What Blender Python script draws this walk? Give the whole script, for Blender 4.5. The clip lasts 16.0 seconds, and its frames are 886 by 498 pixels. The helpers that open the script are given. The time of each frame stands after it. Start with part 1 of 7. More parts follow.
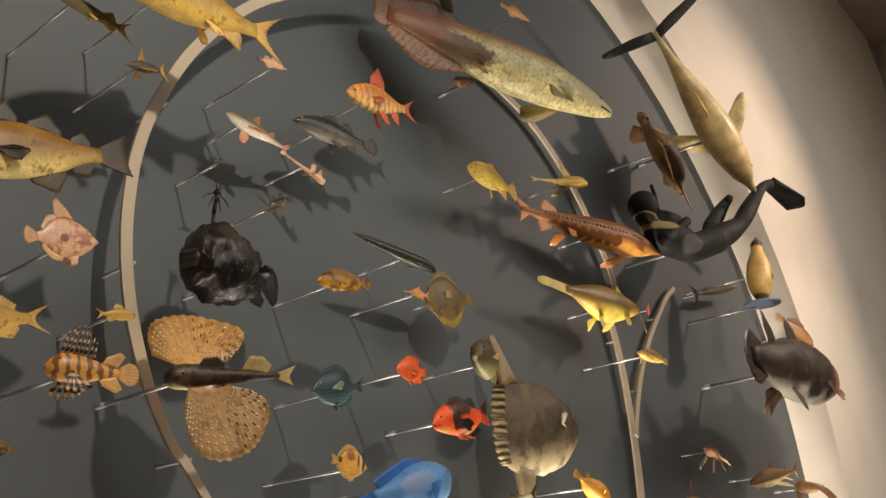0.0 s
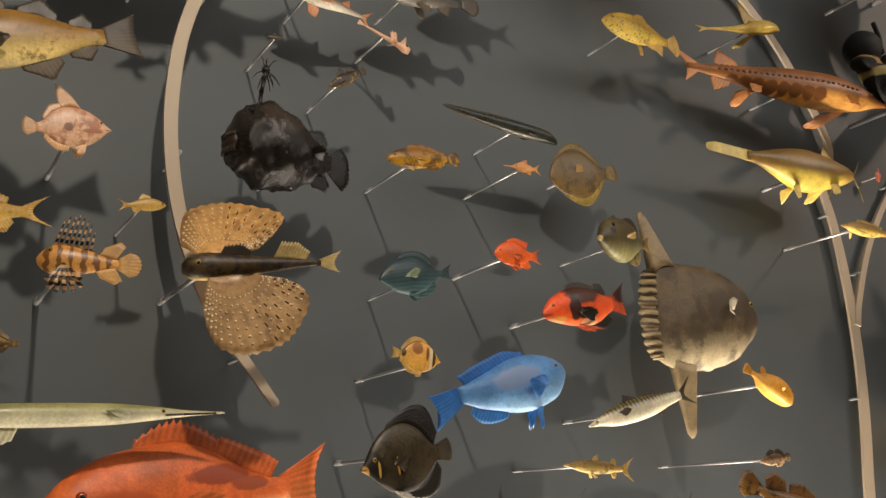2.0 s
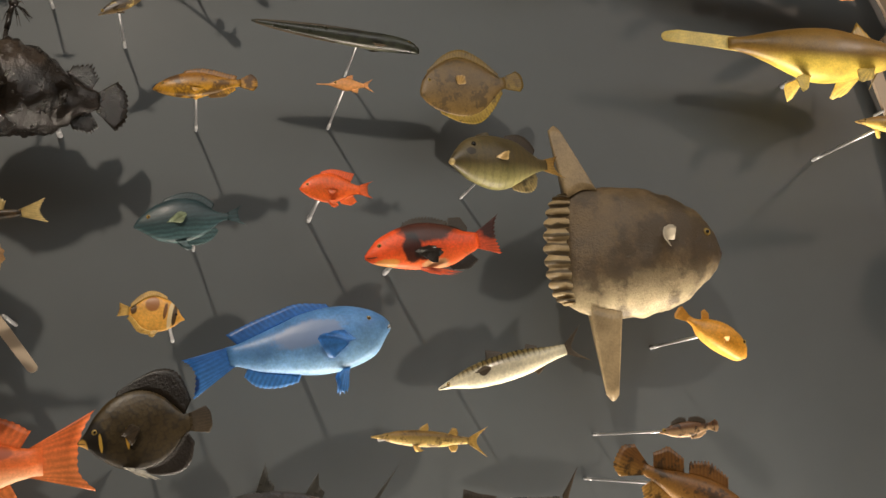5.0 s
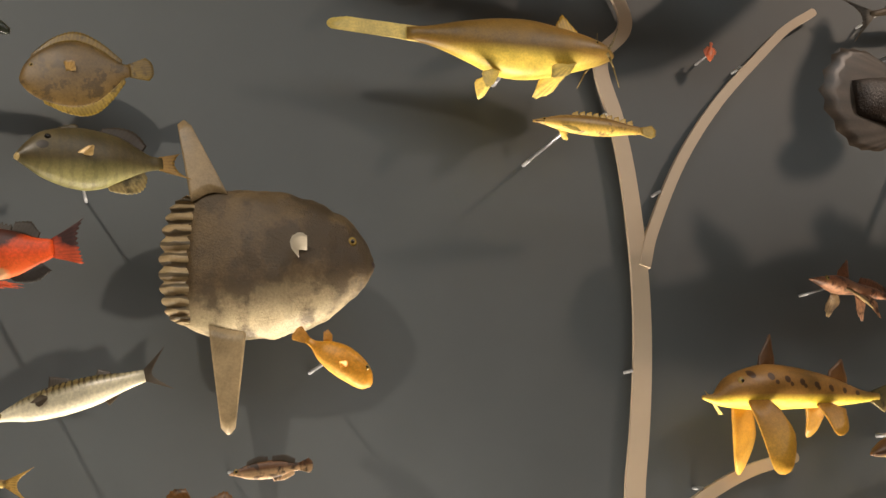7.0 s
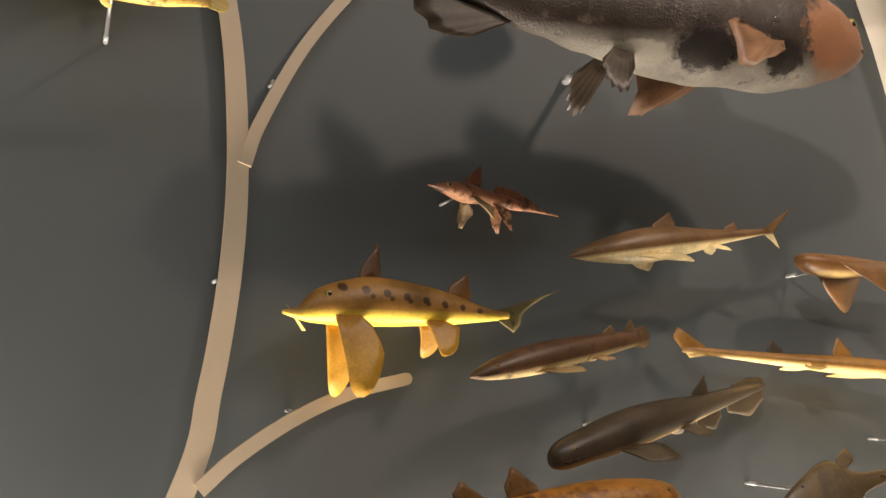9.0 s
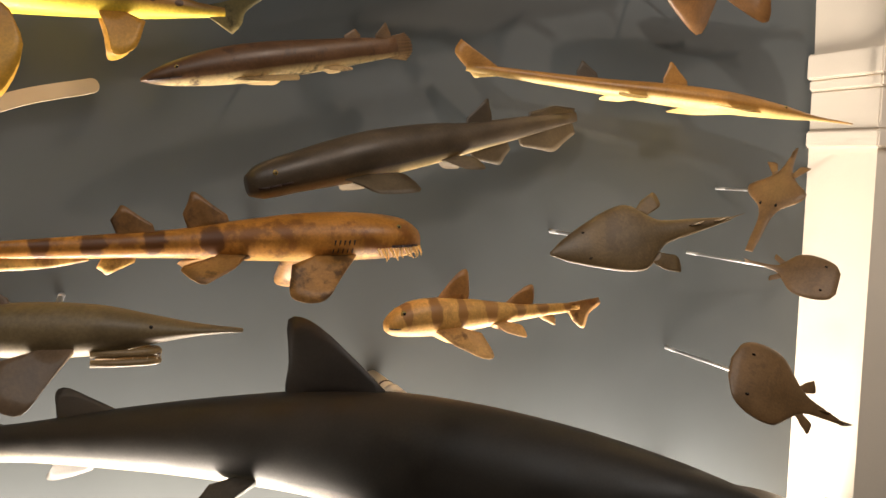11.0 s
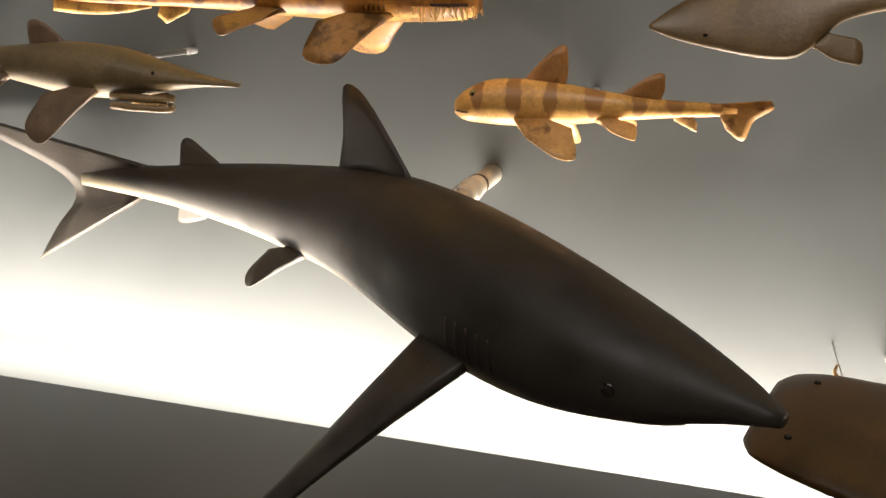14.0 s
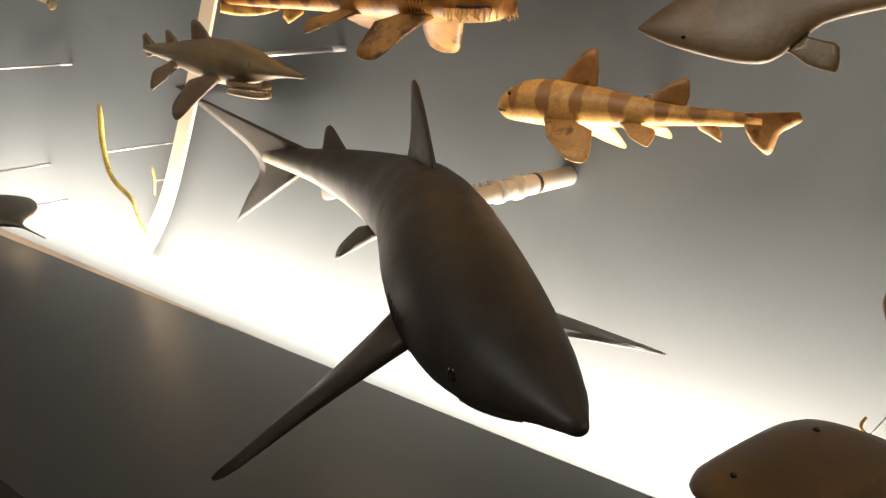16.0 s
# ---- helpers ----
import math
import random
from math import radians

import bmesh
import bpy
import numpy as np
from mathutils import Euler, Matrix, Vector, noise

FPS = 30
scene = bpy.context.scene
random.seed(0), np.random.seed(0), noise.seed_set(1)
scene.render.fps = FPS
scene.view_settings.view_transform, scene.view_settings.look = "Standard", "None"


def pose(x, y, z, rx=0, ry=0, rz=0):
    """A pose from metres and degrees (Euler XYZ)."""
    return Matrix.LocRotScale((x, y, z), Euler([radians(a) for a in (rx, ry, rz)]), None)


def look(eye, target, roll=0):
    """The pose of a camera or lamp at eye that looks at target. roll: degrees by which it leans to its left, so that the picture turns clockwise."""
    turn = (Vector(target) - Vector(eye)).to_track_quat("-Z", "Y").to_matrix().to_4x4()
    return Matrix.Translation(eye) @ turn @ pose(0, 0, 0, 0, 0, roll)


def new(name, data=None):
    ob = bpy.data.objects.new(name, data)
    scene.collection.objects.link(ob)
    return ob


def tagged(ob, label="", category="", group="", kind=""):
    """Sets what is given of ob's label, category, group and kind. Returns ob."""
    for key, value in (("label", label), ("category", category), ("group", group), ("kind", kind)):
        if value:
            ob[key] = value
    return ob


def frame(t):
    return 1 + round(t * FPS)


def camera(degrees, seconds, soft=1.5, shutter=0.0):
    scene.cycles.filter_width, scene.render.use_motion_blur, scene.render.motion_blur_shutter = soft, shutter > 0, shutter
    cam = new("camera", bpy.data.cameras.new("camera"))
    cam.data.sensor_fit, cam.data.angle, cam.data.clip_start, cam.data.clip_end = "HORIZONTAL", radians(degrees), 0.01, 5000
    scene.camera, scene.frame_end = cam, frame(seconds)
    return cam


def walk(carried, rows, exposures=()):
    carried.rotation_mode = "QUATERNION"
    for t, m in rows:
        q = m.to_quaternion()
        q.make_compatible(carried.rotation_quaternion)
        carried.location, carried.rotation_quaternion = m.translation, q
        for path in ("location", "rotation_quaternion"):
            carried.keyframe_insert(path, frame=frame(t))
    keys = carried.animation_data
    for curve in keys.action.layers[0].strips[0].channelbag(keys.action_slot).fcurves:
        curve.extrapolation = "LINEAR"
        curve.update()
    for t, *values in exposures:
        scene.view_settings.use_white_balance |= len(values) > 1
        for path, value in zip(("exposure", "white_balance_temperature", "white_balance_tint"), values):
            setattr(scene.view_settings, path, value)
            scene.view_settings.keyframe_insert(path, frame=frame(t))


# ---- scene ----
cam = camera(51.6, 16.0)
PATH = [
    (0.0, 0.045, -0.006, 1.624, 110.32, 3.85, -49.96),
    (0.5, 0.232, 0.003, 1.622, 108.97, 3.40, -46.89),
    (1.0, 0.446, -0.007, 1.633, 107.76, 3.33, -43.12),
    (1.5, 0.649, -0.085, 1.627, 106.72, 2.59, -37.31),
    (2.0, 0.855, -0.150, 1.623, 105.22, 1.83, -31.68),
    (2.5, 1.038, -0.146, 1.613, 103.56, 1.36, -26.65),
    (3.0, 1.256, -0.151, 1.653, 102.62, 1.46, -22.65),
    (3.2, 1.347, -0.162, 1.666, 102.24, 1.47, -21.30),
    (5.3, 2.502, -0.269, 1.687, 102.42, 0.78, -14.42),
    (5.5, 2.597, -0.270, 1.693, 102.68, 0.49, -14.55),
    (6.0, 2.861, -0.275, 1.686, 103.24, 0.19, -14.50),
    (6.5, 3.140, -0.235, 1.697, 103.44, 0.49, -15.36),
    (7.0, 3.434, -0.191, 1.721, 103.39, 1.07, -17.09),
    (7.5, 3.723, -0.245, 1.730, 102.57, 0.98, -18.83),
    (8.0, 3.989, -0.248, 1.718, 101.36, 0.69, -19.93),
    (8.5, 4.266, -0.188, 1.707, 100.19, 0.39, -20.91),
    (9.0, 4.569, -0.200, 1.702, 98.63, 0.30, -22.31),
    (9.5, 4.894, -0.262, 1.671, 95.80, -0.20, -23.60),
    (10.0, 5.153, -0.205, 1.617, 92.01, -0.60, -24.50),
    (10.2, 5.258, -0.162, 1.611, 90.43, -0.60, -24.46),
    (12.3, 6.210, 0.139, 1.425, 76.32, -1.55, -5.53),
    (12.5, 6.285, 0.163, 1.416, 75.26, -1.06, -3.75),
    (13.0, 6.518, 0.212, 1.402, 73.94, -1.06, 2.36),
    (13.5, 6.748, 0.233, 1.404, 73.16, -1.72, 9.45),
    (14.0, 6.945, 0.318, 1.413, 72.80, -1.62, 16.45),
    (14.5, 7.169, 0.392, 1.422, 72.53, -0.95, 23.72),
    (15.0, 7.416, 0.437, 1.429, 72.57, -0.86, 30.54),
    (15.5, 7.584, 0.536, 1.408, 72.66, -0.86, 35.96),
    (16.0, 7.756, 0.625, 1.417, 72.90, -0.67, 41.49),
]
walk(cam, [(t, pose(x, y, z, rx, ry, rz)) for t, x, y, z, rx, ry, rz in PATH])

WALL_Y, FACE_Y = 2.68, 2.36          # fish wall and the face of the wall round its arched niche
ARC_X, ARC_Z, ARC_R = 4.05, 1.96, 3.97
LEDGE_Y, LEDGE_Z, FRONT_Y = 2.33, 0.15, 1.29

# ---- light ----
world = bpy.data.worlds.new("world")
scene.world = world
world.use_nodes = True
world.node_tree.nodes["Background"].inputs[0].default_value = (1.0, 0.86, 0.72, 1)
world.node_tree.nodes["Background"].inputs[1].default_value = 0.02


def lamp(name, kind, energy, colour, m, **settings):
    data = bpy.data.lights.new(name, kind)
    data.energy, data.color = energy, colour
    for key, value in settings.items():
        if key == "size":
            data.size = value
        elif key == "size_y":
            data.shape, data.size_y = "RECTANGLE", value
        elif key == "spread":
            data.spread = radians(value)
        elif key == "radius":
            data.shadow_soft_size = value
        elif key == "cone":
            data.spot_size = radians(value)
        elif key == "blend":
            data.spot_blend = value
    ob = new(name, data)
    ob.matrix_world = m
    return ob


WARM = (1.0, 0.85, 0.69)
# ceiling spotlights over the visitors, aimed at the wall
lamp("spot_lamp", "SPOT", 540, WARM, look((1.2, -1.3, 5.3), (1.55, 2.6, 2.1)), radius=0.09, cone=78, blend=0.8)
lamp("spot_lamp", "SPOT", 560, (1.0, 0.74, 0.56), look((8.2, -1.4, 5.9), (7.0, 2.6, 4.1)), radius=0.15, cone=74, blend=1.0)
lamp("spot_lamp", "SPOT", 1150, (1.0, 0.87, 0.74), look((2.5, -2.6, 5.0), (8.35, 2.4, 2.2)), radius=0.15, cone=32, blend=1.0)
# unseen broad fill added overhead to lift the wall and its shadows
lamp("hall_fill", "AREA", 165, (1.0, 0.98, 0.94), look((6.0, -2.4, 6.3), (6.0, 2.0, 0.8)), size=9.0, size_y=2.5)
# light strip hidden in the trough behind the plinth
lamp("trough_lamp", "AREA", 104, (1.0, 0.88, 0.74), pose(0, 0, 0, 0, 0, 1.43) @ look((4.35, 2.385, 0.03), (4.35, 2.455, 0.14)), size=7.2, size_y=0.05, spread=179)
# second lamp added in the trough: narrower beam to brighten the upper wall
lamp("trough_lamp", "AREA", 136, (1.0, 0.86, 0.72), pose(0, 0, 0, 0, 0, 1.43) @ look((5.35, 2.37, 0.05), (5.35, 2.375, 0.33)), size=5.2, size_y=0.05, spread=116)





# ---- materials ----
def lin(r, g, b):
    f = lambda v: (v / 255 / 12.92) if v < 11 else ((v / 255 + 0.055) / 1.055) ** 2.4
    return (f(r), f(g), f(b), 1)


class Nodes:
    """A short way to write node materials."""

    def __init__(self, name):
        self.mat = bpy.data.materials.new(name)
        self.mat.use_nodes = True
        self.tree = self.mat.node_tree
        self.bsdf = self.tree.nodes["Principled BSDF"]

    def add(self, kind, **values):
        n = self.tree.nodes.new(kind)
        for key, value in values.items():
            if key == "op":
                n.operation = value
            elif key == "bands":
                n.bands_direction = value
            else:
                n.inputs[key.replace("_", " ").title()].default_value = value
        return n

    def link(self, a, out, b, into):
        self.tree.links.new(a.outputs[out], b.inputs[into])

    def coords(self):
        return self.add("ShaderNodeTexCoord")

    def noise(self, src, scale, detail=4.0, rough=0.6):
        n = self.add("ShaderNodeTexNoise")
        n.inputs["Scale"].default_value, n.inputs["Detail"].default_value, n.inputs["Roughness"].default_value = scale, detail, rough
        self.link(src, "Object", n, "Vector")
        return n

    def ramp(self, src, out, stops):
        r = self.add("ShaderNodeValToRGB")
        r.color_ramp.elements[0].position, r.color_ramp.elements[0].color = stops[0][0], stops[0][1]
        r.color_ramp.elements[1].position, r.color_ramp.elements[1].color = stops[-1][0], stops[-1][1]
        for p, c in stops[1:-1]:
            r.color_ramp.elements.new(p).color = c
        self.link(src, out, r, "Fac")
        return r

    def mix(self, fac, fac_out, a, b, mode="MIX"):
        """a and b: (node, output) or a colour."""
        m = self.tree.nodes.new("ShaderNodeMix")
        m.data_type, m.blend_type = "RGBA", mode
        if isinstance(fac, float):
            m.inputs[0].default_value = fac
        else:
            self.tree.links.new(fac.outputs[fac_out], m.inputs[0])
        for v, i in ((a, 6), (b, 7)):
            if isinstance(v[0], float):
                m.inputs[i].default_value = v
            else:
                self.tree.links.new(v[0].outputs[v[1]], m.inputs[i])
        return m

    def bump(self, src, out, strength, distance):
        b = self.add("ShaderNodeBump")
        b.inputs["Strength"].default_value, b.inputs["Distance"].default_value = strength, distance
        self.link(src, out, b, "Height")
        self.link(b, "Normal", self.bsdf, "Normal")
        return b

    def rough(self, v):
        self.bsdf.inputs["Roughness"].default_value = v


def paint(name, colour, rough=0.6, vary=0.12, scale=3.0, grain=220.0, relief=0.0006):
    """Painted plaster, wood or metal: clouded colour, fine grain."""
    k = Nodes(name)
    tc = k.coords()
    big, small = k.noise(tc, scale), k.noise(tc, grain, 2.0)
    dark = tuple(c * (1 - vary) for c in colour[:3]) + (1,)
    lite = tuple(min(1, c * (1 + vary)) for c in colour[:3]) + (1,)
    r = k.ramp(big, "Fac", [(0.3, dark), (0.7, lite)])
    k.link(r, "Color", k.bsdf, "Base Color")
    rr = k.ramp(big, "Fac", [(0.3, (rough - 0.06,) * 3 + (1,)), (0.7, (rough + 0.06,) * 3 + (1,))])
    k.link(rr, "Color", k.bsdf, "Roughness")
    k.bump(small, "Fac", 0.35, relief)
    return k.mat


def metal(name, colour, rough):
    k = Nodes(name)
    k.bsdf.inputs["Base Color"].default_value, k.bsdf.inputs["Metallic"].default_value = colour, 1.0
    n = k.noise(k.coords(), 90.0)
    r = k.ramp(n, "Fac", [(0.3, (rough - 0.07,) * 3 + (1,)), (0.7, (rough + 0.1,) * 3 + (1,))])
    k.link(r, "Color", k.bsdf, "Roughness")
    return k.mat


def skin(name, back, belly, split=0.0, soft=0.04, pattern="", ink=(0.02, 0.02, 0.02, 1), scale=20.0, cut=0.35, rough=0.42, relief=0.0008, amount=0.85, back_only=False, slant=0.0, patches=(), ragged=0.7, web=0.55):
    """Painted cast of a fish: back over belly, with spots, bars, blotches or lengthwise lines in the fish's own space.
    patches: rows (x, z, half length, half height, colour) of single marks; web: how dark the web between fin rays is."""
    k = Nodes(name)
    tc = k.coords()
    xyz = k.add("ShaderNodeSeparateXYZ")
    k.link(tc, "Object", xyz, "Vector")
    cloud, fine = k.noise(tc, 9.0), k.noise(tc, 140.0, 3.0)
    # edge between back and belly, made uneven by noise
    push = k.add("ShaderNodeMath", op="MULTIPLY_ADD")
    k.link(cloud, "Fac", push, 0)
    push.inputs[1].default_value = soft * 1.2
    lean = k.add("ShaderNodeMath", op="MULTIPLY_ADD")
    k.link(xyz, "X", lean, 0)
    lean.inputs[1].default_value = slant
    k.link(xyz, "Z", lean, 2)
    k.link(lean, "Value", push, 2)
    rng = k.add("ShaderNodeMapRange")
    k.link(push, "Value", rng, "Value")
    rng.inputs["From Min"].default_value, rng.inputs["From Max"].default_value = split - soft + soft * 0.6, split + soft + soft * 0.6
    base = k.mix(rng, "Result", belly, back)
    shade = k.ramp(cloud, "Fac", [(0.3, (0.70, 0.69, 0.67, 1)), (0.7, (1.38, 1.36, 1.30, 1))])
    base = k.mix(1.0, "", (base, 2), (shade, "Color"), "MULTIPLY")
    speck = k.ramp(fine, "Fac", [(0.35, (0.82, 0.82, 0.82, 1)), (0.65, (1.14, 1.14, 1.14, 1))])
    base = k.mix(0.7, "", (base, 2), (speck, "Color"), "MULTIPLY")
    height, h_out = fine, "Fac"
    if pattern:
        if pattern in ("spots", "scales"):
            v = k.add("ShaderNodeTexVoronoi", scale=scale)
            k.link(tc, "Object", v, "Vector")
            f = k.ramp(v, "Distance", [(cut - 0.06, (1, 1, 1, 1)), (cut + 0.06, (0, 0, 0, 1))])
            if pattern == "scales":
                f = k.ramp(v, "Distance", [(cut, (0, 0, 0, 1)), (cut + 0.3, (1, 1, 1, 1))])
                height, h_out = v, "Distance"
        elif pattern == "blotch":
            n = k.noise(tc, scale, 5.0, 0.65)
            f = k.ramp(n, "Fac", [(cut - 0.04, (0, 0, 0, 1)), (cut + 0.06, (1, 1, 1, 1))])
        else:
            w = k.add("ShaderNodeTexWave", scale=scale, distortion=3.4, detail=2.5)
            w.bands_direction = "X" if pattern == "bars" else "Z"
            if pattern == "bars":
                w.inputs["Detail Scale"].default_value = 3.5
            k.link(tc, "Object", w, "Vector")
            f = k.ramp(w, "Fac", [(cut - 0.1, (0, 0, 0, 1)), (cut + 0.1, (1, 1, 1, 1))])
        fade = k.mix(amount, "", (0.0, 0.0, 0.0, 1), (f, "Color"))
        if back_only:
            fade = k.mix(rng, "Result", (0.0, 0.0, 0.0, 1), (fade, 2))
        base = k.mix(fade, 2, (base, 2), ink)
    if patches:
        rag = k.noise(tc, 34.0, 4.0)
    for x, z, rx, rz, colour in patches:
        place = k.add("ShaderNodeMapping")
        place.inputs["Location"].default_value, place.inputs["Scale"].default_value = (-x / rx, 0, -z / rz), (1 / rx, 0, 1 / rz)
        k.link(tc, "Object", place, "Vector")
        far = k.add("ShaderNodeVectorMath", op="LENGTH")
        k.link(place, "Vector", far, 0)
        rough_edge = k.add("ShaderNodeMath", op="MULTIPLY_ADD")
        k.link(rag, "Fac", rough_edge, 0)
        rough_edge.inputs[1].default_value = ragged
        k.link(far, "Value", rough_edge, 2)
        inside = k.add("ShaderNodeMapRange")
        k.link(rough_edge, "Value", inside, "Value")
        inside.inputs["From Min"].default_value, inside.inputs["From Max"].default_value = 0.86 + ragged / 2, 1.1 + ragged / 2
        inside.inputs["To Min"].default_value, inside.inputs["To Max"].default_value = 0.94, 0.0
        base = k.mix(inside, "Result", (base, 2), colour)
    ray = k.add("ShaderNodeAttribute")
    ray.attribute_name = "ray"
    thin = k.add("ShaderNodeMath", op="MULTIPLY")
    k.link(ray, "Fac", thin, 0)
    thin.inputs[1].default_value = web
    base = k.mix(thin, "Value", (base, 2), (0.36, 0.33, 0.30, 1), "MULTIPLY")
    k.link(base, 2, k.bsdf, "Base Color")
    rr = k.ramp(cloud, "Fac", [(0.3, (rough - 0.1,) * 3 + (1,)), (0.7, (rough + 0.12,) * 3 + (1,))])
    k.link(rr, "Color", k.bsdf, "Roughness")
    k.bump(height, h_out, 0.5, relief)
    return k.mat


def wet(name, colour, rough=0.15):
    k = Nodes(name)
    k.bsdf.inputs["Base Color"].default_value = colour
    k.rough(rough)
    return k.mat


M_WALL = paint("grey_wall_paint", (0.077, 0.089, 0.095, 1), 0.62, 0.10, 1.6, 260.0, 0.0008)
M_CREAM = paint("cream_plaster", (0.74, 0.67, 0.57, 1), 0.7, 0.07, 1.1, 90.0, 0.0015)
M_BEIGE = paint("beige_plaster", (0.42, 0.35, 0.28, 1), 0.75, 0.10, 1.3, 90.0, 0.0015)
M_STRIP = paint("pale_branch_paint", (0.50, 0.41, 0.30, 1), 0.55, 0.06, 4.0, 300.0, 0.0003)
M_PLINTH = paint("dark_plinth_lacquer", (0.04, 0.039, 0.039, 1), 0.44, 0.15, 2.0, 300.0, 0.0002)
M_FLOOR = paint("floor_boards_finish", (0.30, 0.22, 0.15, 1), 0.45, 0.2, 2.5, 60.0, 0.0004)
M_ROD = metal("brushed_rod_steel", (0.52, 0.52, 0.53, 1), 0.5)
M_COLLAR = paint("grey_collar_metal", (0.34, 0.345, 0.35, 1), 0.5, 0.05)
M_EYE = wet("eye_black", (0.008, 0.007, 0.006, 1), 0.08)
M_IRIS = wet("eye_amber", (0.32, 0.22, 0.06, 1), 0.15)
M_MOUTH = wet("mouth_dark", (0.03, 0.015, 0.012, 1), 0.5)
M_TEETH = wet("tooth_ivory", (0.6, 0.52, 0.38, 1), 0.3)


# ---- mesh tools ----
def link(name, verts, faces, mat, parent=None, m=None, smooth=True, label=""):
    me = bpy.data.meshes.new(name)
    me.from_pydata([tuple(v) for v in verts], [], faces)
    me.materials.append(mat)
    me.update()
    if isinstance(verts, Rayed):
        me.attributes.new("ray", "FLOAT", "POINT").data.foreach_set("value", verts.rays)
    if smooth:
        me.polygons.foreach_set("use_smooth", [True] * len(me.polygons))
    ob = new(name, me)
    if parent:
        ob.parent = parent
    elif m:
        ob.matrix_world = m
    if label:
        ob["label"] = label
    return ob


def clean(verts, faces):
    """Recalculates outward normals through a bmesh and returns plain lists."""
    bm = bmesh.new()
    vs = [bm.verts.new(v) for v in verts]
    for f in faces:
        try:
            bm.faces.new([vs[i] for i in f])
        except ValueError:
            pass
    bmesh.ops.recalc_face_normals(bm, faces=bm.faces)
    bm.verts.index_update()
    out = [tuple(v.co) for v in bm.verts], [[v.index for v in f.verts] for f in bm.faces]
    bm.free()
    return out


def block(name, x0, x1, y0, y1, z0, z1, mat, parent=None, bevel=0.004):
    bm = bmesh.new()
    bmesh.ops.create_cube(bm, size=1)
    for v in bm.verts:
        v.co = ((x0 + x1) / 2 + v.co.x * (x1 - x0), (y0 + y1) / 2 + v.co.y * (y1 - y0), (z0 + z1) / 2 + v.co.z * (z1 - z0))
    if bevel:
        bmesh.ops.bevel(bm, geom=bm.edges[:], offset=bevel, segments=2, affect="EDGES")
    me = bpy.data.meshes.new(name)
    bm.to_mesh(me)
    bm.free()
    me.materials.append(mat)
    ob = new(name, me)
    ob.parent = parent
    return ob


def tube(a, b, r0, r1, n=10, caps=True):
    """Verts and faces of a tapered rod between two points."""
    a, b = Vector(a), Vector(b)
    q = (b - a).to_track_quat("Z", "Y")
    verts, faces = [], []
    for p, r in ((a, r0), (b, r1)):
        verts += [p + q @ Vector((r * math.cos(2 * math.pi * i / n), r * math.sin(2 * math.pi * i / n), 0)) for i in range(n)]
    faces += [[i, (i + 1) % n, n + (i + 1) % n, n + i] for i in range(n)]
    if caps:
        faces += [list(range(n))[::-1], list(range(n, 2 * n))]
    return verts, faces


def sweep(pts, r, n=7):
    """One connected round tube along points."""
    pts, verts, faces = [Vector(p) for p in pts], [], []
    for i, p in enumerate(pts):
        d = (pts[min(i + 1, len(pts) - 1)] - pts[max(i - 1, 0)]).normalized()
        u = d.orthogonal().normalized() if i == 0 else (u - d * u.dot(d)).normalized()
        v = d.cross(u)
        verts += [p + (u * math.cos(2 * math.pi * j / n) + v * math.sin(2 * math.pi * j / n)) * r for j in range(n)]
    for i in range(len(pts) - 1):
        faces += [[i * n + j, i * n + (j + 1) % n, (i + 1) * n + (j + 1) % n, (i + 1) * n + j] for j in range(n)]
    k = (len(pts) - 1) * n
    return verts, faces + [list(range(n))[::-1], list(range(k, k + n))]


def limb(rows, n=14, steps=7):
    """A smooth round limb through rows (point, radius), closed at both ends."""
    keys = [(i, *p, r) for i, (p, r) in enumerate(rows)]
    last, verts, faces = len(rows) - 1, [], []
    us = [last * i / (steps * last) for i in range(steps * last + 1)]
    for i, u in enumerate(us):
        v = curve(keys, u)
        p, r = Vector(v[:3]), v[3]
        ahead, behind = Vector(curve(keys, min(last, u + 0.02))[:3]), Vector(curve(keys, max(0, u - 0.02))[:3])
        d = (ahead - behind).normalized()
        side = d.orthogonal().normalized() if i == 0 else (side - d * side.dot(d)).normalized()
        up = d.cross(side)
        verts += [p + (side * math.cos(2 * math.pi * j / n) + up * math.sin(2 * math.pi * j / n)) * r for j in range(n)]
    for i in range(len(us) - 1):
        faces += [[i * n + j, i * n + (j + 1) % n, (i + 1) * n + (j + 1) % n, (i + 1) * n + j] for j in range(n)]
    k = (len(us) - 1) * n
    body = verts, faces + [list(range(n))[::-1], list(range(k, k + n))]
    return merge(body, *[ball(p, r * 0.99, nu=n, nv=8) for p, r in (rows[0], rows[-1])])


def merge(*lots):
    verts, faces = [], []
    for v, f in lots:
        k = len(verts)
        verts += list(v)
        faces += [[i + k for i in g] for g in f]
    return verts, faces


def ball(c, r, sx=1, sy=1, sz=1, nu=12, nv=8):
    verts, faces = [], []
    for j in range(nv + 1):
        t = math.pi * j / nv
        for i in range(nu):
            p = 2 * math.pi * i / nu
            verts.append((c[0] + r * sx * math.sin(t) * math.cos(p), c[1] + r * sy * math.sin(t) * math.sin(p), c[2] + r * sz * math.cos(t)))
    for j in range(nv):
        for i in range(nu):
            faces.append([j * nu + i, (j + 1) * nu + i, (j + 1) * nu + (i + 1) % nu, j * nu + (i + 1) % nu])
    return verts, faces


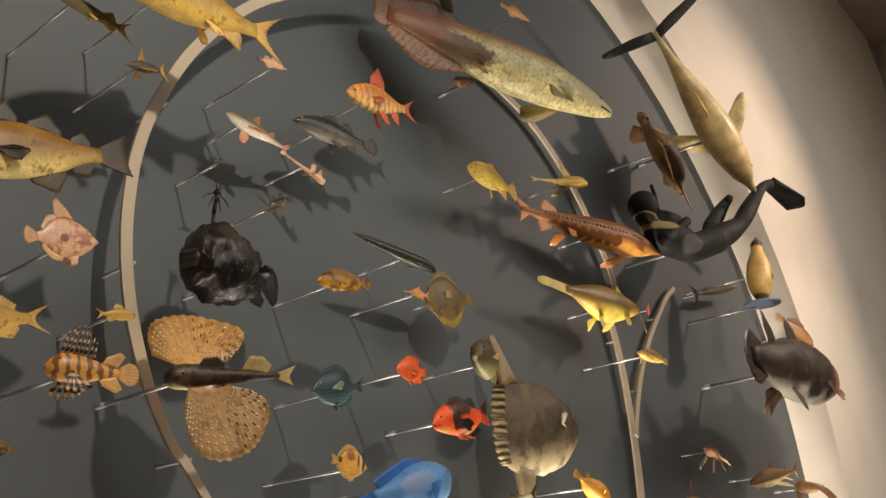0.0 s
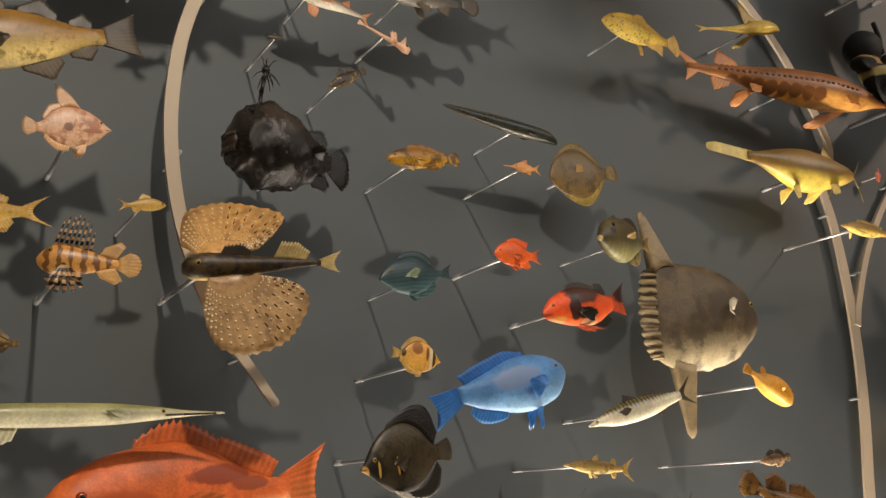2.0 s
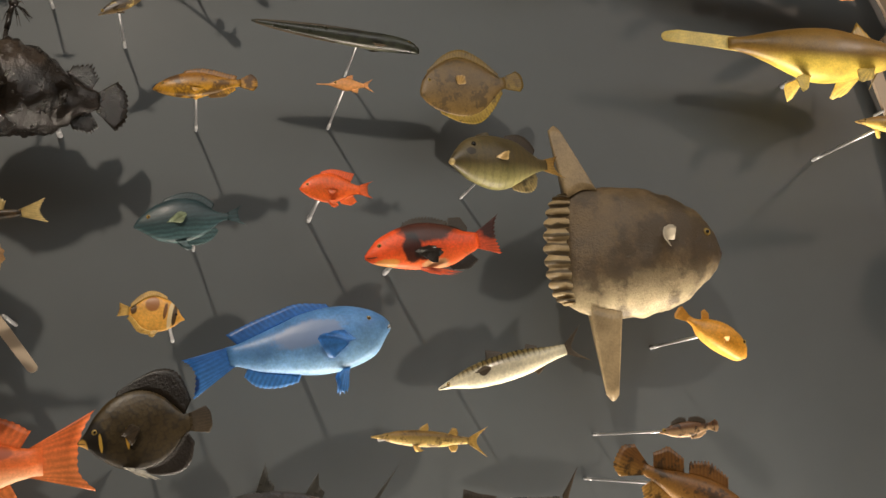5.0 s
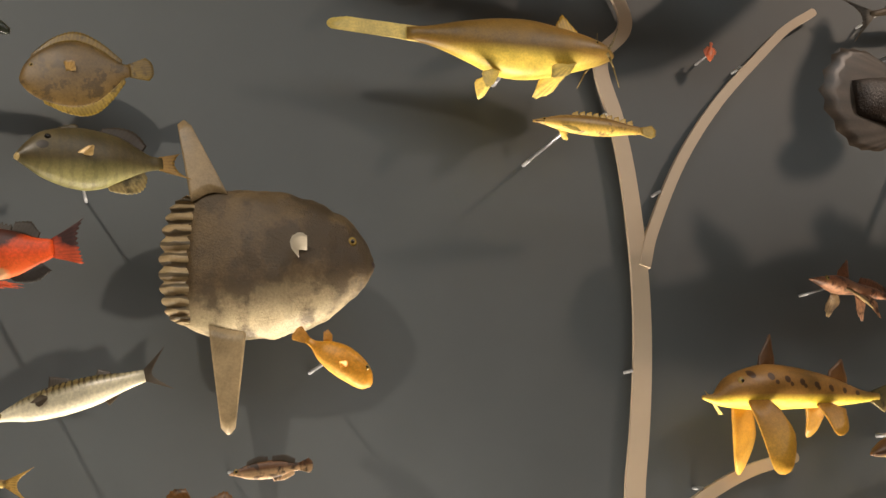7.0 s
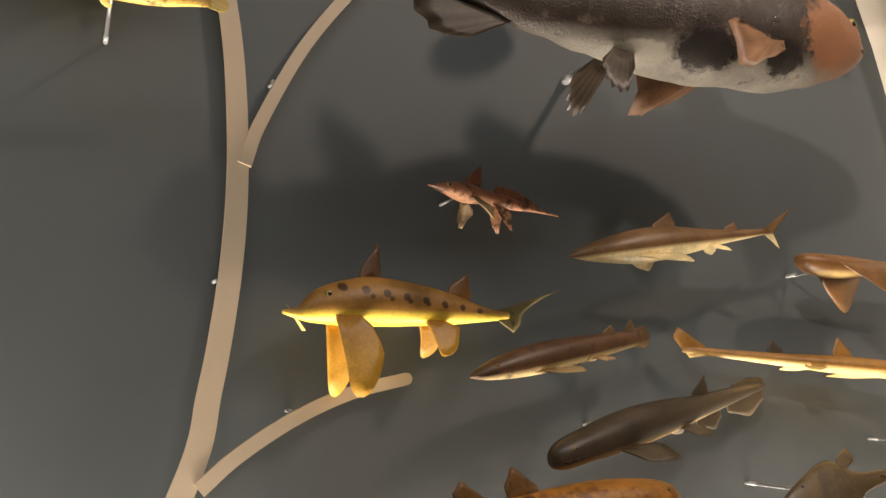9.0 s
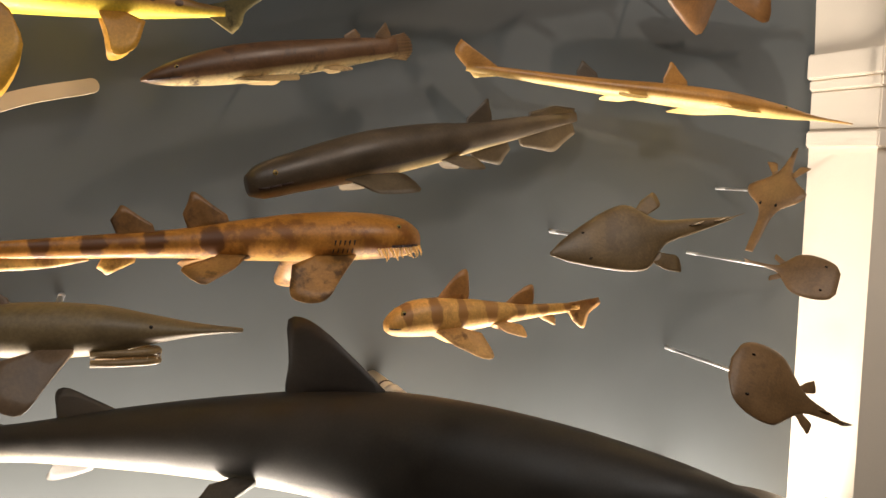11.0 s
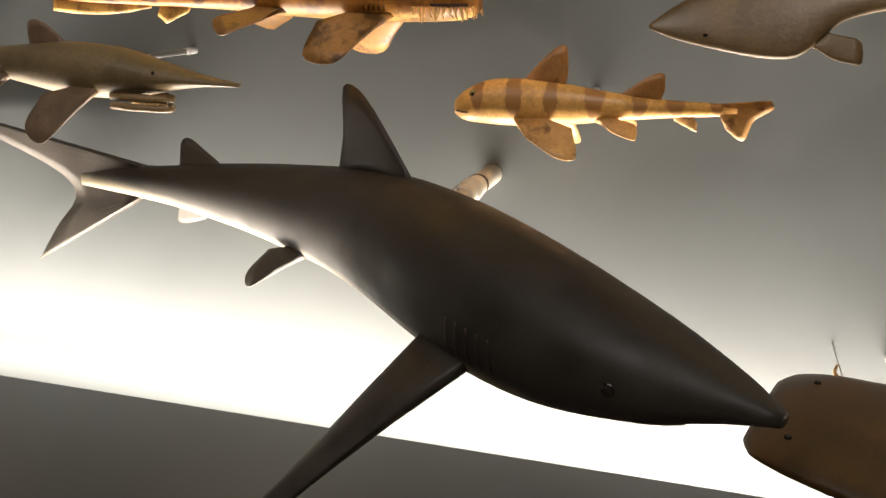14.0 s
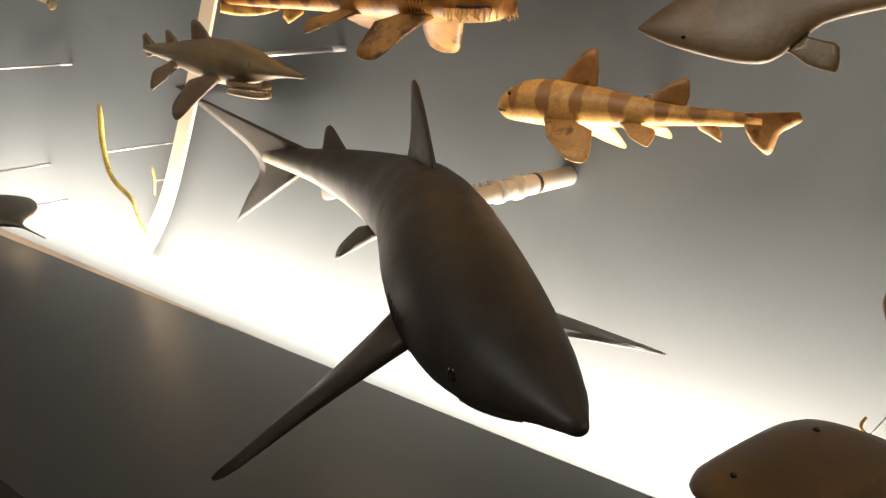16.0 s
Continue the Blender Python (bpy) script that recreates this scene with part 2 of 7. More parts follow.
def curve(keys, s):
    """Smooth interpolation of rows (s, v1, v2, ...) at s."""
    keys = np.asarray(keys, float)
    x, v = keys[:, 0], keys[:, 1:]
    i = int(np.clip(np.searchsorted(x, s) - 1, 0, len(x) - 2))
    h = x[i + 1] - x[i]
    t = (s - x[i]) / h
    slope = lambda j: (v[min(j + 1, len(x) - 1)] - v[max(j - 1, 0)]) / (x[min(j + 1, len(x) - 1)] - x[max(j - 1, 0)])
    m0, m1 = slope(i) * h, slope(i + 1) * h
    return (2 * t**3 - 3 * t**2 + 1) * v[i] + (t**3 - 2 * t**2 + t) * m0 + (-2 * t**3 + 3 * t**2) * v[i + 1] + (t**3 - t**2) * m1


class Rayed(list):
    """Vertices of a fin with a value for each: 1 in the web between two rays, 0 on a ray."""

    rays = ()


def sheet(bases, tips, side, thick, n=22, rows=5, serr=0.0, ridge=0.35, bow=0.0):
    """A fin: rays from the points of bases to those of tips, both spread to n columns; ridged and thinning to its rim."""
    ridge = ridge if serr else min(ridge, 0.04)
    def spread(keys, u):
        keys = [Vector(k) for k in keys]
        if len(keys) == 1:
            return keys[0]
        rowsk = [(i / (len(keys) - 1), *k) for i, k in enumerate(keys)]
        return Vector(curve(rowsk, u))
    side = Vector(side).normalized()
    verts, faces, rays = [], [], []
    for sgn in (1, -1):
        for i in range(n):
            u = i / (n - 1)
            a, b = spread(bases, u), spread(tips, u)
            if serr and i % 2:
                b = b + (a - b) * serr
            for k in range(rows + 1):
                w = k / rows
                th = thick * (1 - 0.85 * w) * (1 + ridge * (1 if i % 2 else -1)) * 0.5
                verts.append(a.lerp(b, w) + side * (sgn * th + bow * math.sin(w * math.pi * 0.5) ** 2))
                rays.append(float(i % 2) * min(1.0, 0.25 + w) if serr else 0.0)
    R = rows + 1
    N = n * R
    for i in range(n - 1):
        for k in range(rows):
            q = [i * R + k, i * R + k + 1, (i + 1) * R + k + 1, (i + 1) * R + k]
            faces.append(q)
            faces.append([N + j for j in q[::-1]])
    rim = [i * R for i in range(n)] + [(n - 1) * R + k for k in range(1, R)] + [i * R + rows for i in range(n - 2, -1, -1)] + [k for k in range(rows - 1, 0, -1)]
    for a, b in zip(rim, rim[1:] + rim[:1]):
        faces.append([a, b, N + b, N + a])
    verts, faces = clean(verts, faces)
    verts = Rayed(verts)
    verts.rays = rays
    return verts, faces


def setting(ob, label="", category=""):
    return tagged(ob, label, category, kind="structure")


# ---- the hall: niche, walls, plinth ----
def niche_outline(r, n=40):
    """Points of the arched niche from its foot on the near side over the arch to the other foot."""
    pts = [(ARC_X + r, 0.0), (ARC_X + r, 0.96)]
    pts += [(ARC_X + r * math.cos(math.pi * i / n), ARC_Z + r * math.sin(math.pi * i / n)) for i in range(n + 1)]
    return pts + [(ARC_X - r, 0.96), (ARC_X - r, 0.0)]


def arched_wall():
    """Wall in front of the niche, with the arched opening through it."""
    inner = niche_outline(ARC_R)
    outer = []
    for x, z in inner:
        dx, dz = x - ARC_X, z - 0.0
        if z < 0.01:
            outer.append((14.0 if dx > 0 else -6.0, 0.0))
            continue
        k = min(10.0 / abs(dx) if abs(dx) > 1e-6 else 1e9, 9.0 / dz)
        outer.append((ARC_X + dx * k, dz * k))
    verts, faces, n = [], [], len(inner)
    for y in (FACE_Y, WALL_Y + 0.06):
        verts += [(x, y, z) for x, z in inner] + [(x, y, z) for x, z in outer]
    for i in range(n - 1):
        faces.append([i, i + 1, n + i + 1, n + i])
        faces.append([2 * n + i, 3 * n + i, 3 * n + i + 1, 2 * n + i + 1])
        faces.append([i, 2 * n + i, 2 * n + i + 1, i + 1])
    v, f = clean(verts, faces)
    return link("wall_arched", v, f, M_CREAM, smooth=False)


setting(arched_wall(), "cream plaster wall with a wide arched niche", "wall")
setting(block("wall_fish", -6, 14, WALL_Y, WALL_Y + 0.05, 0, 9, M_WALL, bevel=0), "dark grey painted back wall of the fish niche", "wall")
# back wall, end walls and ceiling are unseen, added to bounce the lamps' light
setting(block("wall_back_unseen", -6, 14, -4.1, -4.0, 0, 9.0, M_BEIGE, bevel=0), "unseen plain beige plaster wall behind the visitors, added to close the hall", "wall")
setting(block("wall_west_unseen", -6.1, -6, -4, FACE_Y, 0, 9.0, M_BEIGE, bevel=0), "unseen plain beige plaster end wall, added to close the hall", "wall")
setting(block("wall_east_unseen", 14, 14.1, -4, FACE_Y, 0, 9.0, M_BEIGE, bevel=0), "unseen plain beige plaster end wall, added to close the hall", "wall")
setting(block("ceiling", -6, 14, -4.1, WALL_Y + 0.06, 9.0, 9.1, M_BEIGE, bevel=0), "unseen plain beige plaster ceiling, added to close the hall", "ceiling")
setting(block("floor", -6, 14, -4.1, WALL_Y + 0.06, -0.06, 0, M_FLOOR, bevel=0), "pale brown floor of the hall", "floor")


def capital(x_in, out):
    """Moulded capital where the arch springs: bands round the jamb and on along the wall's face."""
    base = new("trim_capital_" + ("east" if out > 0 else "west"))
    setting(base, "cream moulded capital at the spring of the arch", "moulding")
    for z0, z1, p in ((1.64, 1.70, 0.022), (1.70, 1.84, 0.010), (1.84, 1.88, 0.020), (1.88, 1.97, 0.034)):
        a, b = x_in - out * p, x_in + out * 1.4
        block("moulding_band", min(a, b), max(a, b), FACE_Y - p, WALL_Y - 0.003, z0, z1, M_CREAM, base, 0.006)


capital(ARC_X + ARC_R, 1)
capital(ARC_X - ARC_R, -1)

plinth = setting(new("plinth"), "low dark lacquered plinth along the fish wall", "plinth")
plinth.matrix_world = pose(0, 0, 0, 0, 0, 1.43)      # the plinth runs slightly askew to the wall
block("plinth_top", 0.13, 8.0, FRONT_Y, LEDGE_Y, LEDGE_Z - 0.025, LEDGE_Z, M_PLINTH, plinth, 0.004)
block("plinth_front", 0.13, 8.0, FRONT_Y + 0.03, FRONT_Y + 0.05, 0.0, LEDGE_Z - 0.025, M_PLINTH, plinth, 0.003)


def branch(keys, width, stubs, end_round=True, proud=0.0, stand=0.055):
    """A pale flat bar of the family tree, standing off the wall on short pegs. keys: rows (x, z) up the wall."""
    thing = tagged(new("tree_branch"), "pale flat curved bar of the family tree mounted on the wall", "wall decoration", "family tree on the fish wall")
    n = 14 * (len(keys) - 1)
    rows = [(i / (len(keys) - 1), *k) for i, k in enumerate(keys)]
    y0, y1 = WALL_Y - stand - proud, WALL_Y - stand + 0.013
    verts, faces = [], []
    pts = [curve(rows, i / n) for i in range(n + 1)]
    for i, p in enumerate(pts):
        d = pts[min(i + 1, n)] - pts[max(i - 1, 0)]
        d = d / np.linalg.norm(d)
        w = width(i / n) / 2
        for q in (1, -1):
            for y in (y0, y1):
                verts.append((p[0] - q * d[1] * w, y, p[1] + q * d[0] * w))
    for i in range(n):
        a, b = 4 * i, 4 * i + 4
        faces += [[a, b, b + 2, a + 2], [a + 1, a + 3, b + 3, b + 1], [a, a + 1, b + 1, b], [a + 2, b + 2, b + 3, a + 3]]
    faces += [[0, 2, 3, 1], [4 * n, 4 * n + 1, 4 * n + 3, 4 * n + 2]]
    if end_round:
        p, d = pts[n], pts[n] - pts[n - 1]
        d, w, k = d / np.linalg.norm(d), width(1.0) / 2, len(verts)
        for j in range(9):
            a = math.pi * j / 8
            c = (p[0] - d[1] * w * math.cos(a) + d[0] * w * math.sin(a), p[1] + d[0] * w * math.cos(a) + d[1] * w * math.sin(a))
            verts += [(c[0], y0, c[1]), (c[0], y1, c[1])]
        faces += [[k + 2 * j for j in range(9)], [k + 2 * j + 1 for j in range(8, -1, -1)]]
        faces += [[k + 2 * j, k + 2 * j + 1, k + 2 * j + 3, k + 2 * j + 2] for j in range(8)]
    v, f = clean(verts, faces)
    link("bar", v, f, M_STRIP, thing, smooth=False)
    for u in stubs:
        p = curve(rows, u)
        d = curve(rows, min(u + 0.01, 1)) - curve(rows, u - 0.01)
        d = d / np.linalg.norm(d)
        w = width(u) / 2 + 0.006
        v, f = merge(tube((p[0] - d[1] * w, WALL_Y, p[1] + d[0] * w), (p[0] - d[1] * w, y0 + 0.002, p[1] + d[0] * w), 0.006, 0.006))
        link("peg", v, f, M_COLLAR, thing)
    return thing


branch([(2.903, 4.393), (2.551, 4.237), (2.212, 4.021), (1.991, 3.828), (1.773, 3.548), (1.637, 3.280), (1.577, 3.099), (1.551, 2.923), (1.547, 2.743), (1.567, 2.565), (1.604, 2.414), (1.665, 2.250), (1.749, 2.099), (1.797, 2.049), (1.898, 1.919)],
       lambda u: 0.043 - 0.05 * max(0.0, u - 0.7), (0.93, 0.6, 0.35), stand=0.19)
branch([(4.210, 0.162), (4.511, 0.548), (4.900, 1.389), (4.977, 1.701), (5.027, 2.060), (5.040, 2.382), (5.022, 2.707), (4.989, 2.939), (4.939, 3.175), (5.052, 3.369), (4.828, 3.755), (4.561, 4.043), (4.232, 4.257), (3.830, 4.381)],
       lambda u: 0.082 - 0.04 * u, (0.3, 0.55), True)
branch([(5.060, 2.399), (5.106, 2.539), (5.244, 2.810), (5.424, 3.055), (5.639, 3.278), (5.777, 3.408), (5.914, 3.499)], lambda u: 0.044 - 0.01 * u, (0.25, 0.6), proud=0.005)
branch([(4.954, 1.409), (5.063, 1.503), (5.233, 1.610), (5.413, 1.688), (5.599, 1.732)], lambda u: 0.048 - 0.008 * u, (0.5,), proud=0.005)


# ---- fish ----
PERCH = [(0, 0, -0.012, 0.004), (0.05, 0.055, -0.05, 0.03), (0.15, 0.12, -0.10, 0.055), (0.3, 0.165, -0.14, 0.068), (0.45, 0.165, -0.14, 0.062), (0.6, 0.115, -0.105, 0.045), (0.74, 0.055, -0.055, 0.022), (0.83, 0.045, -0.045, 0.010)]
DISC = [(0, 0, -0.02, 0.006), (0.06, 0.06, -0.06, 0.03), (0.15, 0.18, -0.16, 0.05), (0.3, 0.29, -0.26, 0.06), (0.5, 0.32, -0.29, 0.055), (0.66, 0.24, -0.22, 0.04), (0.78, 0.09, -0.09, 0.02), (0.85, 0.065, -0.065, 0.009)]
LONG = [(0, 0.0, -0.01, 0.004), (0.1, 0.022, -0.022, 0.018), (0.22, 0.045, -0.045, 0.034), (0.4, 0.058, -0.058, 0.042), (0.6, 0.052, -0.052, 0.036), (0.75, 0.032, -0.032, 0.02), (0.86, 0.022, -0.022, 0.008)]
SHARK = [(0, 0.004, -0.006, 0.006), (0.04, 0.024, -0.02, 0.026), (0.12, 0.046, -0.04, 0.045), (0.26, 0.07, -0.062, 0.06), (0.4, 0.072, -0.062, 0.058), (0.54, 0.052, -0.046, 0.042), (0.68, 0.03, -0.028, 0.024), (0.78, 0.02, -0.02, 0.015), (0.9, 0.012, -0.01, 0.006)]


def shape(rows, high=1.0, wide=1.0, lift=0.0):
    return [(s, t * high + lift, b * high + lift, w * wide) for s, t, b, w in rows]


def frame_of(nose, tail, roll=0.0):
    """Pose whose x axis runs from tail to nose with z up; roll turns it about x."""
    nose, tail = Vector(nose), Vector(tail)
    x = (nose - tail).normalized()
    z = Vector((0, 0, 1))
    y = z.cross(x).normalized()
    z = x.cross(y)
    m = Matrix((x, y, z)).transposed().to_4x4()
    return Matrix.Translation((nose + tail) / 2) @ m @ Matrix.Rotation(radians(roll), 4, "X"), (nose - tail).length


def mount(thing, m, at, thick=0.0048, joint=False, y_wall=WALL_Y):
    """Steel rod straight out of the wall to the body, with a pale collar at the wall."""
    inv, thick = m.inverted(), thick * 0.85
    p = m @ Vector(at)
    wall = Vector((p.x, y_wall, p.z))
    near = wall.lerp(p, min(0.5, 0.055 / max(0.06, (wall - p).length)))
    link("rod", *[list(z) for z in tube(inv @ wall, inv @ p, thick, thick)], M_ROD, thing, label="thin brushed steel rod")
    link("rod_collar", *[list(z) for z in tube(inv @ wall, inv @ near, thick * 1.3, thick * 1.3)], M_COLLAR, thing, label="pale collar at the wall")


def fish(name, label, nose, tail, rows, mat, fins=(), fin_mat=None, eye=(), roll=0, rod=(0.35, 0.0), category="fish model", bend=0.0, bend_from=0.3, sway=(), rugged=0.0, power=2.0, arch=0.0, rod_thick=0.0048, mouth=0.0, rings=34, segs=20, thick=0.006):
    """A cast fish on a rod. rows: profile (s, top, bottom, half width) as fractions of its length, s from the nose back.
    fins: (kind, ...), see below; bend: sideways curve of the tail; arch: lift of the tail."""
    m, L = frame_of(nose, tail, roll)
    thing = tagged(new(name), label, category, "fish and sea animals on the wall")
    thing.matrix_world = m
    fin_mat = fin_mat or mat
    s_end = rows[-1][0]
    mid = lambda s: Vector((L * (0.5 - s), L * (curve(sway, s)[0] if sway else bend * max(0.0, s - bend_from) ** 2), L * arch * max(0.0, s - 0.4) ** 2))

    def surf(s, a):
        """Point on the skin at s and angle a (0 at the side, 90 on the back)."""
        t, b, w = curve(rows, min(s, s_end))
        c, h, w = (t + b) / 2, max((t - b) / 2, 0.002), max(w, 0.0015)
        ca, sa = math.cos(a), math.sin(a)
        e = 2.0 / power
        return mid(s) + Vector((0, L * w * math.copysign(abs(ca) ** e, ca), L * (c + h * math.copysign(abs(sa) ** e, sa))))

    verts, faces = [], []
    for i in range(rings):
        u = i / (rings - 1)
        s = s_end * (0.5 * u * u + 0.5 * u) if u < 1 else s_end
        verts += [surf(s, 2 * math.pi * j / segs) for j in range(segs)]
    for i in range(rings - 1):
        for j in range(segs):
            faces.append([i * segs + j, i * segs + (j + 1) % segs, (i + 1) * segs + (j + 1) % segs, (i + 1) * segs + j])
    faces += [list(range(segs)), list(range((rings - 1) * segs, rings * segs))[::-1]]
    v, f = clean(verts, faces)
    if rugged:
        v = [Vector(p) + Vector((0, p[1], p[2])).normalized() * L * rugged * (noise.noise(Vector(p) * 9 / L) + 0.5 * noise.noise(Vector(p) * 24 / L)) for p in v]
    link("body", v, f, mat, thing)
    up, down = math.pi / 2, -math.pi / 2
    for fin in fins:
        kind = fin[0]
        fm = fin[-1] if isinstance(fin[-1], bpy.types.Material) else fin_mat
        if kind in ("dorsal", "anal"):
            # s0, s1, heights along it, sweep back, serration
            _, s0, s1, hs, sweep, serr = fin[:6]
            a, sg = (up, 1) if kind == "dorsal" else (down, -1)
            n = max(len(hs), 5)
            bases, tips = [], []
            for i in range(n):
                u = i / (n - 1)
                s = s0 + (s1 - s0) * u
                h = np.interp(u, np.linspace(0, 1, len(hs)), hs)
                b = surf(s, a)
                bases.append(b - Vector((0, 0, sg * L * 0.012)))
                tips.append(b + Vector((-L * sweep * h / max(hs), 0, sg * L * h)))
            part_name = "dorsal_fin" if kind == "dorsal" else "anal_fin"
            link(part_name, *sheet(bases, tips, (0, 1, 0), thick, 9 + int(60 * (s1 - s0)), 4, serr), fm, thing)
        elif kind == "tail":
            # keys (back, up) of the rim from the upper to the lower corner, in lengths from the tail's root
            _, s0, keys, serr = fin[:4]
            root = mid(s0)
            bases = [surf(s0, up * k) for k in (0.95, 0.5)] + [surf(s0, down * 0.5), surf(s0, down * 0.95)]
            bases = [Vector((b.x, root.y, b.z)) for b in bases]
            tips = [Vector((root.x - L * k, mid(min(s0 + k, 1.04)).y, root.z + L * z)) for k, z in keys]
            link("tail_fin", *sheet(bases, tips, (0, 1, 0), thick, 22, 5, serr), fm, thing)
        elif kind in ("pec", "pelvic", "fluke", "flipper"):
            # s, height (-1 to 1), chord, rim keys (dx, dy, dz) from the leading edge back, in lengths
            _, s0, hz, chord, keys, serr = fin[:6]
            for sg in (fin[6] if len(fin) > 6 and isinstance(fin[6], tuple) else (1, -1)):
                bases = []
                for k in range(3):
                    p = surf(s0 + chord * k / 2, math.asin(hz))
                    bases.append(Vector((p.x, sg * abs(p.y - mid(s0 + chord * k / 2).y) * 0.9 + mid(s0 + chord * k / 2).y, p.z)))
                if len(keys) == 3:
                    lead, trail = Vector(keys[0]), Vector(keys[2])
                    keys = [lead * 0.5, lead, (lead + Vector(keys[1])) * 0.56, keys[1], trail, trail * 0.5]
                tips = [bases[1] + Vector((L * x, L * y * sg, L * z)) for x, y, z in keys]
                nrm = (tips[len(tips) // 2] - bases[1]).cross(bases[2] - bases[0])
                link({"pec": "pectoral_fin", "pelvic": "pelvic_fin", "fluke": "tail_fluke", "flipper": "flipper"}[kind], *sheet(bases, tips, nrm, thick, 14, 4, serr), fm, thing)
    if eye:
        s, z, r = eye[:3]
        for sg in (1, -1):
            p = surf(s, math.asin(z))
            p.y = mid(s).y + sg * (abs(p.y - mid(s).y) - 0.25 * r * L)
            e = link("eye", *ball(p, r * L, 1, 0.6, 1), eye[3] if len(eye) > 3 else M_IRIS, thing, label="glossy glass eye")
            link("pupil", *ball((p.x, p.y + sg * 0.32 * r * L, p.z), r * L * 0.55, 1, 0.65, 1), M_EYE, e)
    if mouth:
        t, b, w = curve(rows, mouth)
        pts = [surf(mouth * k, -0.35) for k in (0.15, 0.4, 0.7, 1.0)]
        for sg in (1, -1):
            lots = [tube((p.x, sg * abs(p.y) * 1.01, p.z), (q.x, sg * abs(q.y) * 1.01, q.z), L * 0.003, L * 0.003, 6) for p, q in zip(pts, pts[1:])]
            link("mouth", *merge(*lots), M_MOUTH, thing)
    if rod:
        t, b, w = curve(rows, rod[0])
        at = mid(rod[0]) + Vector((0, 0, L * ((t + b) / 2 + 0.35 * rod[1] * (t - b) / 2)))
        mount(thing, m, at, rod_thick)
    return thing, m, L, surf

FORK = [(0.18, 0.13), (0.10, 0.055), (0.075, 0), (0.10, -0.055), (0.18, -0.13)]
FAN = [(0.12, 0.09), (0.165, 0.05), (0.175, 0), (0.165, -0.05), (0.12, -0.09)]
TRUNC = [(0.17, 0.11), (0.155, 0.05), (0.15, 0), (0.155, -0.05), (0.17, -0.11)]
HETERO = [(0.16, 0.085), (0.09, 0.03), (0.045, -0.01), (0.05, -0.04), (0.06, -0.075)]

# shared pigments
M_GOLD = skin("golden_skin", lin(150, 112, 42), lin(226, 190, 96), -0.01, 0.05, "blotch", lin(120, 84, 28), 14, 0.62)
M_OLIVE = skin("olive_skin", lin(92, 84, 52), lin(150, 134, 88), -0.03, 0.05, "blotch", lin(60, 54, 32), 16, 0.58)
M_GREYFISH = skin("grey_silver_skin", lin(70, 70, 66), lin(196, 192, 180), -0.005, 0.012, "blotch", lin(48, 48, 46), 30, 0.6, 0.3)
M_BROWN = skin("brown_skin", lin(104, 80, 54), lin(196, 168, 120), -0.03, 0.02, "blotch", lin(74, 56, 36), 18, 0.6)
M_BLACK = skin("black_wet_skin", lin(32, 28, 24), lin(40, 35, 30), 0, 0.1, "blotch", lin(104, 92, 74), 26, 0.72, 0.34, 0.005, 0.4)
M_PINK = skin("pink_skin", lin(206, 156, 124), lin(222, 184, 150), 0, 0.04, "blotch", lin(170, 112, 84), 30, 0.62)
M_YELLOW = skin("yellow_skin", lin(190, 158, 62), lin(236, 212, 120), -0.01, 0.03, "blotch", lin(160, 124, 44), 20, 0.66)
M_FIN_DARK = skin("dark_fin_skin", lin(58, 50, 40), lin(84, 72, 54), 0, 0.05, "", rough=0.5)
M_FIN_BROWN = skin("brown_fin_skin", lin(84, 56, 26), lin(120, 84, 40), 0.09, 0.03)
M_FIN_GOLD = skin("gold_fin_skin", lin(196, 158, 78), lin(210, 174, 96), 0, 0.05, "blotch", lin(150, 108, 50), 30, 0.6)

# --- upper part of the wall ---
fish("cod", "golden brown cod model with three dorsal fins on a wall rod", (0.808, 2.220, 2.715), (1.385, 2.220, 2.885), shape(PERCH, 0.86), skin("cod_skin", lin(140, 102, 36), lin(238, 214, 140), -0.02, 0.03, "blotch", lin(104, 74, 24), 22, 0.6),
     [("dorsal", 0.30, 0.44, [0.02, 0.11, 0.03], 0.04, 0.1), ("dorsal", 0.48, 0.64, [0.02, 0.085, 0.03], 0.04, 0.1), ("dorsal", 0.68, 0.78, [0.02, 0.07, 0.03], 0.03, 0.1), ("anal", 0.45, 0.62, [0.02, 0.085, 0.03], 0.04, 0.1), ("anal", 0.66, 0.78, [0.02, 0.06, 0.02], 0.03, 0.1),
      ("tail", 0.82, TRUNC, 0.05), ("pec", 0.26, -0.1, 0.03, [(-0.08, 0.05, 0.0), (-0.14, 0.06, -0.03), (-0.09, 0.04, -0.07)], 0.05)], M_FIN_DARK, (0.08, 0.35, 0.018))
fish("salmon", "long golden yellow salmon model on a wall rod", (1.180, 2.150, 3.450), (1.960, 2.200, 3.528), shape(PERCH, 0.78), M_GOLD,
     [("dorsal", 0.4, 0.52, [0.05, 0.07, 0.03], 0.05, 0.1), ("anal", 0.62, 0.72, [0.02, 0.08, 0.03], 0.05, 0.1), ("tail", 0.82, FORK, 0.05), ("pelvic", 0.5, -0.8, 0.03, [(-0.03, 0.02, -0.06), (-0.07, 0.02, -0.05), (-0.06, 0.01, -0.02)], 0)], M_FIN_GOLD, (0.08, 0.3, 0.014))
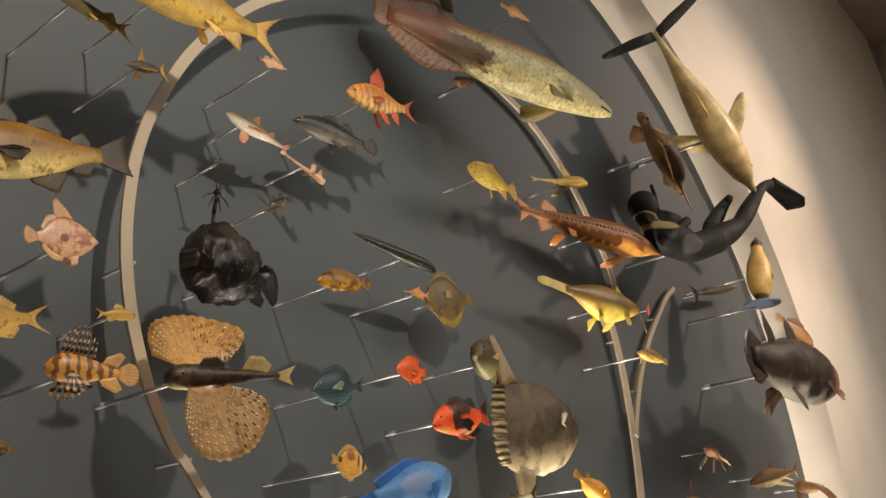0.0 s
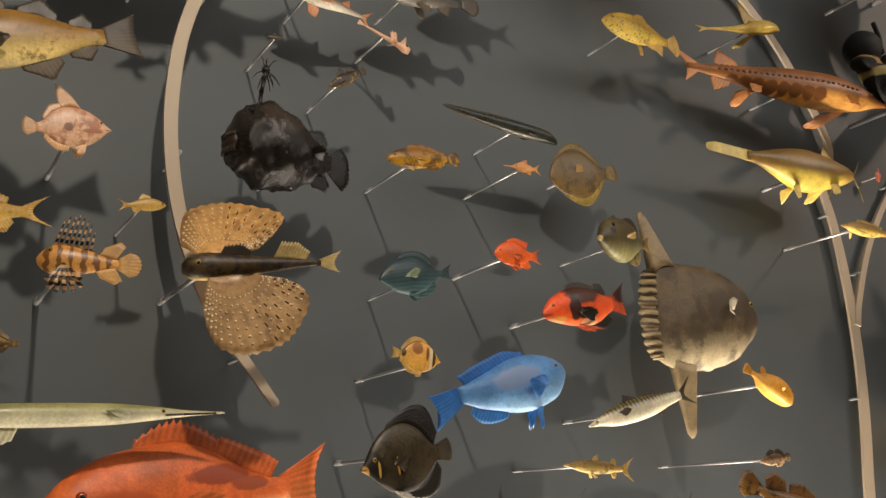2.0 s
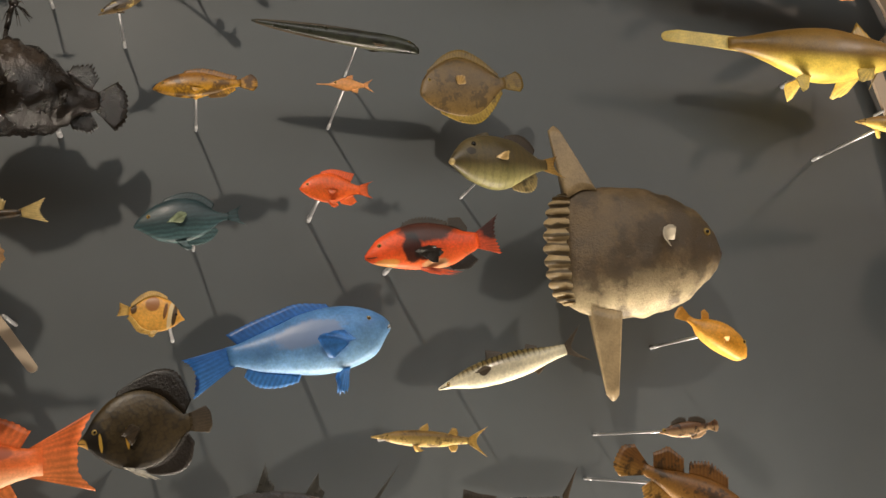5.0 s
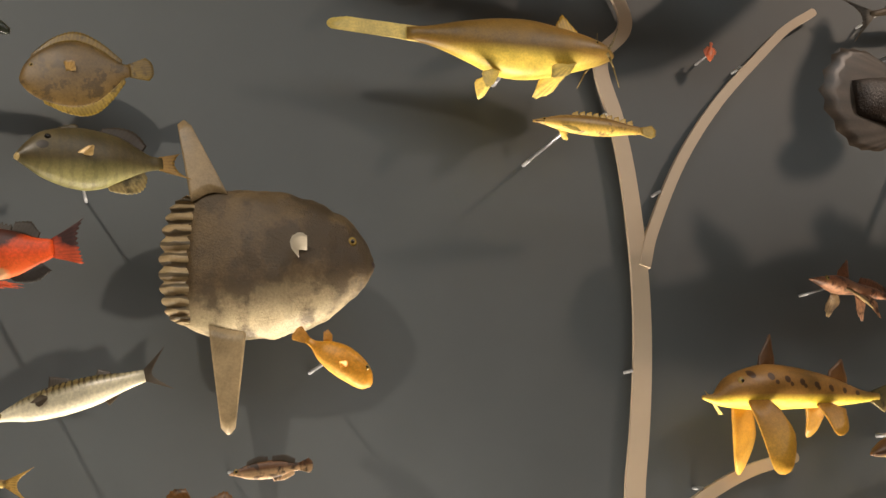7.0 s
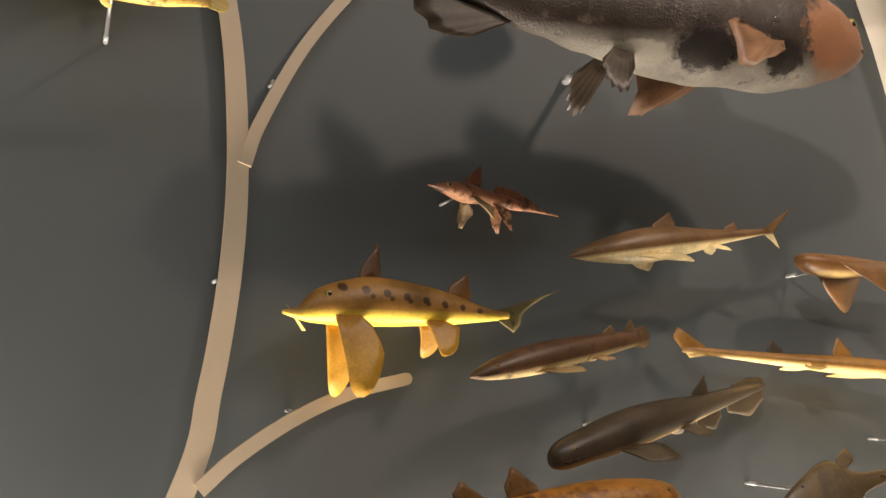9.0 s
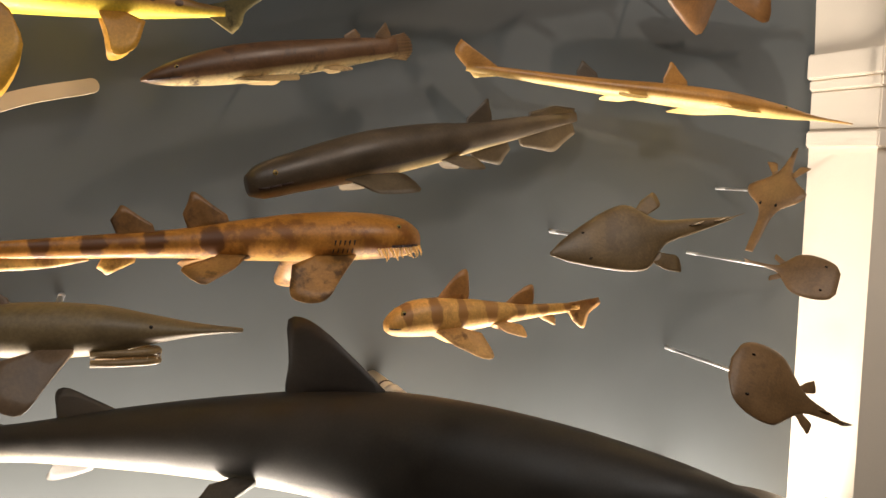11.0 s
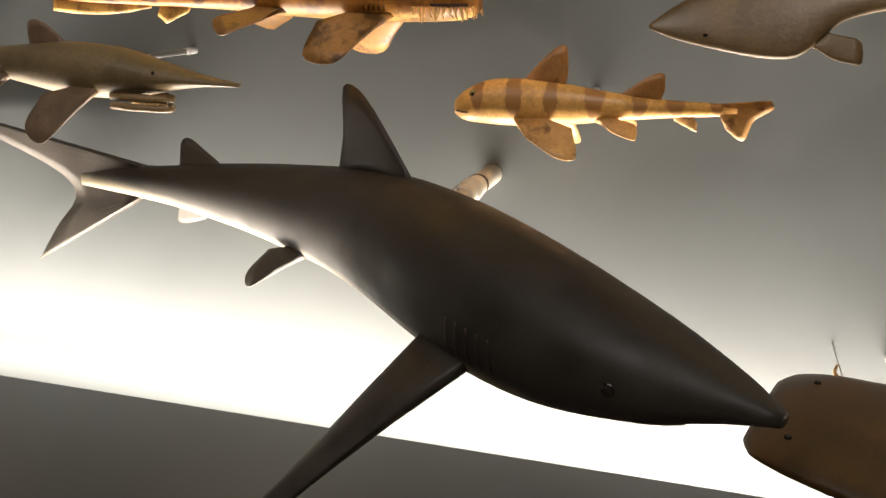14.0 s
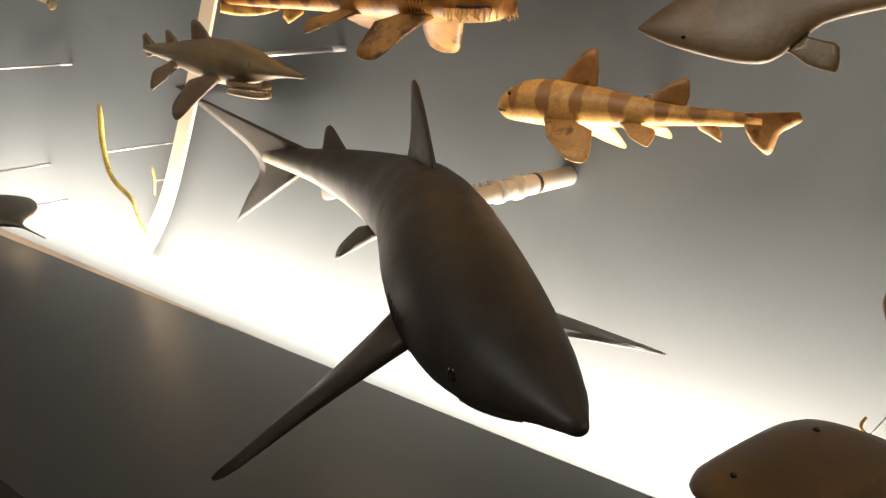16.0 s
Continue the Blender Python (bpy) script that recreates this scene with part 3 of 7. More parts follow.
fish("pike", "slender green and brown pike model on a wall rod", (1.075, 2.250, 3.358), (1.407, 2.300, 3.362), shape(LONG, 1.15), M_OLIVE,
     [("dorsal", 0.68, 0.8, [0.03, 0.08, 0.03], 0.04, 0.1), ("anal", 0.68, 0.8, [0.03, 0.07, 0.03], 0.04, 0.1), ("tail", 0.85, FORK, 0.05), ("pelvic", 0.5, -0.8, 0.03, [(-0.04, 0.03, -0.05), (-0.07, 0.03, -0.03)], 0)], M_GOLD, (0.16, 0.4, 0.012))
fish("small_catfish", "small dark catfish model with long pale barbels on a wall rod", (1.381, 2.280, 3.231), (1.545, 2.300, 3.278), shape(LONG, 1.9), M_FIN_DARK,
     [("dorsal", 0.3, 0.45, [0.05, 0.3, 0.1], 0.1, 0.1), ("tail", 0.82, [(0.17, 0.22), (0.1, 0.05), (0.1, -0.05), (0.17, -0.22)], 0.05), ("pec", 0.3, -0.4, 0.05, [(0.0, 0.18, -0.1), (-0.2, 0.2, -0.1), (-0.1, 0.1, -0.1)], 0.1)], M_GOLD, (0.1, 0.3, 0.025), rod=(0.3, -0.5))
fish("pink_goby", "small pale pink goby model on a wall rod", (2.019, 2.250, 3.468), (1.878, 2.250, 3.455), shape(LONG, 1.9), M_PINK,
     [("dorsal", 0.3, 0.5, [0.04, 0.1, 0.05], 0.05, 0.2), ("dorsal", 0.55, 0.75, [0.06, 0.1, 0.04], 0.05, 0.2), ("anal", 0.5, 0.75, [0.04, 0.1, 0.04], 0.05, 0.2), ("tail", 0.84, FAN, 0.1)], None, (0.1, 0.5, 0.03), rod=(0.4, -0.5))
arap, am, aL, asurf = fish("arapaima", "large arapaima model with brown back and pale scaled flanks", (4.147, 2.030, 4.015), (2.788, 2.500, 4.253), [(0, 0.006, -0.03, 0.01), (0.05, 0.022, -0.05, 0.03), (0.14, 0.05, -0.07, 0.05), (0.3, 0.085, -0.095, 0.07), (0.5, 0.09, -0.105, 0.07), (0.68, 0.075, -0.085, 0.05), (0.84, 0.05, -0.05, 0.028), (0.95, 0.035, -0.035, 0.012)],
     skin("arapaima_skin", lin(140, 102, 76), lin(220, 210, 152), 0.03, 0.05, "scales", lin(104, 88, 56), 58, 0.5, 0.45, 0.004, 0.45, slant=-0.10, patches=[(-0.30, -0.07, 0.22, 0.07, lin(84, 56, 36)), (-0.55, 0.0, 0.22, 0.12, lin(132, 88, 66)), (0.58, -0.01, 0.16, 0.05, lin(206, 190, 138))]),
     [("dorsal", 0.66, 0.93, [0.02, 0.075, 0.05, 0.03], 0.05, 0.05), ("anal", 0.64, 0.93, [0.02, 0.085, 0.07, 0.03], 0.06, 0.05), ("tail", 0.93, [(0.03, 0.06), (0.07, 0.04), (0.075, 0), (0.07, -0.04), (0.03, -0.06)], 0.05),
      ("pec", 0.2, -0.75, 0.03, [(-0.06, 0.06, -0.05), (-0.13, 0.06, -0.06), (-0.13, 0.05, -0.01)], 0.03, M_OLIVE), ("pelvic", 0.56, -0.9, 0.02, [(-0.04, 0.04, -0.03), (-0.08, 0.04, -0.02), (-0.07, 0.03, 0.0)], 0.03)],
     skin("arapaima_fin", lin(110, 76, 58), lin(150, 112, 84), 0, 0.05, "spots", lin(60, 42, 32), 60, 0.3), (0.075, 0.5, 0.009), rod=(0.5, -0.4), mouth=0.07, rod_thick=0.009)
fish("small_orange_fish", "small orange fish model high on the wall", (3.948, 2.350, 4.653), (3.736, 2.400, 4.688), shape(LONG, 2.0), skin("orange_small_skin", lin(212, 140, 70), lin(230, 180, 120)),
     [("dorsal", 0.3, 0.7, [0.05, 0.12, 0.05], 0.05, 0.2), ("anal", 0.5, 0.75, [0.05, 0.12, 0.05], 0.05, 0.2), ("tail", 0.84, FAN, 0.1)], None, (0.12, 0.4, 0.02))
fish("dark_small_fish", "small dark grey fish model high on the wall", (3.152, 2.300, 4.299), (3.142, 2.400, 4.460), shape(PERCH, 0.9), M_FIN_DARK, [("dorsal", 0.3, 0.7, [0.05, 0.1, 0.04], 0.05, 0.2), ("tail", 0.82, FAN, 0.1)], None, (0.1, 0.4, 0.02))
fish("red_finned_perch", "yellow barred perch model with red fins on a wall rod", (2.435, 2.360, 3.586), (2.889, 2.370, 3.663), shape(PERCH, 0.92), skin("perch_skin", lin(206, 140, 62), lin(240, 206, 140), -0.02, 0.03, "bars", lin(150, 84, 40), 9, 0.72, amount=0.6),
     [("dorsal", 0.36, 0.55, [0.1, 0.22, 0.1], 0.08, 0.12), ("tail", 0.83, FORK, 0.08), ("anal", 0.6, 0.7, [0.04, 0.12, 0.05], 0.05, 0.1), ("pelvic", 0.38, -0.9, 0.04, [(-0.03, 0.03, -0.12), (-0.1, 0.03, -0.12), (-0.08, 0.02, -0.03)], 0.1), ("pec", 0.26, -0.2, 0.04, [(-0.1, 0.05, 0.02), (-0.13, 0.05, -0.03), (-0.06, 0.03, -0.06)], 0.1)],
     skin("red_fin", lin(190, 84, 44), lin(204, 96, 52)), (0.09, 0.3, 0.02))
fish("dogfish", "small grey dogfish model with a pale belly on a wall rod", (1.890, 2.440, 3.313), (2.258, 2.500, 3.298), shape(SHARK, 1.25), skin("dogfish_skin", lin(120, 104, 88), lin(232, 224, 206), -0.005, 0.01),
     [("dorsal", 0.36, 0.48, [0.02, 0.1, 0.02], 0.06, 0), ("dorsal", 0.62, 0.7, [0.02, 0.07, 0.02], 0.05, 0), ("tail", 0.86, [(0.14, 0.1), (0.07, 0.03), (0.05, -0.02), (0.09, -0.1)], 0), ("pec", 0.26, -0.5, 0.08, [(-0.04, 0.1, -0.04), (-0.14, 0.11, -0.05), (-0.12, 0.03, -0.02)], 0)], skin("dogfish_fin", lin(196, 130, 88), lin(200, 140, 100)), (0.1, 0.4, 0.02), rod=(0.25, -0.3))
fish("dark_trout", "dark grey trout model with a pale mottled flank", (2.195, 2.420, 3.390), (2.656, 2.400, 3.411), shape(PERCH, 0.72), skin("trout_skin", lin(44, 43, 41), lin(130, 126, 118), -0.02, 0.02, "blotch", lin(170, 166, 156), 40, 0.68, amount=0.6, rough=0.3),
     [("dorsal", 0.34, 0.5, [0.03, 0.06, 0.04], 0.04, 0.15), ("dorsal", 0.56, 0.68, [0.05, 0.07, 0.03], 0.04, 0.1), ("tail", 0.83, FAN, 0.1), ("pelvic", 0.4, -0.9, 0.04, [(-0.04, 0.03, -0.07), (-0.1, 0.03, -0.06), (-0.08, 0.02, -0.01)], 0.1), ("anal", 0.6, 0.7, [0.03, 0.07, 0.03], 0.05, 0.1)], M_FIN_DARK, (0.08, 0.35, 0.02), mouth=0.12)
fish("pink_eel_fish", "slim pink deep-sea fish model on a wall rod", (2.357, 2.420, 3.166), (2.185, 2.480, 3.271), [(0, 0.05, -0.06, 0.03), (0.08, 0.085, -0.075, 0.06), (0.2, 0.06, -0.05, 0.05), (0.4, 0.04, -0.03, 0.03), (0.7, 0.025, -0.02, 0.02), (0.97, 0.01, -0.01, 0.006)], M_PINK,
     [("dorsal", 0.12, 0.2, [0.05, 0.16, 0.05], 0.02, 0.2), ("pec", 0.25, 0, 0.05, [(-0.05, 0.2, 0.06), (-0.15, 0.22, 0.0), (-0.1, 0.1, -0.05)], 0.2), ("tail", 0.9, [(0.1, 0.05), (0.1, 0), (0.1, -0.05)], 0)], None, (0.08, 0.5, 0.03), rod=(0.5, -0.3))
fish("small_dark_wedge_fish", "tiny dark fish model at the end of a thin rod", (1.878, 2.410, 3.092), (1.817, 2.410, 3.085), shape(LONG, 2.0), M_FIN_DARK, [("dorsal", 0.4, 0.6, [0.05, 0.15, 0.05], 0.05, 0.2), ("tail", 0.84, FORK, 0)], None, (), rod=(0.5, 0))
fish("sculpin", "small mottled dark sculpin model on a wall rod", (2.021, 2.380, 2.938), (2.170, 2.400, 3.042), shape(LONG, 1.9), skin("sculpin_skin", lin(46, 36, 25), lin(100, 82, 50), -0.005, 0.006, "blotch", lin(210, 184, 110), 60, 0.62),
     [("dorsal", 0.3, 0.5, [0.05, 0.13, 0.05], 0.05, 0.2), ("dorsal", 0.55, 0.75, [0.08, 0.1, 0.05], 0.05, 0.2), ("tail", 0.84, FAN, 0.1), ("pec", 0.25, -0.3, 0.08, [(-0.05, 0.14, -0.02), (-0.16, 0.14, -0.05), (-0.14, 0.05, -0.08)], 0.1)], M_FIN_DARK, (0.1, 0.6, 0.03))
fish("yellow_trout", "slim yellow trout model on a wall rod", (3.242, 2.360, 3.505), (3.818, 2.480, 3.571), shape(PERCH, 0.66), skin("yellow_trout_skin", lin(176, 140, 44), lin(234, 206, 100), -0.015, 0.02, "spots", lin(90, 64, 24), 60, 0.25),
     [("dorsal", 0.42, 0.55, [0.03, 0.05, 0.03], 0.04, 0.1), ("anal", 0.62, 0.74, [0.03, 0.08, 0.03], 0.05, 0.1), ("tail", 0.83, FAN, 0.08), ("pelvic", 0.45, -0.9, 0.04, [(-0.04, 0.03, -0.06), (-0.09, 0.03, -0.05), (-0.07, 0.02, -0.01)], 0.1)], M_FIN_GOLD, (0.08, 0.35, 0.018))
fish("yellow_armoured_catfish", "small yellow armoured catfish model on a long dark rod", (4.411, 2.380, 3.766), (3.874, 2.420, 3.657), [(0, 0.0, -0.02, 0.02), (0.08, 0.055, -0.035, 0.06), (0.22, 0.08, -0.04, 0.075), (0.4, 0.05, -0.035, 0.045), (0.6, 0.022, -0.02, 0.02), (0.9, 0.008, -0.008, 0.006)], M_YELLOW,
     [("dorsal", 0.26, 0.4, [0.03, 0.2, 0.04], 0.1, 0.1), ("pec", 0.22, -0.5, 0.06, [(-0.03, 0.14, -0.06), (-0.14, 0.16, -0.06), (-0.1, 0.05, -0.03)], 0.1), ("tail", 0.88, [(0.12, 0.03), (0.06, 0), (0.1, -0.03)], 0)], None, (0.12, 0.7, 0.02), rod=(0.3, 0))
stu, stm, stL, stsurf = fish("sturgeon", "long orange brown sturgeon model with bony plates on its flank", (5.099, 2.310, 3.480), (3.792, 2.520, 3.514), [(0, 0.006, -0.008, 0.008), (0.06, 0.02, -0.018, 0.022), (0.14, 0.048, -0.042, 0.046), (0.3, 0.074, -0.066, 0.062), (0.5, 0.064, -0.06, 0.052), (0.7, 0.036, -0.034, 0.03), (0.84, 0.02, -0.018, 0.013), (0.93, 0.012, -0.008, 0.006)],
     skin("sturgeon_skin", lin(142, 88, 40), lin(226, 166, 84), -0.03, 0.02, "blotch", lin(110, 66, 30), 14, 0.6, amount=0.4, patches=[(0.16 - 0.07 * i, -0.045, 0.04, 0.03, lin(112, 64, 28)) for i in range(8)]),
     [("dorsal", 0.7, 0.8, [0.02, 0.06, 0.015], 0.04, 0.05), ("anal", 0.74, 0.82, [0.02, 0.05, 0.015], 0.04, 0.05), ("tail", 0.88, [(0.12, 0.075), (0.06, 0.02), (0.05, -0.02), (0.06, -0.06)], 0), ("pec", 0.17, -0.7, 0.05, [(-0.05, 0.07, -0.05), (-0.12, 0.08, -0.05), (-0.09, 0.03, -0.02)], 0.03), ("pelvic", 0.62, -0.8, 0.03, [(-0.03, 0.04, -0.05), (-0.07, 0.04, -0.05), (-0.06, 0.02, -0.01)], 0.03)], skin("sturgeon_fin", lin(196, 128, 70), lin(204, 140, 84)), (0.1, 0.4, 0.008), rod=(0.45, -0.4), rod_thick=0.007)


def scutes():
    """Rows of dark bony plates along the sturgeon's flanks and back."""
    plate = skin("scute_skin", lin(92, 54, 26), lin(104, 62, 30))
    for turn in (0.12, math.pi - 0.12, math.pi / 2):
        lots = [ball(stsurf(0.2 + 0.024 * i, turn), stL * 0.0065, 1.3, 0.7, 0.9, 8, 6) for i in range(26)]
        link("scute_row", *merge(*lots), plate, stu, label="row of dark bony plates")


scutes()
fish("lungfish_eel", "long dark green eel-tailed fish model with a pale lower flank", (2.990, 2.400, 2.927), (2.458, 2.370, 2.964), [(0, 0.015, -0.02, 0.012), (0.05, 0.05, -0.025, 0.03), (0.16, 0.065, -0.035, 0.045), (0.32, 0.062, -0.045, 0.045), (0.5, 0.05, -0.042, 0.036), (0.7, 0.034, -0.03, 0.022), (0.88, 0.018, -0.018, 0.01), (0.995, 0.006, -0.006, 0.003)],
     skin("lungfish_skin", lin(40, 44, 36), lin(150, 146, 122), -0.028, 0.012, "blotch", lin(26, 28, 24), 24, 0.55, rough=0.3), [("dorsal", 0.35, 0.97, [0.005, 0.012, 0.012, 0.004], 0.01, 0), ("anal", 0.5, 0.97, [0.005, 0.01, 0.01, 0.004], 0.01, 0), ("pec", 0.2, -0.6, 0.02, [(-0.05, 0.02, -0.01), (-0.09, 0.02, -0.01), (-0.06, 0.01, -0.02)], 0)], M_FIN_DARK, (0.07, 0.5, 0.008), rod=(0.37, -0.3))

# --- middle of the wall ---
fish("john_dory", "pale pink john dory model with a tall spiny fin", (1.332, 2.280, 2.617), (1.109, 2.270, 2.582), shape(DISC, 0.82, 1.0), skin("dory_skin", lin(204, 158, 128), lin(226, 186, 152), 0, 0.08, "blotch", lin(166, 106, 78), 22, 0.54, patches=[(0.0, 0.0, 0.012, 0.012, lin(120, 82, 62)), (0.06, -0.01, 0.03, 0.006, lin(170, 112, 84))]),
     [("dorsal", 0.32, 0.54, [0.18, 0.34, 0.22, 0.08], 0.22, 0.35), ("dorsal", 0.55, 0.76, [0.06, 0.08, 0.04], 0.03, 0.1), ("anal", 0.5, 0.76, [0.05, 0.07, 0.04], 0.03, 0.1), ("tail", 0.84, [(0.11, 0.13), (0.15, 0.06), (0.16, 0), (0.15, -0.06), (0.11, -0.11)], 0.05), ("pelvic", 0.3, -0.95, 0.05, [(-0.02, 0.02, -0.12), (-0.12, 0.03, -0.14), (-0.14, 0.02, -0.04)], 0.2)],
     skin("dory_fin", lin(210, 164, 120), lin(220, 176, 130)), (0.12, 0.55, 0.02), rod=(0.45, -0.7), rod_thick=0.007, mouth=0.08)
ang, angm, angL, angsurf = fish("footballfish", "black warty deep-sea anglerfish model with a lure and glossy flanks", (1.677, 2.340, 2.667), (2.118, 2.420, 2.673), [(0, 0.08, -0.05, 0.05), (0.04, 0.17, -0.14, 0.13), (0.14, 0.275, -0.21, 0.2), (0.3, 0.325, -0.26, 0.24), (0.45, 0.3, -0.25, 0.22), (0.6, 0.2, -0.18, 0.15), (0.72, 0.1, -0.08, 0.07), (0.82, 0.06, -0.045, 0.03)],
     skin("angler_skin", lin(27, 22, 18), lin(22, 19, 16), 0, 0.1, "blotch", lin(74, 64, 52), 24, 0.7, 0.26, 0.006, 0.3, patches=[(0.085, 0.085, 0.075, 0.05, lin(54, 45, 37))]), [("tail", 0.8, [(0.13, 0.17), (0.19, 0.09), (0.2, 0), (0.19, -0.1), (0.13, -0.18)], 0.07), ("dorsal", 0.62, 0.76, [0.06, 0.15, 0.1], 0.08, 0.2), ("anal", 0.64, 0.76, [0.05, 0.12, 0.1], 0.08, 0.2), ("pec", 0.5, -0.1, 0.06, [(-0.06, 0.06, 0.06), (-0.12, 0.07, 0.0), (-0.07, 0.06, -0.07)], 0.2)], None, (0.17, 0.62, 0.016, M_EYE), rod=(0.5, -0.5), rod_thick=0.008, rugged=0.045, rings=52, segs=36)
def jaw_and_lure():
    """Gaping mouth, teeth, lure stalk with threads, and warts of the anglerfish."""
    L = angL
    lots = [ball((L * 0.485, 0, L * 0.0), L * 0.1, 0.35, 1.0, 0.7)]
    link("mouth", *merge(*lots), M_MOUTH, ang)
    teeth = []
    for i in range(13):
        a = math.pi * (i + 0.5) / 13
        y = -L * 0.085 * math.cos(a)
        x = L * (0.49 + 0.03 * math.sin(a))
        teeth += [tube((x, y, L * 0.06), (x, y, L * 0.02), L * 0.006, L * 0.001, 5), tube((x, y, -L * 0.075), (x, y, -L * 0.03), L * 0.006, L * 0.001, 5)]
    link("teeth", *merge(*teeth), wet("angler_tooth", lin(56, 44, 33), 0.3), ang)
    pts = [(0.26, 0.0, 0.28), (0.25, 0.0, 0.42), (0.235, 0.01, 0.52), (0.22, 0.01, 0.6)]
    pts = [tuple(L * c for c in p) for p in pts]
    lots = [tube(p, q, L * 0.016, L * 0.013, 8) for p, q in zip(pts, pts[1:])] + [ball(pts[-1], L * 0.03)]
    rnd = random.Random(4)
    for _ in range(16):
        p = Vector(pts[-1])
        d = Vector((rnd.uniform(-1, 0.3), rnd.uniform(-0.6, 0.6), rnd.uniform(-0.7, 0.5))).normalized()
        q = p + d * L * 0.08
        lots += [tube(p, q, L * 0.005, L * 0.004, 5), tube(q, q + (d + Vector((0, 0, -0.6))) * L * 0.05, L * 0.004, L * 0.001, 5)]
    link("lure", *merge(*lots), M_BLACK, ang)
    warts = []
    for _ in range(46):
        p = angsurf(rnd.uniform(0.1, 0.62), rnd.uniform(0, 2 * math.pi))
        warts.append(ball(p, L * rnd.uniform(0.006, 0.013), nu=6, nv=4))
    tagged(link("warts", *merge(*warts), M_BLACK, ang), kind="stuff")


jaw_and_lure()
fish("small_gold_fish", "small golden fish model with a dark eye on a wall rod", (1.508, 2.350, 2.447), (1.376, 2.350, 2.431), shape(PERCH, 0.92), M_GOLD, [("dorsal", 0.3, 0.55, [0.05, 0.1, 0.03], 0.06, 0.15), ("anal", 0.55, 0.72, [0.04, 0.08, 0.03], 0.05, 0.1), ("tail", 0.82, FORK, 0.05)], M_FIN_GOLD, (0.09, 0.3, 0.03), rod=(0.5, -0.4))
lion, lm, lL, lsurf = fish("lionfish", "orange banded lionfish model with long striped spines", (1.162, 2.200, 2.216), (1.403, 2.150, 2.213), [(0, 0.02, -0.03, 0.02), (0.05, 0.09, -0.09, 0.06), (0.15, 0.16, -0.14, 0.09), (0.3, 0.16, -0.15, 0.09), (0.5, 0.12, -0.11, 0.06), (0.68, 0.06, -0.06, 0.03), (0.78, 0.05, -0.05, 0.012)],
     skin("lionfish_skin", lin(206, 142, 62), lin(216, 162, 92), 0, 0.05, "bars", lin(80, 42, 20), 11, 0.66, amount=0.8), [("tail", 0.76, [(0.12, 0.13), (0.2, 0.1), (0.24, 0), (0.2, -0.1), (0.12, -0.13)], 0.04), ("dorsal", 0.58, 0.74, [0.08, 0.17, 0.14], 0.12, 0.05), ("anal", 0.56, 0.74, [0.06, 0.15, 0.12], 0.1, 0.05)], skin("lionfish_fin", lin(206, 158, 92), lin(216, 170, 106)), (0.12, 0.6, 0.02), rod=(0.3, -0.6), rod_thick=0.008)
def lion_spines():
    """Banded dorsal spines and the broad ribbon-like pectoral fins."""
    ink_z = skin("lionfish_spine_bands", lin(190, 152, 104), lin(190, 152, 104), 0, 0.05, "lines", lin(26, 20, 16), 16, 0.45, amount=1.0)
    for i in range(8):
        s = 0.16 + 0.048 * i
        p = lsurf(s, math.pi / 2)
        h = lL * (0.33 - 0.008 * (i - 3) ** 2)
        d = Vector((-0.28 + 0.02 * i, 0.12 * math.sin(i * 2.3), 1)).normalized()
        link("spine", *tube(p - d * 0.01, p + d * h, lL * 0.019, lL * 0.006, 7), ink_z, lion)
    for sg in (1, -1):
        for i in range(5):
            a = radians(-135 + 20 * i)
            p = lsurf(0.26, -0.3)
            p.y = sg * abs(p.y)
            q = p + Vector((math.cos(a) * 0.25, sg * 0.08, math.sin(a) * 0.25)) * lL
            w = (q - p).cross(Vector((0, 1, 0))).normalized() * lL * 0.022
            link("pectoral_ray", *sheet([p - w * 0.3, p + w * 0.3], [q - w, q + w], (0, 1, 0), 0.004, 5, 4), ink_z, lion)


lion_spines()
gur, gm, gL, gsurf = fish("flying_gurnard", "brown flying gurnard model with two wide spotted wing fins", (1.520, 2.205, 2.232), (1.962, 2.160, 2.286), [(0, 0.03, -0.03, 0.03), (0.04, 0.07, -0.065, 0.06), (0.14, 0.09, -0.08, 0.08), (0.3, 0.075, -0.07, 0.07), (0.5, 0.055, -0.05, 0.05), (0.7, 0.034, -0.03, 0.028), (0.86, 0.02, -0.018, 0.014)],
     skin("gurnard_skin", lin(72, 56, 34), lin(224, 200, 128), -0.022, 0.008, "blotch", lin(28, 22, 15), 40, 0.5, amount=0.9, back_only=True), [("dorsal", 0.55, 0.76, [0.10, 0.1, 0.05], 0.06, 0.15), ("tail", 0.85, [(0.15, 0.075), (0.12, 0.03), (0.11, 0), (0.12, -0.03), (0.15, -0.07)], 0.1), ("dorsal", 0.22, 0.4, [0.05, 0.07, 0.03], 0.05, 0.2, M_FIN_DARK)], skin("gurnard_fin", lin(206, 182, 122), lin(222, 200, 138)), (0.08, 0.5, 0.02), roll=-24, rod=(0.15, -0.5), rod_thick=0.008)
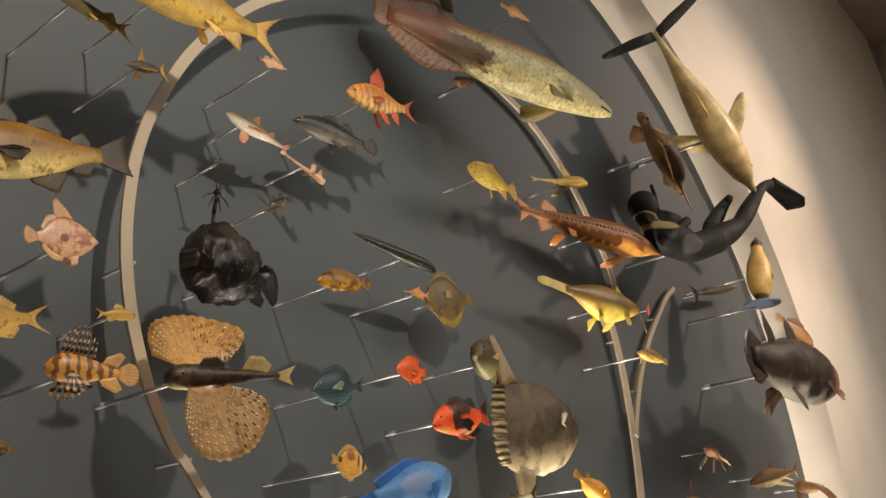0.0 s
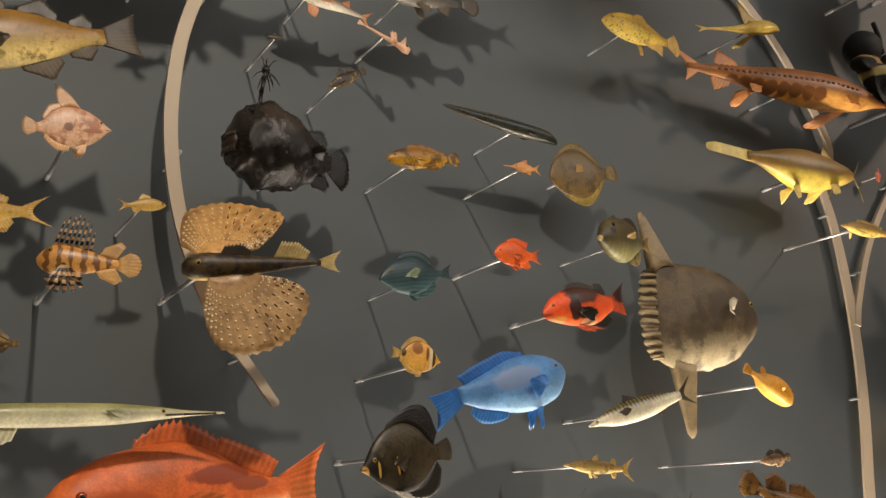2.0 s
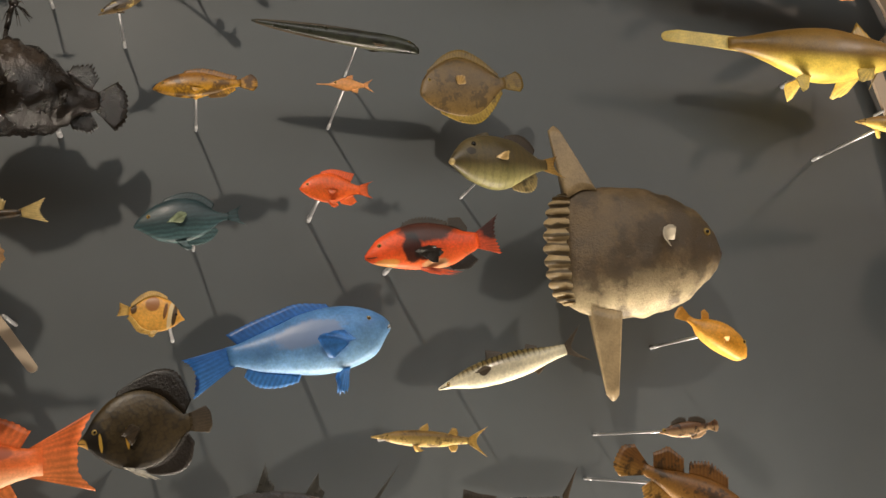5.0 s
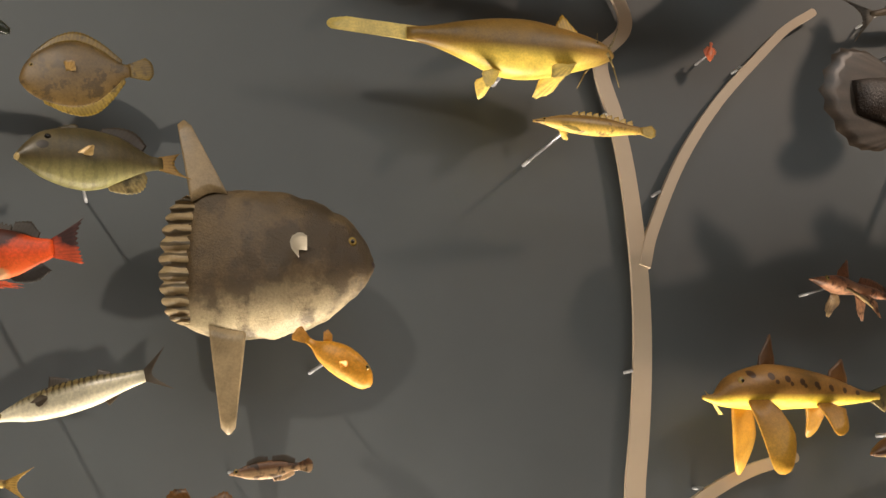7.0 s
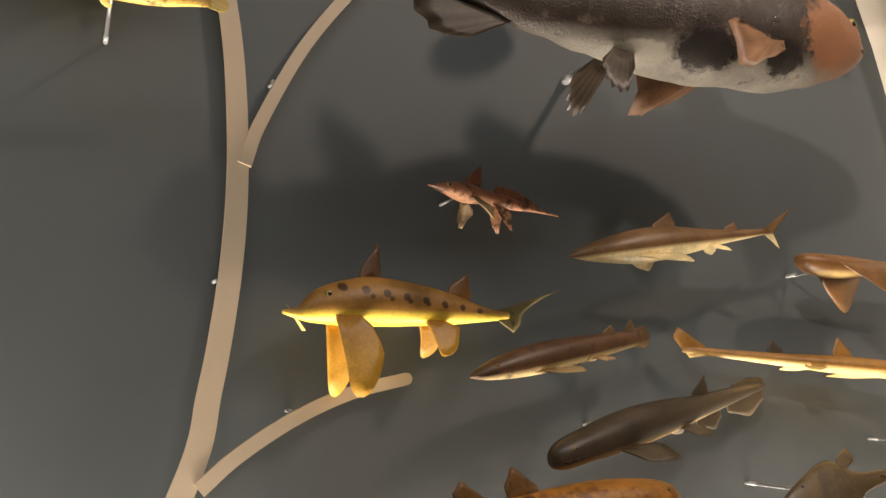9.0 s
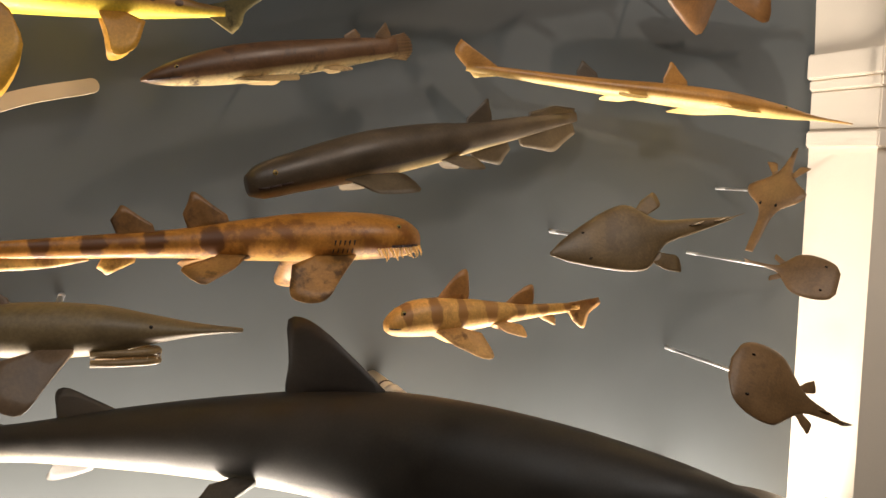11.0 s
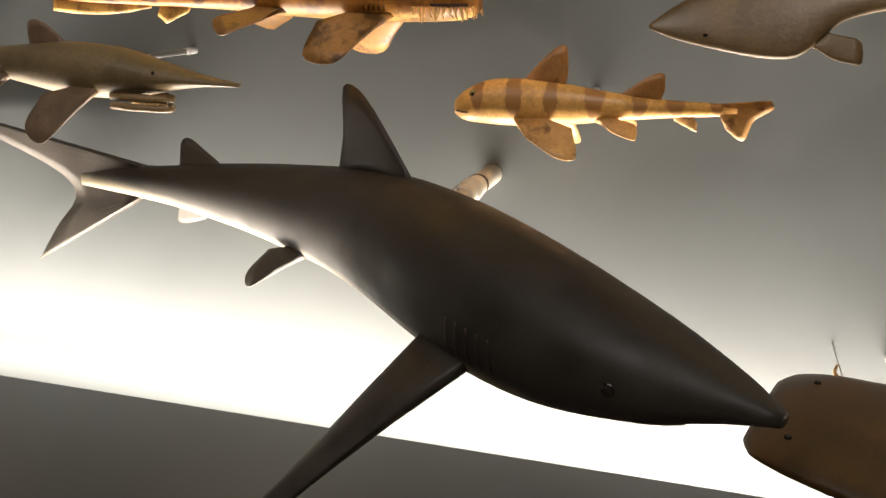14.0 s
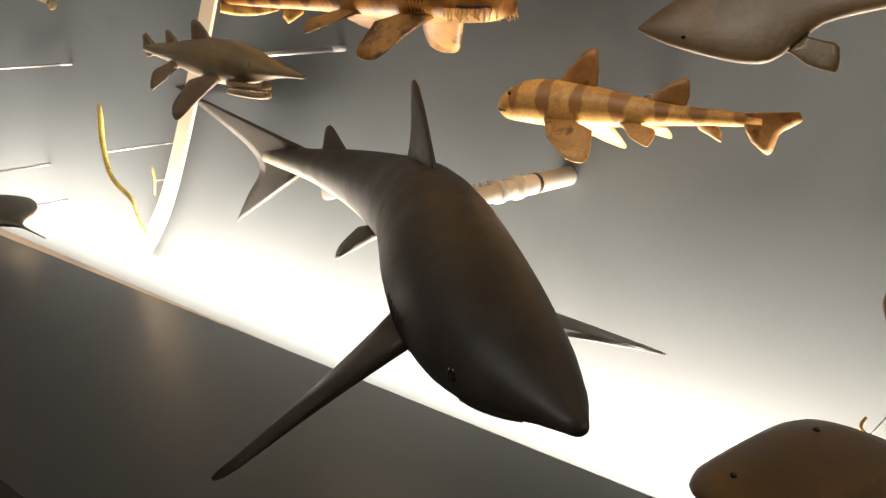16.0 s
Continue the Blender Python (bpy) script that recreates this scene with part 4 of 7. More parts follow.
def wings():
    """The two fans of the gurnard: one spread up towards the wall, one down, scalloped, ribbed and dotted."""
    fan = skin("wing_fan_skin", lin(196, 150, 90), lin(202, 158, 98), 0, 0.2, "blotch", lin(128, 84, 42), 20, 0.56, amount=0.6, rough=0.36, web=0.35)
    low = skin("wing_fan_low_skin", lin(176, 140, 94), lin(184, 148, 102), 0, 0.2, "blotch", lin(112, 80, 48), 18, 0.55, amount=0.6, rough=0.3, web=0.35)
    dots = wet("wing_dot_cream", (0.80, 0.68, 0.44, 1), 0.5)
    bars = wet("wing_bar_brown", (0.05, 0.03, 0.015, 1), 0.5)
    inv = gm.inverted()
    out = gm.to_3x3().inverted() @ Vector((0, -1, 0))
    for fan_mat, root, rim in ((fan, [(1.575, 2.205, 2.268), (1.62, 2.2, 2.278), (1.675, 2.195, 2.290)], [(1.545, 2.32, 2.325), (1.553, 2.36, 2.400), (1.575, 2.36, 2.448), (1.655, 2.35, 2.478), (1.722, 2.30, 2.468), (1.815, 2.245, 2.436), (1.782, 2.20, 2.368), (1.725, 2.195, 2.305)]),
                               (low, [(1.585, 2.185, 2.214), (1.64, 2.18, 2.220), (1.70, 2.175, 2.228)], [(1.572, 2.19, 2.135), (1.588, 2.18, 2.063), (1.622, 2.17, 2.014), (1.70, 2.165, 2.003), (1.787, 2.165, 2.034), (1.834, 2.165, 2.081), (1.871, 2.17, 2.159), (1.848, 2.17, 2.204), (1.793, 2.175, 2.226)])):
        bases, tips = [inv @ Vector(p) for p in root], [inv @ Vector(p) for p in rim]
        wing = link("wing_fin", *sheet(bases, tips, out, 0.006, 41, 9, 0.03, 0.6), fan_mat, gur, label="wide fan fin with pale dots")
        lots, dark = [], []
        for i in range(2, 39, 2):
            a = Vector(curve([(j / (len(bases) - 1), *b) for j, b in enumerate(bases)], i / 40))
            b = Vector(curve([(j / (len(tips) - 1), *b) for j, b in enumerate(tips)], i / 40))
            for k in range(3, 10):
                p = a.lerp(b, k / 10.4) + out * 0.002
                if i > 18 and k > 4 and (i // 2 + k) % 2:
                    dark.append(tube(p, a.lerp(b, (k + 0.55) / 10.4) + out * 0.002, 0.0018, 0.0018, 6))
                else:
                    lots.append(ball(p, 0.0024 + 0.0002 * k, 1, 0.7, 1, 8, 5))
        tagged(link("wing_dots", *merge(*lots), dots, wing), kind="stuff")
        tagged(link("wing_bars", *merge(*dark), bars, wing), kind="stuff")


wings()
fish("surgeonfish", "dark teal surgeonfish model with a pale side fin", (2.159, 2.300, 2.288), (2.467, 2.340, 2.347), [(0, 0.0, -0.02, 0.01), (0.06, 0.07, -0.06, 0.03), (0.2, 0.16, -0.16, 0.06), (0.38, 0.205, -0.195, 0.075), (0.55, 0.175, -0.165, 0.06), (0.68, 0.085, -0.085, 0.03), (0.75, 0.038, -0.04, 0.014), (0.84, 0.032, -0.032, 0.008)], skin("surgeon_skin", lin(46, 68, 74), lin(66, 96, 100), -0.02, 0.04, "lines", lin(34, 50, 56), 26, 0.5, amount=0.5),
     [("dorsal", 0.26, 0.68, [0.03, 0.05, 0.06, 0.04], 0.05, 0.08), ("anal", 0.4, 0.68, [0.03, 0.05, 0.06, 0.04], 0.05, 0.08), ("tail", 0.81, [(0.16, 0.1), (0.11, 0.05), (0.1, 0), (0.11, -0.05), (0.16, -0.1)], 0.05), ("pec", 0.27, -0.05, 0.05, [(-0.08, 0.05, 0.07), (-0.15, 0.05, 0.04), (-0.1, 0.04, -0.03)], 0.05, skin("pale_teal_fin", lin(140, 158, 128), lin(150, 166, 136))), ("pelvic", 0.33, -0.95, 0.04, [(-0.06, 0.02, -0.07), (-0.12, 0.02, -0.07), (-0.08, 0.01, -0.01)], 0.2)], None, (0.13, 0.45, 0.02), rod=(0.5, -0.6))
fish("garibaldi", "bright orange red garibaldi model on a steel rod", (2.608, 2.310, 2.423), (2.831, 2.340, 2.439), shape(PERCH, 1.25), skin("garibaldi_skin", lin(242, 100, 36), lin(244, 112, 46), 0, 0.05, "scales", lin(220, 76, 26), 60, 0.6, amount=0.4),
     [("dorsal", 0.28, 0.68, [0.03, 0.06, 0.08, 0.12], 0.07, 0.08), ("anal", 0.52, 0.7, [0.04, 0.09, 0.08], 0.07, 0.08), ("tail", 0.8, [(0.2, 0.12), (0.13, 0.07), (0.12, 0), (0.13, -0.07), (0.2, -0.12)], 0.05), ("pec", 0.3, -0.2, 0.05, [(-0.1, 0.05, 0.02), (-0.16, 0.05, -0.03), (-0.08, 0.04, -0.08)], 0.08), ("pelvic", 0.36, -0.9, 0.04, [(-0.06, 0.02, -0.07), (-0.12, 0.02, -0.06), (-0.08, 0.01, -0.01)], 0.1)], None, (0.1, 0.35, 0.02), rod=(0.3, -0.7), rod_thick=0.007)
fish("sheephead", "orange and black sheephead wrasse model with spiny fins", (2.801, 2.310, 2.222), (3.235, 2.350, 2.305), [(0, 0.02, -0.01, 0.006), (0.05, 0.07, -0.045, 0.03), (0.12, 0.125, -0.07, 0.05), (0.3, 0.185, -0.115, 0.068), (0.45, 0.19, -0.13, 0.065), (0.6, 0.155, -0.125, 0.05), (0.72, 0.10, -0.075, 0.03), (0.82, 0.075, -0.03, 0.012)],
     skin("sheephead_skin", lin(232, 86, 34), lin(238, 118, 58), -0.03, 0.03, patches=[(0.02, 0.078, 0.10, 0.058, lin(42, 33, 28)), (0.082, 0.008, 0.030, 0.046, lin(22, 20, 19)), (0.045, -0.012, 0.034, 0.020, lin(20, 18, 17)), (0.012, -0.048, 0.044, 0.018, lin(240, 184, 132)), (0.17, -0.028, 0.04, 0.016, lin(222, 150, 66))]),
     [("dorsal", 0.28, 0.6, [0.035, 0.045, 0.04, 0.03], 0.03, 0.35, M_FIN_DARK), ("dorsal", 0.6, 0.74, [0.05, 0.075, 0.03], 0.05, 0.1, M_FIN_DARK), ("anal", 0.56, 0.74, [0.03, 0.06, 0.05], 0.07, 0.1, M_BLACK), ("tail", 0.81, [(0.20, 0.19), (0.16, 0.11), (0.15, 0.03), (0.16, -0.04), (0.17, -0.1)], 0.12), ("pec", 0.3, -0.3, 0.06, [(-0.1, 0.05, 0.03), (-0.18, 0.06, -0.03), (-0.12, 0.04, -0.1)], 0.12, M_BLACK), ("pelvic", 0.36, -0.95, 0.04, [(-0.1, 0.02, -0.05), (-0.26, 0.03, -0.07), (-0.16, 0.01, -0.03)], 0.3)], skin("sheephead_fin", lin(214, 76, 36), lin(216, 90, 46), 0, 0.04, patches=[(-0.215, 0.058, 0.08, 0.056, lin(20, 18, 17))]), (0.1, 0.45, 0.016), rod=(0.3, -0.4), rod_thick=0.008, mouth=0.07)
fish("triggerfish", "olive green triggerfish model with a yellow tail", (3.051, 2.270, 2.520), (3.536, 2.460, 2.595), [(0, 0.01, -0.01, 0.015), (0.06, 0.08, -0.055, 0.045), (0.14, 0.14, -0.11, 0.07), (0.3, 0.168, -0.162, 0.085), (0.42, 0.155, -0.15, 0.08), (0.52, 0.13, -0.108, 0.06), (0.62, 0.075, -0.065, 0.035), (0.69, 0.038, -0.042, 0.016), (0.75, 0.034, -0.036, 0.01)], skin("trigger_skin", lin(80, 70, 44), lin(146, 142, 92), -0.035, 0.03, "bars", lin(52, 54, 38), 11, 0.7, amount=0.2, patches=[(0.20, 0.028, 0.016, 0.012, lin(40, 32, 22)), (0.265, 0.0, 0.012, 0.014, lin(196, 176, 120))]),
     [("dorsal", 0.42, 0.64, [0.02, 0.05, 0.055, 0.03], 0.06, 0.08, M_FIN_DARK), ("anal", 0.44, 0.64, [0.02, 0.07, 0.08, 0.03], 0.06, 0.08, M_OLIVE), ("tail", 0.73, [(0.19, 0.075), (0.12, 0.055), (0.09, 0), (0.12, -0.05), (0.19, -0.085)], 0.05, skin("trigger_tail", lin(150, 116, 56), lin(170, 136, 66))), ("dorsal", 0.2, 0.3, [0.01, 0.025, 0.01], 0.05, 0), ("pec", 0.27, 0.05, 0.04, [(-0.02, 0.04, 0.025), (-0.06, 0.05, 0.03), (-0.05, 0.04, -0.02)], 0.05, skin("trigger_pec", lin(206, 176, 116), lin(210, 180, 120)))], None, (0.15, 0.62, 0.018, M_EYE), rod=(0.3, -0.6))
fish("flounder", "flat round brown flounder model mounted on edge", (3.013, 2.480, 2.819), (3.375, 2.490, 2.897), [(0, 0.02, -0.03, 0.012), (0.05, 0.12, -0.11, 0.03), (0.16, 0.22, -0.2, 0.042), (0.34, 0.285, -0.27, 0.05), (0.52, 0.26, -0.25, 0.045), (0.68, 0.14, -0.14, 0.03), (0.77, 0.06, -0.06, 0.018), (0.82, 0.055, -0.055, 0.01)],
     skin("flounder_skin", lin(98, 78, 44), lin(116, 94, 54), 0, 0.1, "blotch", lin(76, 62, 38), 28, 0.56), [("dorsal", 0.1, 0.76, [0.03, 0.06, 0.08, 0.06, 0.03], 0.03, 0.06), ("anal", 0.14, 0.76, [0.03, 0.06, 0.08, 0.06, 0.03], 0.03, 0.06), ("tail", 0.81, [(0.14, 0.1), (0.18, 0.06), (0.19, 0), (0.18, -0.06), (0.14, -0.1)], 0.05), ("pec", 0.34, 0.05, 0.03, [(0.02, 0.03, 0.07), (-0.06, 0.04, 0.06), (-0.06, 0.03, -0.01)], 0.05, skin("flounder_pec", lin(176, 144, 88), lin(186, 154, 96)))], skin("flounder_fin", lin(120, 98, 42), lin(156, 132, 52), -0.03, 0.03, "blotch", lin(66, 52, 24), 30, 0.58), (0.1, 0.55, 0.018), rod=(0.4, 0))
fish("yellow_wrasse", "mottled yellow and brown wrasse model on a wall rod", (2.189, 2.300, 2.690), (2.483, 2.310, 2.740), shape(PERCH, 0.8, 1.1), skin("mottle_skin", lin(150, 104, 40), lin(232, 176, 48), -0.01, 0.03, "blotch", lin(64, 44, 24), 20, 0.52),
     [("dorsal", 0.3, 0.78, [0.03, 0.05, 0.05, 0.04], 0.03, 0.2), ("anal", 0.5, 0.76, [0.03, 0.06, 0.03], 0.03, 0.2), ("tail", 0.82, FAN, 0.05), ("pec", 0.3, -0.3, 0.05, [(-0.1, 0.05, 0.0), (-0.14, 0.05, -0.05), (-0.06, 0.03, -0.08)], 0.1)], None, (0.1, 0.4, 0.018), rod=(0.4, -0.5))
fish("snipefish", "tiny orange snipefish model with a long snout", (2.651, 2.290, 2.741), (2.822, 2.300, 2.754), [(0, 0.008, -0.008, 0.008), (0.22, 0.02, -0.02, 0.012), (0.34, 0.07, -0.06, 0.03), (0.5, 0.125, -0.11, 0.04), (0.66, 0.09, -0.09, 0.03), (0.8, 0.04, -0.04, 0.015), (0.86, 0.035, -0.035, 0.008)], skin("snipe_skin", lin(218, 146, 82), lin(226, 166, 104)),
     [("dorsal", 0.5, 0.62, [0.04, 0.07, 0.02], 0.1, 0.2), ("tail", 0.84, FORK, 0.05), ("anal", 0.6, 0.72, [0.03, 0.06, 0.02], 0.05, 0.1)], None, (0.33, 0.4, 0.025), rod=(0.5, -0.5))
fish("butterflyfish", "orange yellow butterflyfish model with a dark eye bar", (2.306, 2.193, 2.020), (2.142, 2.193, 2.042), shape(DISC, 0.92), skin("butterfly_skin", lin(222, 160, 62), lin(228, 174, 84), 0, 0.05, patches=[(-0.002, 0.026, 0.018, 0.020, lin(150, 92, 36)), (0.046, 0.004, 0.007, 0.036, lin(228, 206, 160)), (0.056, 0.006, 0.006, 0.03, lin(44, 30, 20)), (0.032, 0.012, 0.005, 0.022, lin(110, 66, 28)), (-0.046, 0.006, 0.008, 0.012, lin(60, 40, 24))], ragged=0.4),
     [("dorsal", 0.3, 0.82, [0.05, 0.08, 0.09, 0.05], 0.04, 0.15), ("anal", 0.45, 0.82, [0.05, 0.08, 0.06], 0.04, 0.15), ("tail", 0.84, TRUNC, 0.05), ("pelvic", 0.36, -0.95, 0.04, [(-0.04, 0.02, -0.1), (-0.12, 0.02, -0.08), (-0.08, 0.01, -0.01)], 0.1)], M_FIN_GOLD, (0.14, 0.25, 0.022, M_EYE), rod=(0.25, -0.7), rod_thick=0.006)
fish("parrotfish", "large sky blue parrotfish model with ribbed fins", (2.870, 2.300, 2.028), (2.317, 2.270, 1.876), [(0, 0.02, -0.02, 0.012), (0.03, 0.06, -0.05, 0.04), (0.1, 0.11, -0.12, 0.07), (0.2, 0.148, -0.15, 0.085), (0.3, 0.162, -0.158, 0.088), (0.42, 0.16, -0.145, 0.08), (0.55, 0.132, -0.105, 0.06), (0.68, 0.105, -0.06, 0.04), (0.76, 0.09, -0.015, 0.022), (0.8, 0.09, -0.005, 0.012)],
     skin("parrot_skin", lin(84, 136, 196), lin(140, 186, 226), -0.03, 0.05, "scales", lin(66, 116, 180), 46, 0.55, amount=0.3, patches=[(0.05, 0.03, 0.10, 0.035, lin(124, 146, 184)), (0.284, -0.004, 0.007, 0.006, lin(226, 230, 226))]), [("dorsal", 0.27, 0.74, [0.02, 0.05, 0.055, 0.06, 0.055], 0.05, 0.04), ("anal", 0.48, 0.72, [0.03, 0.06, 0.06, 0.03], 0.06, 0.05), ("tail", 0.78, [(0.23, 0.08), (0.20, 0.05), (0.185, 0), (0.20, -0.06), (0.22, -0.11)], 0.04), ("pec", 0.19, -0.2, 0.05, [(-0.05, 0.05, 0.06), (-0.18, 0.06, 0.05), (-0.14, 0.04, -0.06)], 0.04), ("pelvic", 0.25, -0.95, 0.04, [(-0.02, 0.02, -0.1), (-0.06, 0.03, -0.11), (-0.05, 0.02, -0.02)], 0.15)],
     skin("parrot_fin", lin(46, 108, 190), lin(62, 128, 206), patches=[(-0.28, -0.02, 0.02, 0.03, lin(26, 58, 120))]), (0.11, 0.5, 0.012), rod=(0.42, 0.2), rod_thick=0.009, mouth=0.025)
fish("mackerel", "silver mackerel model with a striped dark back", (3.032, 2.380, 1.855), (3.462, 2.270, 1.981), shape(LONG, 1.55, 1.5), skin("mackerel_skin", lin(116, 104, 66), lin(220, 214, 188), 0.016, 0.010, "bars", lin(40, 36, 26), 20, 0.62, amount=0.75, rough=0.25, back_only=True),
     [("dorsal", 0.34, 0.46, [0.06, 0.035, 0.01], 0.02, 0.1), ("dorsal", 0.6, 0.68, [0.03, 0.02, 0.01], 0.02, 0.1), ("anal", 0.62, 0.69, [0.03, 0.02, 0.01], 0.02, 0.1), ("tail", 0.86, [(0.14, 0.13), (0.06, 0.04), (0.04, 0), (0.06, -0.04), (0.14, -0.12)], 0), ("pec", 0.24, 0.2, 0.03, [(-0.06, 0.03, 0.03), (-0.1, 0.03, 0.0), (-0.05, 0.02, -0.03)], 0)], M_FIN_DARK, (0.07, 0.2, 0.014), rod=(0.3, -0.2), rod_thick=0.006, mouth=0.07)
fish("young_barracuda", "slim yellow brown barracuda model on a wall rod", (2.809, 2.260, 1.716), (3.147, 2.300, 1.698), shape(LONG, 1.15), skin("barracuda_skin", lin(132, 104, 52), lin(222, 192, 116), 0.0, 0.008, "blotch", lin(86, 66, 34), 40, 0.56),
     [("dorsal", 0.4, 0.48, [0.03, 0.06, 0.02], 0.04, 0.1), ("dorsal", 0.66, 0.74, [0.05, 0.05, 0.02], 0.04, 0.1), ("anal", 0.66, 0.74, [0.05, 0.05, 0.02], 0.04, 0.1), ("tail", 0.85, FORK, 0.05), ("pelvic", 0.36, -0.9, 0.02, [(-0.03, 0.02, -0.05), (-0.07, 0.02, -0.04)], 0)], M_FIN_GOLD, (0.13, 0.4, 0.012), rod=(0.3, 0))
fish("small_blenny", "tiny pale blenny model with dark saddle marks on a long rod", (3.609, 2.130, 1.714), (3.815, 2.160, 1.733), shape(LONG, 1.8), skin("blenny_skin", lin(120, 86, 60), lin(214, 178, 136), 0.0, 0.004, "blotch", lin(44, 34, 28), 44, 0.56), [("dorsal", 0.2, 0.45, [0.05, 0.08, 0.05], 0.03, 0.25, M_FIN_DARK), ("dorsal", 0.5, 0.78, [0.06, 0.08, 0.05], 0.03, 0.25, M_FIN_DARK), ("anal", 0.5, 0.76, [0.04, 0.05, 0.03], 0.03, 0.2), ("tail", 0.84, FAN, 0.1)], None, (0.08, 0.6, 0.03), rod=(0.2, 0))
fish("angelfish", "dark brown french angelfish model with yellow marks", (2.059, 2.240, 1.709), (2.384, 2.270, 1.769), shape(DISC, 1.0), skin("angel_skin", lin(66, 54, 28), lin(40, 33, 20), -0.03, 0.06, "scales", lin(26, 21, 12), 90, 0.5, amount=0.6, patches=[(0.125, -0.01, 0.03, 0.06, lin(26, 22, 16)), (0.155, -0.016, 0.012, 0.022, lin(206, 158, 74)), (0.112, -0.012, 0.004, 0.024, lin(206, 166, 70)), (0.048, -0.012, 0.0045, 0.026, lin(206, 160, 60))], ragged=0.3),
     [("dorsal", 0.3, 0.8, [0.04, 0.1, 0.2, 0.1], 0.14, 0.05, M_BLACK), ("anal", 0.45, 0.8, [0.04, 0.1, 0.16, 0.08], 0.1, 0.05, M_BLACK), ("tail", 0.83, [(0.14, 0.11), (0.17, 0.06), (0.175, 0), (0.17, -0.06), (0.14, -0.11)], 0.04), ("pec", 0.3, -0.1, 0.05, [(-0.06, 0.05, 0.08), (-0.13, 0.06, 0.02), (-0.06, 0.04, -0.08)], 0.04, M_FIN_DARK), ("pelvic", 0.3, -0.95, 0.04, [(-0.1, 0.02, -0.09), (-0.24, 0.03, -0.14), (-0.12, 0.01, -0.04)], 0.3, M_GREYFISH)], M_FIN_DARK, (0.13, 0.3, 0.024), rod=(0.4, 0.2), rod_thick=0.008, mouth=0.05)
fish("red_snapper", "large orange red snapper model with a spiny dorsal fin", (1.229, 2.420, 1.599), (2.081, 2.500, 1.683), [(0, 0.015, -0.02, 0.006), (0.04, 0.06, -0.05, 0.035), (0.1, 0.115, -0.085, 0.06), (0.2, 0.16, -0.13, 0.075), (0.32, 0.183, -0.15, 0.08), (0.45, 0.19, -0.15, 0.075), (0.57, 0.148, -0.12, 0.055), (0.69, 0.075, -0.085, 0.035), (0.78, 0.04, -0.055, 0.02), (0.84, 0.042, -0.052, 0.01)], skin("snapper_skin", lin(214, 106, 50), lin(246, 206, 160), -0.055, 0.035, "blotch", lin(186, 76, 34), 8, 0.58, amount=0.45, slant=0.06, patches=[(-0.07, 0.062, 0.11, 0.028, lin(150, 66, 34)), (-0.16, 0.028, 0.07, 0.020, lin(160, 74, 38)), (0.22, 0.0, 0.09, 0.05, lin(200, 92, 46))]),
     [("dorsal", 0.3, 0.58, [0.03, 0.075, 0.065, 0.045], 0.03, 0.22), ("dorsal", 0.57, 0.77, [0.045, 0.055, 0.065, 0.05], 0.05, 0.04), ("anal", 0.56, 0.74, [0.04, 0.1, 0.04], 0.06, 0.08), ("tail", 0.8, [(0.2, 0.14), (0.16, 0.07), (0.145, 0), (0.15, -0.06), (0.2, -0.12)], 0.03), ("pec", 0.32, -0.35, 0.04, [(-0.12, 0.05, 0.07), (-0.22, 0.06, 0.04), (-0.14, 0.05, -0.04)], 0.05), ("pelvic", 0.36, -0.95, 0.04, [(-0.06, 0.02, -0.1), (-0.14, 0.03, -0.1), (-0.08, 0.02, -0.02)], 0.05)], skin("snapper_fin", lin(222, 112, 56), lin(230, 132, 72)), (0.13, 0.3, 0.018, wet("snapper_iris", lin(150, 60, 30), 0.2)), rod=(0.45, 0.2), rod_thick=0.01, mouth=0.09)
fish("needlefish", "long pale green needlefish model with a thin beak", (1.679, 2.300, 1.866), (0.663, 2.300, 1.830), [(0, 0.002, -0.002, 0.002), (0.1, 0.008, -0.008, 0.007), (0.18, 0.018, -0.016, 0.014), (0.3, 0.028, -0.026, 0.022), (0.55, 0.03, -0.028, 0.023), (0.78, 0.02, -0.02, 0.014), (0.9, 0.01, -0.01, 0.006)], skin("needle_skin", lin(150, 148, 96), lin(226, 222, 190), 0.004, 0.012, rough=0.35),
     [("anal", 0.5, 0.58, [0.03, 0.05, 0.01], 0.03, 0.05), ("dorsal", 0.72, 0.82, [0.03, 0.03, 0.01], 0.03, 0.05), ("tail", 0.89, FORK, 0.05), ("pec", 0.24, 0.0, 0.02, [(-0.03, 0.01, 0.012), (-0.06, 0.012, 0.004), (-0.03, 0.01, -0.012)], 0)], skin("needle_fin", lin(130, 136, 92), lin(210, 206, 176)), (0.165, 0.3, 0.006), rod=(0.5, 0.0), mouth=0.16)
fish("yellow_tailed_fish", "golden fish model with a forked yellow tail", (0.836, 2.200, 2.299), (1.198, 2.250, 2.356), shape(PERCH, 0.8), M_GOLD, [("dorsal", 0.3, 0.7, [0.04, 0.07, 0.04], 0.05, 0.15), ("anal", 0.55, 0.72, [0.04, 0.07, 0.03], 0.05, 0.1), ("tail", 0.8, [(0.2, 0.12), (0.1, 0.05), (0.07, 0), (0.1, -0.05), (0.2, -0.11)], 0.04)], M_FIN_GOLD, (0.1, 0.35, 0.02))
